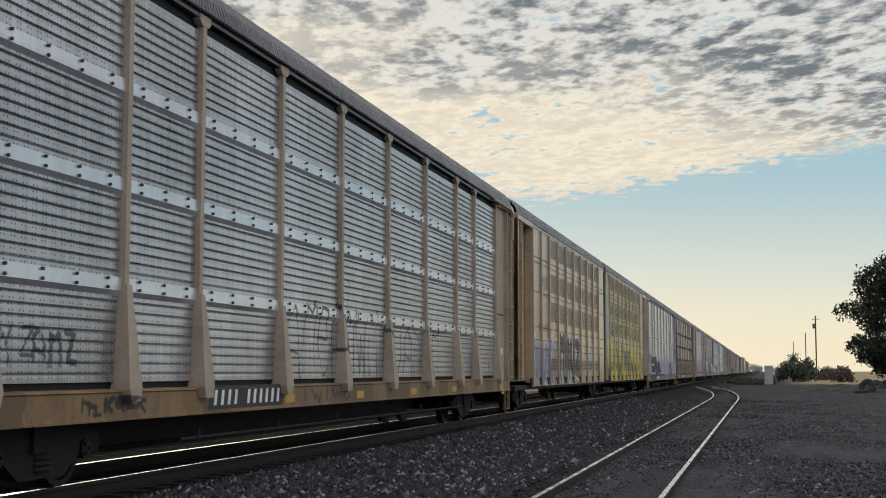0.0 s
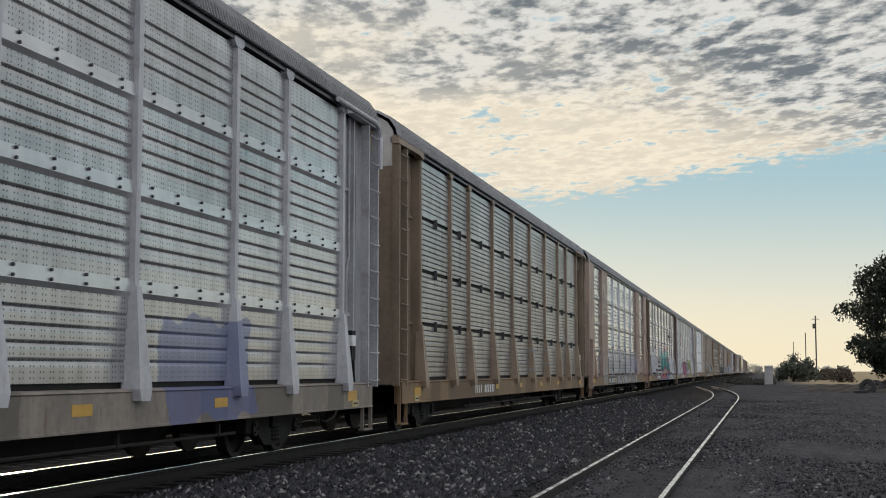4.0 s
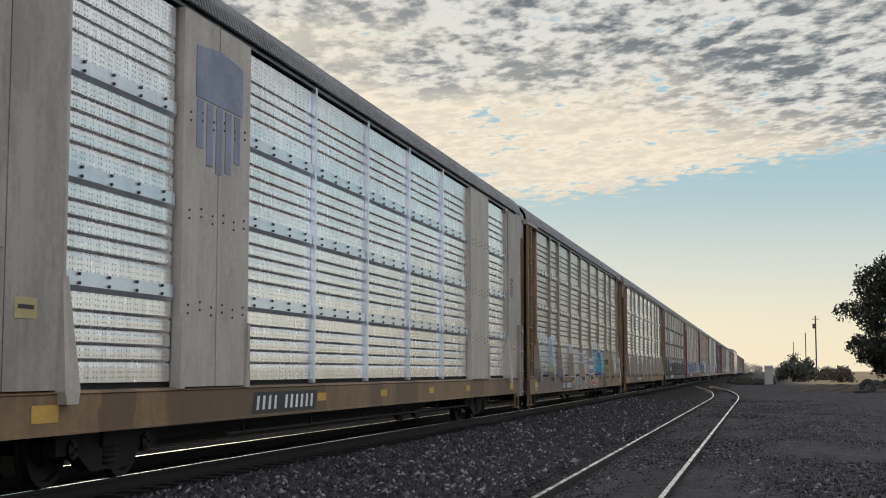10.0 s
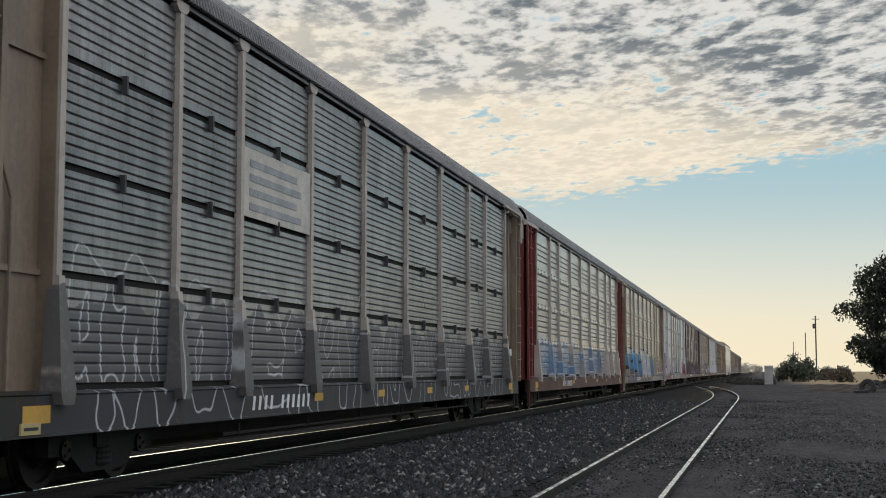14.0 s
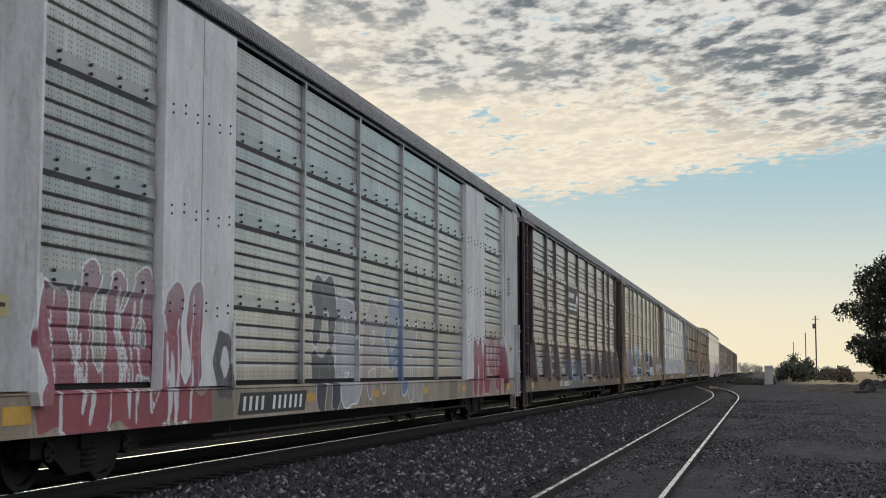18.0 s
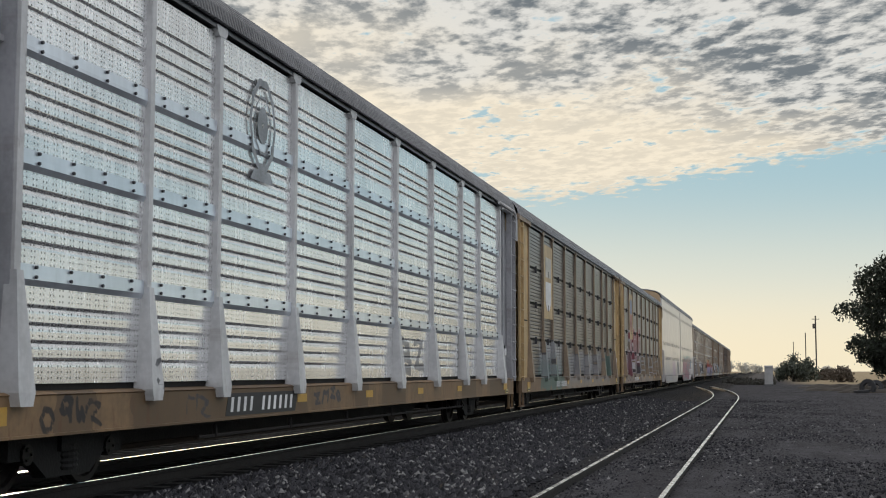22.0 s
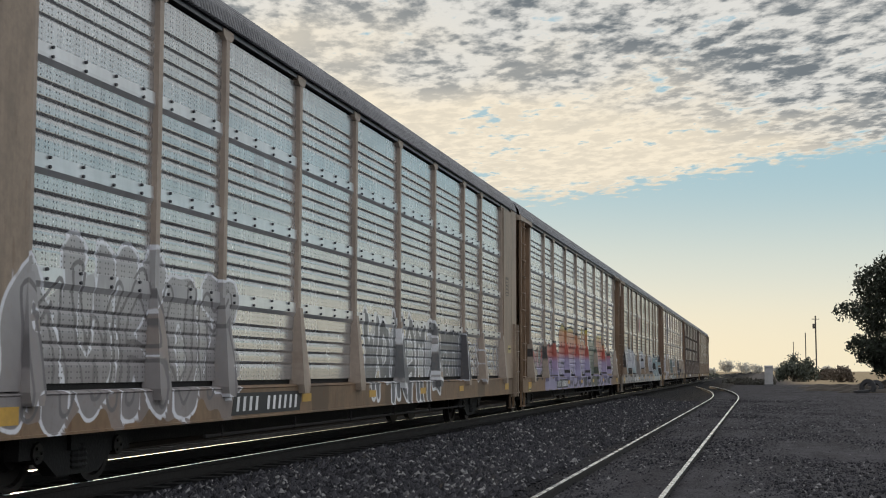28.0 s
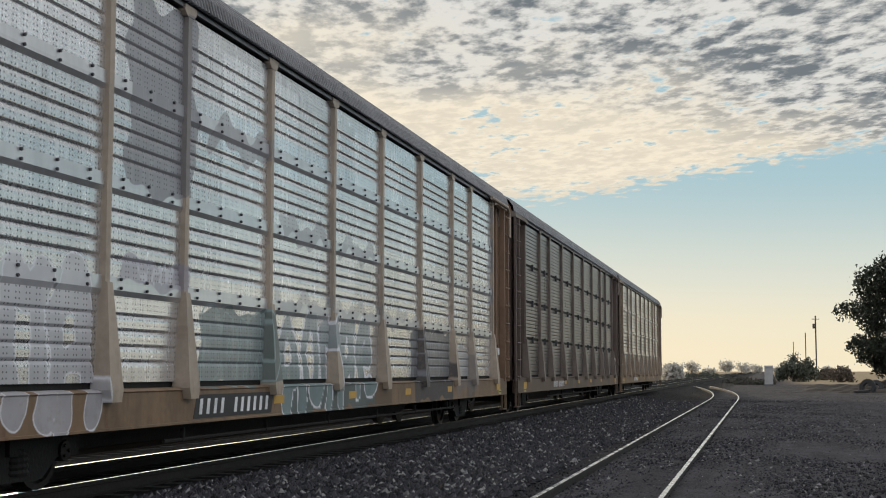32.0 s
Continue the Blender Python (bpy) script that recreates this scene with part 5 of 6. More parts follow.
    15: [solid(2.7, 4.5, 1.1, 1.75, "oake", 0.11, [ASH], NIGHT, 0.04), scrawl(5.7, 7.2, 1.2, 2.05, "ze"), solid(9.0, 10.2, 1.0, 1.5, "ne", 0.07, [ASH], NIGHT, 0.02), field(9.6, 14.5, 0.66, 1.5, [(0.18, 0.24, 0.32)], 0.45, 0.1), scrawl(10.0, 13.6, 0.9, 1.75, "vlnqza", (0.55, 0.58, 0.66)), scrawl(13.6, 18.6, 0.8, 2.25, "aokeln"), field(3.0, 9.0, 0.66, 1.02, [(0.30, 0.20, 0.12)], 0.7)],
    16: [field(2.6, 5.8, 1.08, 2.2, [(0.30, 0.26, 0.34)], 0.7, 0.1), solid(2.7, 5.7, 1.08, 2.5, "ynav", 0.22, [(0.36, 0.31, 0.42), (0.44, 0.40, 0.48)], (0.13, 0.11, 0.15), 0.05), solid(6.1, 10.3, 0.95, 2.7, "vlnk", 0.17, [(0.08, 0.17, 0.23), (0.18, 0.34, 0.42), (0.50, 0.55, 0.60)], ASH, 0.05), solid(13.0, 19.2, 0.66, 2.6, "Skoy", 0.30, [(0.09, 0.10, 0.12), (0.14, 0.145, 0.165)], (0.64, 0.66, 0.78), 0.06), field(14.4, 15.0, 1.2, 2.4, [(0.55, 0.58, 0.68)], 0.85, 0.1), field(17.2, 17.6, 1.1, 2.2, [(0.55, 0.58, 0.68)], 0.85, 0.1),
         scrawl(19.6, 20.4, 1.5, 2.45, "e"), solid(22.3, 23.7, 0.9, 1.85, "nv", 0.07, [ASH], SMOKE, 0.02), solid(25.3, 26.5, 0.9, 1.85, "vn", 0.07, [ASH], SMOKE, 0.02), field(3.0, 12.0, 0.66, 1.02, [(0.34, 0.25, 0.16), (0.30, 0.30, 0.31)], 0.7)],
    17: [solid(16.4, 18.3, 1.2, 1.95, "bz", 0.07, [NIGHT], NIGHT, 0.0, 0.8), scrawl(5.1, 5.7, 1.05, 1.45, "o", NIGHT), scrawl(2.9, 4.2, 0.7, 1.0, "oqvz", COAL), scrawl(6.2, 7.0, 0.7, 1.0, "nz", NIGHT), scrawl(11.0, 12.4, 0.75, 1.0, "znze", NIGHT)],
    18: [field(4.4, 9.6, 0.64, 1.45, [(0.08, 0.20, 0.18)], 0.65, 0.1), solid(4.6, 9.5, 1.08, 2.3, "vnyau", 0.22, [(0.26, 0.30, 0.30), (0.36, 0.365, 0.375)], NIGHT, 0.05), solid(10.2, 13.0, 1.08, 2.0, "nan", 0.2, [(0.26, 0.265, 0.28)], (0.12, 0.12, 0.13), 0.05, 0.85), solid(13.2, 16.2, 1.08, 2.0, "ouk", 0.2, [(0.32, 0.325, 0.34)], (0.12, 0.12, 0.13), 0.05, 0.85), solid(16.3, 21.6, 1.08, 2.05, "vaznu", 0.18, [(0.34, 0.345, 0.36)], (0.12, 0.12, 0.13), 0.05, 0.85), field(22.0, 24.6, 1.08, 2.0, [(0.06, 0.15, 0.14)], 0.8), scrawl(22.2, 24.4, 1.2, 1.8, "---", (0.3, 0.34, 0.33), 0.04), field(10.0, 24.0, 0.64, 1.03, [(0.38, 0.33, 0.27), (0.34, 0.335, 0.33)], 0.6)],
    19: [field(5.3, 12.0, 1.8, 3.4, [(0.28, 0.26, 0.27), (0.32, 0.05, 0.08)], 0.65, 0.16), solid(5.2, 12.2, 1.08, 3.75, "navuk", 0.24, [(0.07, 0.06, 0.07), (0.26, 0.05, 0.08), (0.36, 0.05, 0.08)], (0.56, 0.54, 0.56), 0.07), solid(2.6, 5.3, 0.66, 2.45, "oq", 0.3, [(0.20, 0.06, 0.08), (0.22, 0.12, 0.14)], (0.56, 0.54, 0.56), 0.05), field(5.4, 7.2, 3.3, 3.75, [(0.52, 0.50, 0.52)], 0.7, 0.1), hollow(12.6, 15.7, 1.08, 2.2, "qzv", 0.12, (0.50, 0.51, 0.53), 0.05), hollow(15.9, 19.0, 1.08, 2.25, "aoe", 0.12, (0.46, 0.47, 0.49), 0.05), hollow(19.2, 24.0, 1.08, 1.9, "nuzva", 0.1, (0.40, 0.41, 0.43), 0.04), field(2.4, 20.0, 0.64, 1.03, [(0.42, 0.37, 0.32)], 0.6), scrawl(2.6, 12.0, 0.66, 1.0, "ouvouvouvo", (0.12, 0.08, 0.08), 0.04)],
    20: [solid(4.6, 8.1, 0.5, 2.4, "ana", 0.24, [(0.34, 0.34, 0.36)], (0.24, 0.24, 0.26), 0.05, 0.7), solid(8.4, 11.2, 0.5, 1.1, "vuzv", 0.08, [(0.3, 0.34, 0.38)], SMOKE, 0.02, 0.8), solid(11.6, 15.3, 0.85, 2.1, "vnz", 0.22, [(0.38, 0.27, 0.40), (0.42, 0.32, 0.42)], (0.28, 0.24, 0.30), 0.05, 0.85), solid(17.6, 20.5, 0.9, 2.1, "nvk", 0.16, [(0.14, 0.14, 0.16)], (0.30, 0.30, 0.32), 0.04)] + bars(12.2, 16.5, 2.55, 2.75, 9, SMOKE, 0.7),
    21: [field(3.4, 17.8, 0.4, 1.9, [(0.27, 0.07, 0.12), (0.42, 0.20, 0.24)], 0.75, 0.16), solid(3.0, 13.2, 0.42, 2.6, "anokul", 0.38, [(0.27, 0.06, 0.12), (0.36, 0.13, 0.18), (0.54, 0.34, 0.30)], (0.06, 0.20, 0.19), 0.16), solid(13.0, 17.6, 0.42, 2.6, "nlk", 0.36, [(0.27, 0.06, 0.12), (0.38, 0.15, 0.20), (0.56, 0.36, 0.32)], (0.06, 0.20, 0.19), 0.16), solid(16.3, 17.9, 1.5, 2.4, "o", 0.2, [(0.16, 0.32, 0.46)], TEAL, 0.08), field(14.4, 15.7, 0.44, 1.42, [(0.72, 0.72, 0.74)], 1.0, 0.0), field(16.3, 17.9, 0.58, 1.42, [(0.72, 0.72, 0.74)], 1.0, 0.0)]
        + [field(14.5, 15.5 - 0.12 * (k % 2), 0.86 + 0.08 * k, 0.90 + 0.08 * k, [NIGHT], 0.85, 0.0) for k in range(5)] + [field(16.7, 17.7, 1.2, 1.24, [NIGHT], 0.8, 0.0), field(16.5, 17.3, 1.02, 1.06, [NIGHT], 0.8, 0.0)],
    22: [field(2.2, 7.8, 0.75, 2.1, [(0.30, 0.275, 0.27)], 0.6, 0.12), solid(2.0, 7.8, 0.75, 2.6, "aukoz", 0.26, [(0.28, 0.26, 0.255), (0.40, 0.39, 0.385)], ASH, 0.05), hollow(2.3, 7.6, 0.9, 2.35, "nvaun", 0.08, (0.14, 0.13, 0.13), 0.05), field(13.8, 19.1, 1.08, 2.0, [(0.44, 0.45, 0.45)], 0.7, 0.12), solid(13.7, 19.2, 0.66, 2.4, "vqkanz", 0.10, [(0.16, 0.165, 0.17)], (0.64, 0.65, 0.66), 0.07), field(19.5, 22.2, 1.08, 2.15, [(0.055, 0.06, 0.075)], 0.92, 0.04), hollow(19.5, 22.3, 1.1, 2.25, "nnn", 0.14, ASH, 0.035), hollow(22.3, 24.3, 1.05, 2.0, "ny", 0.12, ASH, 0.04), solid(24.4, 26.2, 1.3, 2.0, "zo", 0.05, [SMOKE], SMOKE, 0.0), scrawl(24.0, 24.6, 1.3, 1.8, "k", NIGHT)] + bars(8.4, 10.2, 3.9, 4.3, 3, SMOKE, 0.35),
    23: [solid(2.5, 6.4, 1.06, 2.0, "vuk", 0.3, [(0.34, 0.31, 0.46), (0.44, 0.12, 0.09)], COAL, 0.08), solid(6.0, 9.1, 1.06, 2.3, "nv", 0.36, [(0.38, 0.35, 0.52), (0.40, 0.30, 0.46), (0.44, 0.10, 0.07), (0.46, 0.13, 0.08)], COAL, 0.10), field(8.6, 16.2, 1.1, 2.45, [(0.40, 0.37, 0.54), (0.40, 0.36, 0.52), (0.46, 0.10, 0.07), (0.52, 0.24, 0.12), (0.56, 0.36, 0.14)], 0.95, 0.12), solid(8.6, 16.4, 1.06, 2.95, "aEnu", 0.40, [(0.40, 0.37, 0.54), (0.40, 0.36, 0.52), (0.46, 0.10, 0.07), (0.52, 0.24, 0.12), (0.55, 0.47, 0.08)], COAL, 0.09),
         field(16.6, 18.7, 1.06, 2.55, [(0.05, 0.075, 0.05), (0.09, 0.12, 0.085)], 0.95, 0.10), hollow(16.8, 18.5, 1.2, 2.6, "ou", 0.16, (0.22, 0.27, 0.20), 0.06), field(18.9, 22.7, 1.1, 2.5, [(0.40, 0.37, 0.54), (0.40, 0.36, 0.52), (0.46, 0.10, 0.07), (0.52, 0.24, 0.12), (0.56, 0.40, 0.13)], 0.95, 0.10), field(22.4, 24.6, 1.08, 1.75, [(0.40, 0.37, 0.54), (0.44, 0.12, 0.10)], 0.9, 0.12), solid(18.9, 22.4, 1.06, 2.85, "nl", 0.40, [(0.40, 0.37, 0.54), (0.40, 0.34, 0.48), (0.46, 0.09, 0.06), (0.52, 0.24, 0.12), (0.55, 0.47, 0.08)], COAL, 0.08), solid(22.2, 25.2, 1.06, 2.1, "vk", 0.26, [(0.40, 0.37, 0.54), (0.40, 0.30, 0.44), (0.44, 0.10, 0.08)], COAL, 0.10), field(5.0, 24.4, 0.63, 1.05, [(0.35, 0.33, 0.48)], 0.9, 0.04), solid(10.2, 24.0, 0.66, 1.04, "vuvzuvzuvk", 0.08, [(0.06, 0.06, 0.08)], ASH, 0.015), scrawl(25.0, 26.2, 1.3, 2.2, "ez", SMOKE), field(17.0, 19.0, 0.63, 1.05, [(0.08, 0.11, 0.08)], 0.8)] + bars(7.25, 9.75, 3.75, 4.1, 8, SMOKE, 0.75, 0.5),
    24: [field(2.4, 20.5, 0.63, 1.04, [(0.38, 0.39, 0.38)], 0.75), solid(2.4, 9.3, 1.05, 2.5, "ukaqbn", 0.30, [(0.40, 0.50, 0.52), ASH, (0.66, 0.68, 0.70)], COAL, 0.07), scrawl(2.6, 18.0, 0.64, 1.03, "uuuuuuuuuuuu", NIGHT, 0.03), field(8.6, 10.4, 1.1, 2.0, [SMOKE], 0.5, 0.12), solid(10.6, 15.4, 1.08, 2.45, "nnqoe", 0.16, [(0.48, 0.50, 0.53), ASH], COAL, 0.06), solid(16.4, 19.4, 1.08, 2.3, "uqe", 0.15, [(0.44, 0.46, 0.48), ASH], COAL, 0.06), field(21.2, 26.4, 0.66, 2.1, [(0.42, 0.53, 0.56), (0.36, 0.52, 0.56)], 0.8, 0.16), solid(21.5, 26.6, 1.05, 2.45, "jviuk", 0.19, [COAL, NIGHT], (0.58, 0.62, 0.64), 0.04)],
    25: [solid(2.3, 5.1, 0.66, 2.5, "ona", 0.28, [(0.44, 0.44, 0.46), (0.60, 0.60, 0.62)], ASH, 0.02, 0.85), field(5.7, 7.5, 2.22, 2.5, [(0.36, 0.34, 0.40)], 0.7, 0.05), scrawl(6.1, 7.0, 2.25, 2.5, "vnv"), field(7.8, 10.4, 1.08, 2.05, [(0.13, 0.18, 0.175)], 0.85, 0.05), hollow(7.9, 10.3, 1.1, 2.1, "bonu", 0.10, (0.30, 0.38, 0.37), 0.03), field(10.6, 15.3, 0.63, 1.05, [(0.10, 0.14, 0.14)], 0.85), solid(10.6, 15.4, 0.66, 2.3, "aonqe", 0.15, [(0.20, 0.27, 0.27), (0.38, 0.42, 0.42)], ASH, 0.05), field(18.2, 21.6, 0.66, 2.1, [(0.06, 0.06, 0.066)], 0.88, 0.05), hollow(18.4, 21.4, 1.1, 2.05, "nuan", 0.1, SMOKE, 0.03), field(22.0, 24.4, 0.8, 1.8, [(0.2, 0.2, 0.21)], 0.5, 0.1),
         field(5.78, 7.6, 3.3, 5.55, [(0.19, 0.19, 0.205), (0.22, 0.22, 0.235)], 0.78, 0.08), field(8.0, 10.2, 4.15, 4.5, [(0.24, 0.23, 0.24)], 0.6, 0.10), field(10.6, 12.8, 3.2, 3.5, [SMOKE], 0.55, 0.10), field(13.6, 15.6, 3.2, 3.45, [SMOKE], 0.5, 0.10), field(10.4, 18.6, 2.15, 2.35, [SMOKE], 0.4, 0.1), field(26.0, 26.4, 3.0, 5.5, [SMOKE], 0.6, 0.05)],
}
UPPER_OCHRE = plain("upper_ochre", (0.30, 0.195, 0.075), 0.55, 0.0, 0.2, 1.0)
UPPER_RUST = plain("upper_rust", (0.16, 0.085, 0.05), 0.6, 0.0, 0.3, 1.5)
UPPER = {3: UPPER_OCHRE, 7: UPPER_OCHRE, 17: UPPER_OCHRE, 22: UPPER_OCHRE, 13: UPPER_TAN, 14: UPPER_TAN, 16: UPPER_OCHRE, 18: UPPER_RUST, 8: UPPER_RUST, 26: UPPER_RUST}
LOW = {0: 0.73, 9: 0.56, 2: 0.7}
for i, (style, end, post, zinc, sill) in enumerate(CARS):
    SPRAY = Spray(PAINT.get(i, []))
    paint = "low graffiti" if SPRAY.pieces else "clean sides"
    if style in ("left", "right"):
        white = post == "white"
        wall = car_paint("wall_paint", end, 0.45 if white else 0.38, 0.0, 0.0, 0.22, 0.0, 0.15 if white else 0.3, 0.0, 0.5)
        car = short_unit("articulated_rack_car", f"{'white' if white else 'ochre'} half of a jointed louvred auto rack, {paint}", wall, BLACK, style == "right", white)
    else:
        # end paint darkened by a quarter, the recess's shade put into its colour
        e = car_paint("end_paint", [c * (1.0 if i in (18, 19) else 0.75) for c in end], 0.5, 0.0, 0.0, 0.28, 0.0, 0.35)
        po = car_paint("post_paint", post, 0.5, 0.15, 0.0, 0.2, 0.0, 0.3)
        zi = car_paint("zinc_sheet", [min(0.93, c * 1.14) for c in zinc], 0.29 if zinc[0] < 0.5 else 0.25, 0.8, 0.8 if style != "dark" else 0.35, 0.14 if zinc[0] > 0.5 else 0.40 if style == "dark" else 0.24, 0.25 if i == 25 else 0.12 if zinc[0] > 0.5 else 0.25, 0.04, 0.0, 0.05 if style == "dark" else 0.4)
        zs = car_paint("zinc_strip", [min(0.93, 1.16 * c * {7: 1.42, 24: 1.42, 23: 1.3, 15: 0.95, 0: 1.3, 25: 0.75, 17: 0.75, 6: 0.8}.get(i, 0.7 if style == "wide" else 1.12)) for c in zinc], 0.3, 0.75, 0.0, 0.12, 0.1, 0.04, 0.0, 0.35)
        si = car_paint("sill_paint", [c * k for c, k in zip(sill, (0.66, 0.55, 0.43))], 0.55, 0.0, 0.0, 0.35, 0.0, 0.7, 0.75)
        sign = {11: (2, CREAM), 15: (3, e), 18: (1, e), 19: (1, e)}.get(i)
        car = rack_car("auto_rack_car", f"{tone(end)}-ended auto rack, {WORDS[style]}, {paint}", e, po, zi, si, "dark" if style == "dark" else "fine" if style == "fine" else "std", style in ("wide", "flush"), style == "wide", sign, UPPER.get(i), zs, LOW.get(i, 0.63), i in (0, 5, 6, 8, 9, 10, 14, 17, 22, 23, 25), 1.51 if i in (0, 18, 19) else 1.36)
    if style in ("std", "flush", "wide", "dark") and i not in (18, 19):
        words = part("end_lettering", once_words("FREIGHT CAR", 0.26), INK, car, "black stencilled words on the end")
        words.matrix_local = Matrix.Translation((0.585, 0.45, 5.52)) @ pose(0, 0, 0, 90, 0, -90)
        stencil(car, PITCH - 2.15, 3.3, -1.602 if style in ("wide", "flush") else -1.512 if i == 0 else -1.362, 0.4, 0.5, 5, CREAM if max(end) < 0.08 else STENCIL)
    if i in (13, 16):
        round_emblem(car, 1.85, 4.75, 0.42)
    if i in (18, 19):
        rounded_mark(car, BAYS[1] + 0.45, BAYS[2] - 0.45, 3.2, 4.15, -1.546, WHITE) if i == 18 else shield(car, BAYS[1] + 0.4, BAYS[2] - 0.4, 3.3, 5.1, -1.546, FADED, ROSE)
        part("sign_field", once(("sign_field", i), lambda: Mesh().box(BAYS[1] + 0.45, BAYS[2] - 0.45, -1.552, -1.546, 4.3, 4.95)), CREAM, car) if i == 18 else None
        stencil(car, PITCH - 2.1, 4.1, -1.512, 0.6, 0.9, 6, STENCIL)
    if i == 8:
        shield(car, 5.45, 6.95, 3.75, 5.35, -1.602, FADED, FADED)
    if i == 24:
        for x0, x1, z0, z1, yy, mat in ((11.15, 11.92, 3.46, 4.32, -1.531, CREAM), (11.2, 11.87, 3.51, 4.27, -1.534, CRIMSON), (17.18, 17.42, 3.6, 4.2, -1.531, CRIMSON)):
            k = (x1 - x0) * 0.25
            part("sign_plate", Mesh().slab(yy - 0.003, yy, [(x0 + k, z0), (x1 - k, z0), (x1, z0 + k), (x1, z1 - k), (x1 - k, z1), (x0 + k, z1), (x0, z1 - k), (x0, z0 + k)]), mat, car, "faded red sign" if mat == CRIMSON else "")
        for k in range(3):
            part("sign_bar", Mesh().box(11.28 + 0.05 * k, 11.8 - 0.04 * k, -1.54, -1.537, 3.66 + 0.2 * k, 3.72 + 0.2 * k), CREAM, car)
    if i == 6:
        tag = part("tag_lettering", once_words("HOURGLASS", 0.36), INK, car, "black sprayed capital letters")
        tag.matrix_local = Matrix.Translation((19.85, -1.536, 3.72)) @ pose(0, 0, 0, 90, 0, 0)
        for a, b in ((-1, 1), (1, -1)):
            part("tag_stroke", Mesh().slab(-1.54, -1.536, [(19.5 + a * 0.3 - 0.05, 4.2), (19.5 + a * 0.3 + 0.05, 4.2), (19.5 + b * 0.3 + 0.05, 3.55), (19.5 + b * 0.3 - 0.05, 3.55)]), INK, car)
    if i == 17:
        oval_emblem(car, 8.82, 4.70, 0.5, 0.66, -1.535)
    if i == 5:
        curl_mark(car, 5.75, 4.05, -1.602, CREAM)
        for k in range(9):
            part("mark", once(("sub_mark", k), lambda: Mesh().box(5.3 + k * 0.2, 5.42 + k * 0.2, -1.605, -1.601, 3.78, 3.92)), CREAM, car)
    if i == 15:
        for z_ in (3.50, 3.66):
            part("sign_stripe", Mesh().box(BAYS[3] + 0.2, BAYS[4] - 0.55, -1.552, -1.546, z_, z_ + 0.08), WHITE, car)
        for k in range(7):
            part("sign_bar", Mesh().box(BAYS[3] + 0.25 + k * 0.21, BAYS[3] + 0.38 + k * 0.21, -1.552, -1.546, 3.93, 4.12), WHITE, car)
        arch_ = [(BAYS[4] - 0.42 + r * math.cos(a * math.pi / 10), 3.62 + 1.4 * r * math.sin(a * math.pi / 10)) for r, span in ((0.34, range(11)), (0.20, range(10, -1, -1))) for a in span]
        part("sign_arch", Mesh().slab(-1.552, -1.546, arch_), WHITE, car)
    if i == 11:
        for k in range(4):
            part("sign_bar", Mesh().box(BAYS[2] + 0.3, BAYS[3] - 0.5 - 0.2 * (k % 2), -1.552, -1.546, 3.45 + k * 0.2, 3.55 + k * 0.2), PRINT, car)
    TRAIN.append(car)

# ======== ground, tracks ========
# one sheet: cross-section from side to side, carried from behind the camera to the horizon
SECTION = [(-3000, 0.0), (-400, 0.0), (-60, 0.0), (-20, 0.0), (-9, 0.02), (-5, 0.0), (-3, -0.02), (-1, -0.04), (0.3, -0.03), (0.9, -0.02), (2.0, -0.02), (3.1, -0.03), (4.0, -0.05), (4.8, -0.02), (5.6, 0.08), (6.4, 0.19), (6.9, 0.2), (8.3, 0.19), (9.7, 0.2), (10.6, 0.2), (12.0, 0.19), (13.4, 0.2), (14.3, 0.1), (15.4, -0.1), (18, -0.1), (40, 0.0), (400, 0.0), (3000, 0.0)]
ALONG = [-1000, -600, -100, -20, 0] + [6 + 2.0 * i for i in range(60)] + [140, 180, 240, 320, 450, 700, 1100, 1800, 3500]


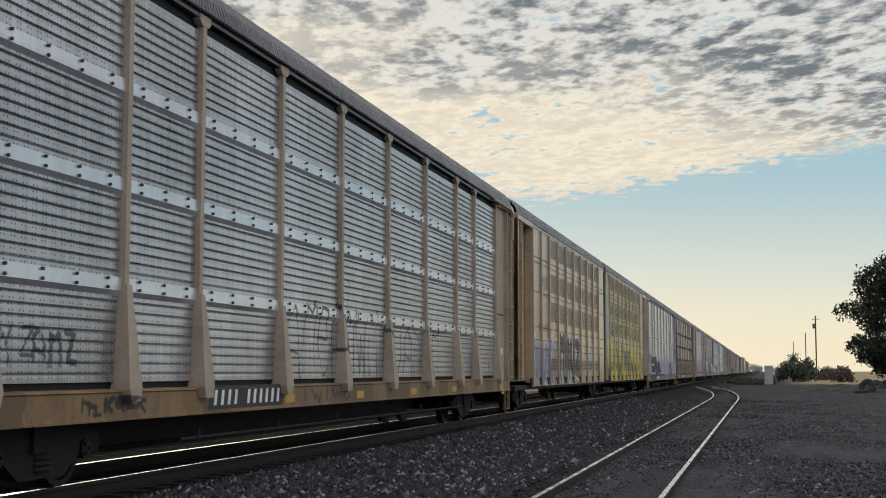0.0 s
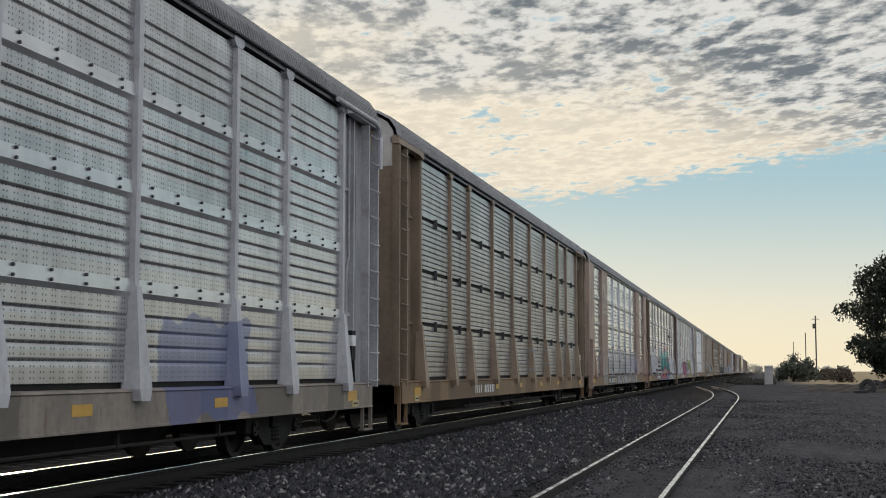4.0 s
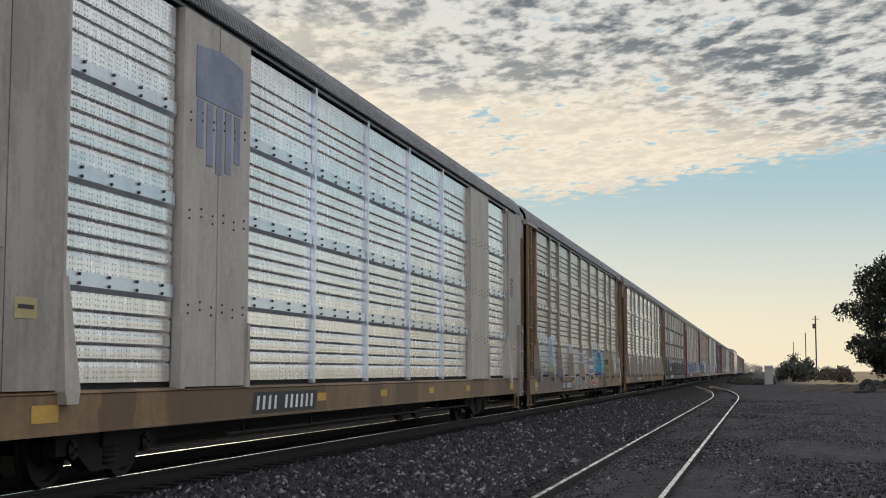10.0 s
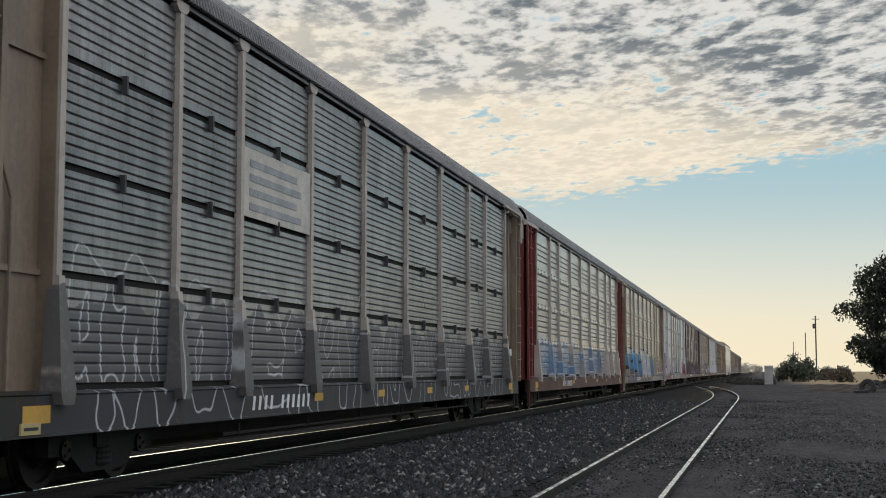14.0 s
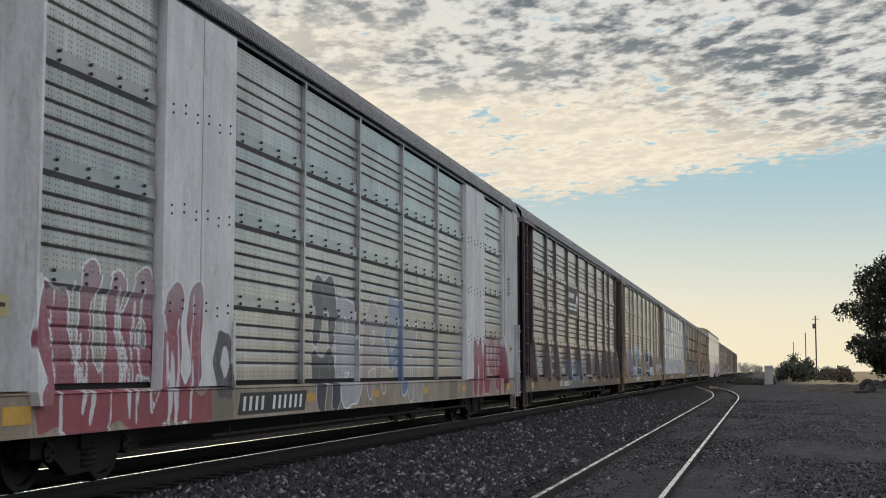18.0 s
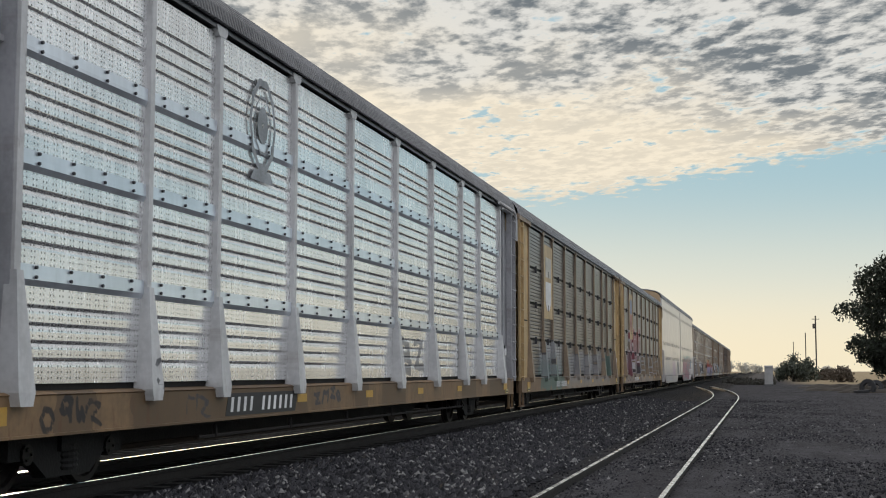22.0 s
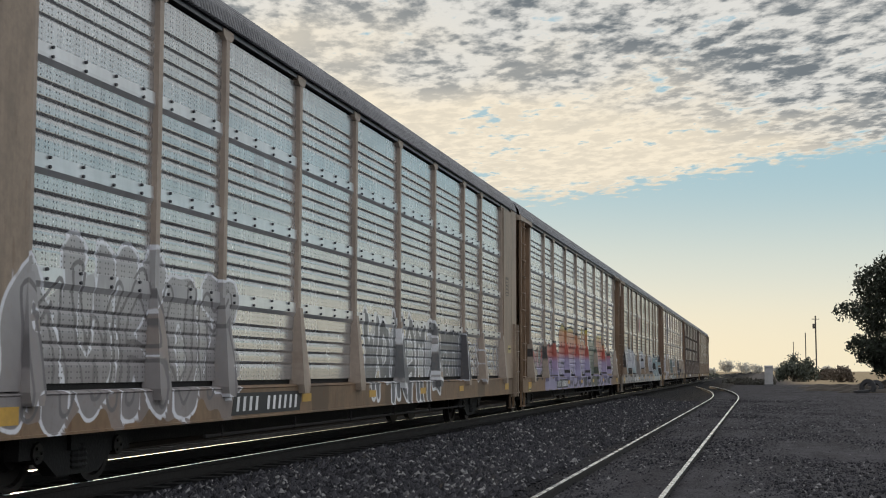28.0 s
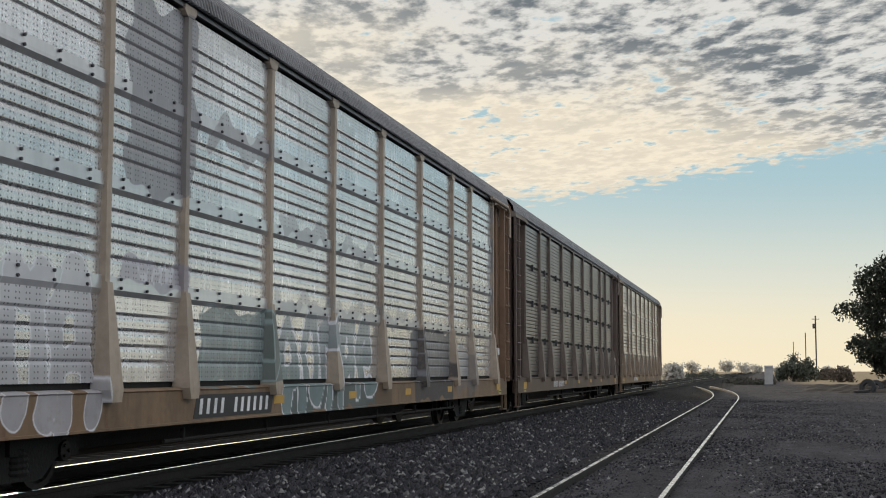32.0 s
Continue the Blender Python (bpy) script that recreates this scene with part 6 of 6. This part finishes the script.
def ground():
    m = Mesh()
    v, f = [], []
    n = len(SECTION)
    for x in ALONG:
        for y, z in SECTION:
            w = noise.noise(Vector((x * 0.31, y * 0.43, 0.0))) * (0.04 if -8 < y < 5 else 0.0)
            v.append((x, y, z + w))
    for i in range(len(ALONG) - 1):
        f += [(i * n + j, (i + 1) * n + j, (i + 1) * n + j + 1, i * n + j + 1) for j in range(n - 1)]
    m.add(v, f)
    mat, q, p = surface("gravel_and_dirt", 0.95)
    p.inputs["Specular IOR Level"].default_value = 0.12
    co = q.node("ShaderNodeTexCoord").outputs["Object"]
    gx, gy, gz = q.xyz(co)
    big, mid, small = q.noise(co, 0.25, 4.0), q.noise(co, 2.2, 4.0), q.noise(co, 22.0, 3.0)
    cells = q.node("ShaderNodeTexVoronoi", {"Vector": co, "Scale": 16.0})
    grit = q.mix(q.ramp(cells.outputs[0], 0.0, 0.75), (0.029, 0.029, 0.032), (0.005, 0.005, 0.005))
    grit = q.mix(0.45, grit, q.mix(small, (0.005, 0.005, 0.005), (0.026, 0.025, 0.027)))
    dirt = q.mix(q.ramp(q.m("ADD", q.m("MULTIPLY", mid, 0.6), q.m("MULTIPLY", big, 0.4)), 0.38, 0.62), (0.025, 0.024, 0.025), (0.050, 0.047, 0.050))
    # long streaks: ruts, and the ground's shadow streaks put in as colour
    ruts_and_shade = q.noise(q.vec(q.m("MULTIPLY", gx, 0.12), q.m("MULTIPLY", gy, 0.9), 0.0), 1.6, 5.0, 0.6)
    dirt = q.mix(1.0, dirt, q.mix(q.ramp(ruts_and_shade, 0.35, 0.62), (0.62, 0.60, 0.60), (1.2, 1.2, 1.22)), "MULTIPLY")
    dirt = q.mix(q.m("MULTIPLY", q.ramp(small, 0.35, 0.7), 0.55), dirt, (0.088, 0.084, 0.088))
    dirt = q.mix(q.ramp(q.m("ADD", mid, q.m("MULTIPLY", small, 0.5)), 0.93, 1.02), dirt, (0.025, 0.022, 0.02))
    bed = q.ramp(q.m("ADD", gy, q.m("MULTIPLY", q.m("SUBTRACT", mid, 0.5), 1.6)), 2.4, 3.6)
    col = q.mix(bed, dirt, grit)
    # oil-stained track bed, blacked further: shade under the cars put into the colour
    oil_and_shade = q.m("MULTIPLY", q.ramp(q.m("ADD", gy, q.m("MULTIPLY", q.m("SUBTRACT", mid, 0.5), 0.5)), 6.2, 6.6), q.ramp(gy, 17.5, 16.0))
    col = q.mix(q.m("MULTIPLY", oil_and_shade, 0.85), col, (0.006, 0.0058, 0.0056))
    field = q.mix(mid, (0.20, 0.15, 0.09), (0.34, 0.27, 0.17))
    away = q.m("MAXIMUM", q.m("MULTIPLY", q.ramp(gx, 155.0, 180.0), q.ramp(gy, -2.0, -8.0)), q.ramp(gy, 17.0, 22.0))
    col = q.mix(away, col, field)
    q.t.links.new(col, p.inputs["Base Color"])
    hh = q.m("ADD", q.m("MULTIPLY", q.m("SUBTRACT", 1.0, cells.outputs[0]), bed), q.m("MULTIPLY", small, 0.6))
    q.t.links.new(q.node("ShaderNodeBump", {"Strength": 0.8, "Distance": 0.05, "Height": hh}).outputs[0], p.inputs["Normal"])
    return tagged(part("ground", m, mat), "dark gravel and packed dirt beside the tracks", "ground", kind="structure")


ground()
HEAD = [(-0.036, -0.045), (-0.012, -0.06), (-0.010, -0.15), (-0.075, -0.165), (-0.075, -0.175), (0.075, -0.175), (0.075, -0.165), (0.010, -0.15), (0.012, -0.06), (0.036, -0.045), (0.036, -0.004), (-0.036, -0.004)]
TOP = [(-0.034, -0.004), (0.034, -0.004), (0.026, 0.0), (-0.026, 0.0)]


def rail(path, shine, name="rail", band=1.0):
    """path: places (x, y, z) of the rail's top."""
    m = Mesh()
    for k, prof in ((0, HEAD), (1, TOP)):
        n = len(prof)
        v = []
        for i, (x, y, z) in enumerate(path):
            v += [(x, y + a * (band if k else 1.0), z + b) for a, b in prof]
        f = [(i * n + j, i * n + (j + 1) % n, (i + 1) * n + (j + 1) % n, (i + 1) * n + j) for i in range(len(path) - 1) for j in range(n)]
        m.add(v, f, k)
    return part(name, m, [RAILSIDE, shine])


def straight(y, z, a=-780, b=1500):
    return [(a, y, z), (10, y, z), (60, y, z), (200, y, z), (500, y, z), (b, y, z)]


def siding(y0):
    out = []
    for x in [-30, 0, 20, 40, 60, 70, 76, 82, 88, 94, 100, 106, 112, 118, 124, 130]:
        bend = max(0.0, x - 72) ** 2 / 58.0 / 26.0
        out.append((x, y0 + bend * 1.6, 0.10 + max(0, x - 90) * 0.002))
    return out


for label_, yc, kind_ in (("main", MAIN_Y, RAILTOP), ("second", TRACK2_Y, RAILTOP)):
    for s in (-0.7535, 0.7535):
        tagged(rail(straight(yc + s, RAIL), kind_, band=0.6 if label_ == "main" and s > 0 else 0.13), "steel rail with a polished running surface", "rail", "main line rails", "structure")
for s in (-0.7535, 0.7535):
    tagged(rail(siding(SIDE_Y + s), SIDERAIL), "dull steel rail of the siding set in gravel", "rail", "siding rails", "structure")

# ======== the distance: poles, cabinet, trees ========
BARK = plain("bark", (0.06, 0.05, 0.04), 0.9, 0.0, 0.4, 6.0, 0.6)
POLE = plain("pole_wood", (0.06, 0.053, 0.047), 0.9, 0.0, 0.3, 4.0)
CABINET = plain("cabinet_paint", (0.27, 0.265, 0.26), 0.6, 0.0, 0.12, 2.0)


def utility_pole(u, far, h):
    m = Mesh().rod((0, 0, 0), (0, 0, h), 0.13, 8)
    ob = tagged(new("utility_pole"), "weathered wooden utility pole", "pole", "line of poles")
    part("pole", m, POLE, ob)
    ob.location = on_ground(u, far)
    return ob


p1 = utility_pole(0.4200, 253, 12.0)
part("transformer", Mesh().rod((0.05, 0.35, 9.6), (0.05, 0.35, 10.5), 0.22, 10), POLE, p1)
part("cross_arm", Mesh().box(-0.06, 0.06, -0.7, 0.7, 11.3, 11.42), POLE, p1)
utility_pole(0.4083, 367, 12.0)
utility_pole(0.3945, 483, 12.0)
box_ = tagged(new("relay_cabinet"), "pale metal trackside relay cabinet", "cabinet")
box_.location = on_ground(0.3660, 149)
part("body", Mesh().box(-0.4, 0.4, -0.45, 0.45, 0.15, 2.1), CABINET, box_)
part("plinth", Mesh().box(-0.45, 0.45, -0.5, 0.5, 0.0, 0.15), STONE, box_)
part("roof", Mesh().slab(-0.5, 0.5, [(-0.5, 2.1), (0.5, 2.1), (0.45, 2.22), (-0.45, 2.22)]), CABINET, box_)



# ---- loose stones of the ballast and the siding ----
def stones(name, count, x0, x1, y0, y1, r0, r1, label, level, soft=False):
    rng = np.random.default_rng(len(name))
    q = rng.random(count)
    x = x0 * (x1 / x0) ** (q ** 1.0)
    y = y0 + (y1 - y0) * (rng.random(count) if not soft else rng.beta(2.5, 1.8, count))
    z = np.interp(y, [p[0] for p in SECTION], [p[1] for p in SECTION])
    r = r0 + (r1 - r0) * rng.random(count) ** 2.2
    base = np.array([(1, 0, 0), (0, 1, 0), (-1, 0, 0), (0, -1, 0), (0, 0, 1), (0.3, 0.2, -1)], float)
    v = base[None] * (0.55 + 0.75 * rng.random((count, 6, 1))) * r[:, None, None]
    v *= 0.7 + 0.6 * rng.random((count, 1, 3))
    t = rng.random(count) * 6.283
    c_, s_n = np.cos(t), np.sin(t)
    vx = v[..., 0] * c_[:, None] - v[..., 1] * s_n[:, None] + v[..., 2] * 0.4
    vy = v[..., 0] * s_n[:, None] + v[..., 1] * c_[:, None]
    v = np.stack([vx + x[:, None], vy + y[:, None], v[..., 2] * 0.8 + (z + r * level)[:, None]], -1).reshape(-1, 3)
    tri = np.array([(0, 1, 4), (1, 2, 4), (2, 3, 4), (3, 0, 4), (1, 0, 5), (2, 1, 5), (3, 2, 5), (0, 3, 5)])
    f = (tri[None] + np.arange(count)[:, None, None] * 6).reshape(-1, 3)
    me = bpy.data.meshes.new(name)
    me.from_pydata(v.tolist(), [], f.tolist())
    return tagged(part(name, me, GRAVEL), label, "gravel", kind="stuff")


GRAVEL, q_, p_ = surface("loose_stone", 0.85)
p_.inputs["Specular IOR Level"].default_value = 0.25
pick = q_.node("ShaderNodeNewGeometry").outputs["Random Per Island"]
grain = q_.noise(q_.node("ShaderNodeTexCoord").outputs["Object"], 30.0, 3.0)
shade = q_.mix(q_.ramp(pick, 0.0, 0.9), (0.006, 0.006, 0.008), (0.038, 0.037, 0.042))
shade = q_.mix(q_.ramp(pick, 0.88, 1.0), shade, (0.20, 0.195, 0.19))
q_.t.links.new(q_.mix(1.0, shade, q_.mix(grain, (0.7, 0.7, 0.7), (1.25, 1.25, 1.25)), "MULTIPLY"), p_.inputs["Base Color"])
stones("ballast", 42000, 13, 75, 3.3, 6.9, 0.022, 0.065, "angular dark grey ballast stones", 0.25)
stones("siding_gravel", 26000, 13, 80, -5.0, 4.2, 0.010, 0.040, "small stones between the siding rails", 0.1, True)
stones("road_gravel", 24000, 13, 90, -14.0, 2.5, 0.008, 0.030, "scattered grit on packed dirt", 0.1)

# ---- sleepers under the running lines ----
tie_me = once("tie", lambda: Mesh().box(-0.11, 0.11, -1.29, 1.29, -0.02, 0.03))
for i in range(140):
    for yc in (MAIN_Y, TRACK2_Y):
        o = tagged(part("sleeper", tie_me, TIE), "oil-dark wooden sleeper bedded in ballast", "sleeper", "sleepers", "structure")
        o.location = (4 + i * 0.55 + random.uniform(-0.03, 0.03), yc + random.uniform(-0.03, 0.03), 0.168)

# ---- plants ----
def leaf_stuff(name, tint, hazy=0.0):
    m, n, p = surface(name, 0.7)
    pk = n.node("ShaderNodeNewGeometry").outputs["Random Per Island"]
    n.t.links.new(n.mix(pk, [c * 0.55 for c in tint], [c * 1.35 for c in tint]), p.inputs["Base Color"])
    return m


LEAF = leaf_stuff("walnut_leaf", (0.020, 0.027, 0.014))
SAGE = leaf_stuff("sage_leaf", (0.058, 0.066, 0.046))
DRY = leaf_stuff("dry_brush", (0.085, 0.064, 0.045))
# distance haze is put into this pale, translucent leaf colour
FAR = leaf_stuff("hazed_far_leaf", (0.45, 0.43, 0.38))
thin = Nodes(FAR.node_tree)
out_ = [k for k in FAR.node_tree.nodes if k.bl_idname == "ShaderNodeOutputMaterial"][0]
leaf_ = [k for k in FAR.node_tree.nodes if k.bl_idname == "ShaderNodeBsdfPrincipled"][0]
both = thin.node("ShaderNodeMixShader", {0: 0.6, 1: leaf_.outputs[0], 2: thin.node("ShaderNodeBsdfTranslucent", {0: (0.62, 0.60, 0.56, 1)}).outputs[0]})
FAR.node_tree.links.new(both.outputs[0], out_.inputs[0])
STRAW = leaf_stuff("straw_grass", (0.040, 0.037, 0.027))


def crown(blobs, count, size, seed, droop=0.0):
    """Leaf blades gathered in tufts; blobs: (x, y, z, rx, ry, rz)."""
    rng = np.random.default_rng(seed)
    vol = np.array([b[3] * b[4] * b[5] for b in blobs])
    who = rng.choice(len(blobs), count // 6, p=vol / vol.sum())
    B = np.array(blobs)[who]
    d = rng.normal(size=(len(who), 3))
    d /= np.linalg.norm(d, axis=1)[:, None]
    tuft = B[:, :3] + d * B[:, 3:] * (0.35 + 0.75 * rng.random((len(who), 1)) ** 0.6)
    c = np.repeat(tuft, 6, 0) + rng.normal(size=(len(who) * 6, 3)) * size * 1.1
    n = len(c)
    a = rng.normal(size=(n, 3))
    a /= np.linalg.norm(a, axis=1)[:, None]
    a[:, 2] -= droop
    b = np.cross(a, rng.normal(size=(n, 3)))
    b /= np.linalg.norm(b, axis=1)[:, None] + 1e-6
    l = size * (0.6 + 0.8 * rng.random((n, 1)))
    v = np.stack([c - a * l, c + b * l * 0.45, c + a * l, c - b * l * 0.45], 1).reshape(-1, 3)
    me = bpy.data.meshes.new("crown")
    me.from_pydata(v.tolist(), [], (np.arange(n)[:, None] * 4 + np.arange(4)[None]).tolist())
    return me


def limbs(h, spread, seed, r=0.22, reach=0.55):
    rnd = random.Random(seed)
    m = Mesh()
    tips = []
    prev = Vector((0, 0, 0))
    rad = r
    for k in range(5):
        nxt = Vector((rnd.uniform(-0.15, 0.15) * k, rnd.uniform(-0.15, 0.15) * k, h * reach * (k + 1) / 5))
        m.rod(tuple(prev), tuple(nxt), rad, 8)
        if k > 0:
            for _ in range(3):
                an = rnd.uniform(0, 6.28)
                out = spread * rnd.uniform(0.5, 0.95)
                mid = nxt + Vector((math.cos(an) * out * 0.5, math.sin(an) * out * 0.5, h * 0.10))
                tip = nxt + Vector((math.cos(an) * out, math.sin(an) * out, h * rnd.uniform(0.12, 0.4)))
                m.rod(tuple(nxt), tuple(mid), rad * 0.45, 6).rod(tuple(mid), tuple(tip), rad * 0.25, 5)
                tips += [mid, tip]
        prev, rad = nxt, rad * 0.82
    m.rod(tuple(prev), (prev.x, prev.y, h * 0.9), rad * 0.6, 6)
    tips.append(Vector((prev.x, prev.y, h * 0.88)))
    return m, tips


def tree(u, far, h, spread, leaf, count, size, seed, label, name="tree", group="", low=0.0):
    ob = tagged(new(name), label, "tree", group)
    m, tips = limbs(h, spread, seed, h * 0.025)
    part("trunk", m, BARK, ob)
    rnd = random.Random(seed + 5)
    blobs = []
    for t in tips:
        k = rnd.uniform(0.13, 0.24) * h * 0.55
        blobs.append((t.x, t.y, max(t.z, low + k), k * 1.15, k * 1.15, k * 0.9))
    part("crown", crown(blobs, count, size, seed), leaf, ob)
    ob.location = on_ground(u, far)
    return ob


def bush(u, far, h, w, leaf, count, size, seed, label, name="bush"):
    ob = tagged(new(name), label, "bush")
    rnd = random.Random(seed)
    blobs = []
    m = Mesh()
    for i in range(16):
        an, k = rnd.uniform(0, 6.28), rnd.random() ** 0.5
        x, y = math.cos(an) * k * w * 0.42, math.sin(an) * k * w * 0.42
        z = h * rnd.uniform(0.25, 0.8) * (1.05 - 0.5 * k)
        blobs.append((x, y, z, w * 0.13, w * 0.13, h * 0.2))
        m.rod((x * 0.2, y * 0.2, 0), (x, y, z), 0.05, 5)
    part("stems", m, BARK, ob)
    part("leaves", crown(blobs, count, size, seed, -0.4), leaf, ob)
    ob.location = on_ground(u, far)
    return ob


tree(0.508, 112, 11.6, 5.9, LEAF, 19000, 0.17, 4, "dark broad-leaved tree at the edge of the yard", low=0.6)
tree(0.503, 116, 6.0, 3.4, LEAF, 7000, 0.16, 9, "low leafy tree beside the big one", low=0.3)
bush(0.3985, 205, 4.6, 6.0, SAGE, 4200, 0.22, 3, "dense green roadside bush")
bush(0.4460, 190, 2.7, 3.6, DRY, 2000, 0.18, 6, "dry reddish brush beyond the yard")
bush(0.4290, 230, 2.8, 3.5, DRY, 1500, 0.18, 16, "dry brush behind the bush")
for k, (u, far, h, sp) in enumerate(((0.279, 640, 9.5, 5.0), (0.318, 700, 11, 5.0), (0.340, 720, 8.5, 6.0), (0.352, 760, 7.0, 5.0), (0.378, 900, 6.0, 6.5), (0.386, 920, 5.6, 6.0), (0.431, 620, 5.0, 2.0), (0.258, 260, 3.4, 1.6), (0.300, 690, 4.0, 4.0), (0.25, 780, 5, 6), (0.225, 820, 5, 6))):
    tree(u, far, h * 0.62, sp * 0.8, FAR, 700, 0.6, 30 + k, "pale tree far off, distance haze put into its leaf colour", group="far trees", low=0.4)
for k, (u, far, h, w) in enumerate(((0.288, 330, 1.9, 7.0), (0.272, 340, 1.6, 6.0), (0.300, 320, 1.2, 6.0), (0.345, 180, 0.35, 7.0), (0.352, 160, 0.3, 5.0), (0.338, 200, 0.35, 6.0))):
    bush(u, far, h, w, STRAW if k > 2 else SAGE, 1500, 0.16, 60 + k, "low grassy clump beside the track" if k > 2 else "low green scrub across the tracks")

# ---- dirt piles and old tyres at the edge of the yard ----
SOIL = plain("loose_soil", (0.045, 0.037, 0.029), 0.95, 0.0, 0.35, 1.5, 0.6)


def mound(u, far, w, d, h, seed):
    n, rows = 18, 6
    v, f = [(0, 0, h)], []
    for j in range(1, rows + 1):
        t = j / rows
        for i in range(n):
            a = 6.2832 * i / n
            r = t * (1 + 0.25 * noise.noise(Vector((math.cos(a) * 1.4, math.sin(a) * 1.4, seed))))
            z = h * (1 - t) ** 0.8 * (1 + 0.5 * noise.noise(Vector((r * math.cos(a) * 3, r * math.sin(a) * 3, seed + 4)))) if j < rows else -0.08
            v.append((r * math.cos(a) * d, r * math.sin(a) * w, z))
    f += [(0, 1 + i, 1 + (i + 1) % n) for i in range(n)]
    for j in range(rows - 1):
        f += [(1 + j * n + i, 1 + (j + 1) * n + i, 1 + (j + 1) * n + (i + 1) % n, 1 + j * n + (i + 1) % n) for i in range(n)]
    ob = tagged(part("soil_mound", Mesh().add(v, f), SOIL), "low pile of brown soil and weeds", "dirt pile", "dirt piles")
    ob.location = on_ground(u, far)
    return ob


mound(0.447, 112, 3.4, 2.5, 0.55, 1.0)
mound(0.468, 108, 2.6, 2.0, 0.65, 2.0)
mound(0.425, 128, 2.4, 2.0, 0.4, 3.0)
mound(0.500, 118, 3.2, 2.0, 0.9, 4.0)


def tyre(u, far, r, tilt, turn, z):
    ob = tagged(new("old_tyre"), "worn black tractor tyre dumped on dirt", "tyre", "old tyres")
    w = r * 0.42
    ring = [(-w / 2, r * 0.55), (-w / 2, r * 0.9), (-w * 0.38, r), (w * 0.38, r), (w / 2, r * 0.9), (w / 2, r * 0.55), (w * 0.4, r * 0.5), (-w * 0.4, r * 0.5)]
    n = 22
    v = [(rr * math.cos(6.2832 * i / n), y, rr * math.sin(6.2832 * i / n)) for y, rr in ring for i in range(n)]
    k = len(ring)
    f = [(j * n + i, j * n + (i + 1) % n, ((j + 1) % k) * n + (i + 1) % n, ((j + 1) % k) * n + i) for j in range(k) for i in range(n)]
    part("carcass", Mesh().add(v, f), BLACK, ob)
    lug = Mesh()
    for i in range(n):
        a = 6.2832 * (i + 0.5) / n
        lug.rod((r * 1.0 * math.cos(a), -w * 0.4, r * 1.0 * math.sin(a)), (r * 1.0 * math.cos(a + 0.12), w * 0.4, r * 1.0 * math.sin(a + 0.12)), r * 0.04, 4)
    part("tread", lug, BLACK, ob)
    ob.matrix_basis = Matrix.Translation(on_ground(u, far, z)) @ pose(0, 0, 0, tilt, 0, turn)
    return ob


tyre(0.4770, 99, 0.62, 10, 60, 0.42)
tyre(0.4700, 98, 0.55, 84, 20, 0.12)
tyre(0.4850, 99.5, 0.6, 30, 70, 0.40)
mound(0.4810, 99.6, 1.9, 1.2, 0.5, 7.0)
mound(0.4650, 101.0, 1.6, 1.0, 0.35, 8.0)


def motions():
    for car, s in zip(TRAIN, STARTS):
        walk(car, [(0, pose(s, MAIN_Y, RAIL)), (32, pose(s - 32 * SPEED, MAIN_Y, RAIL))])


motions()
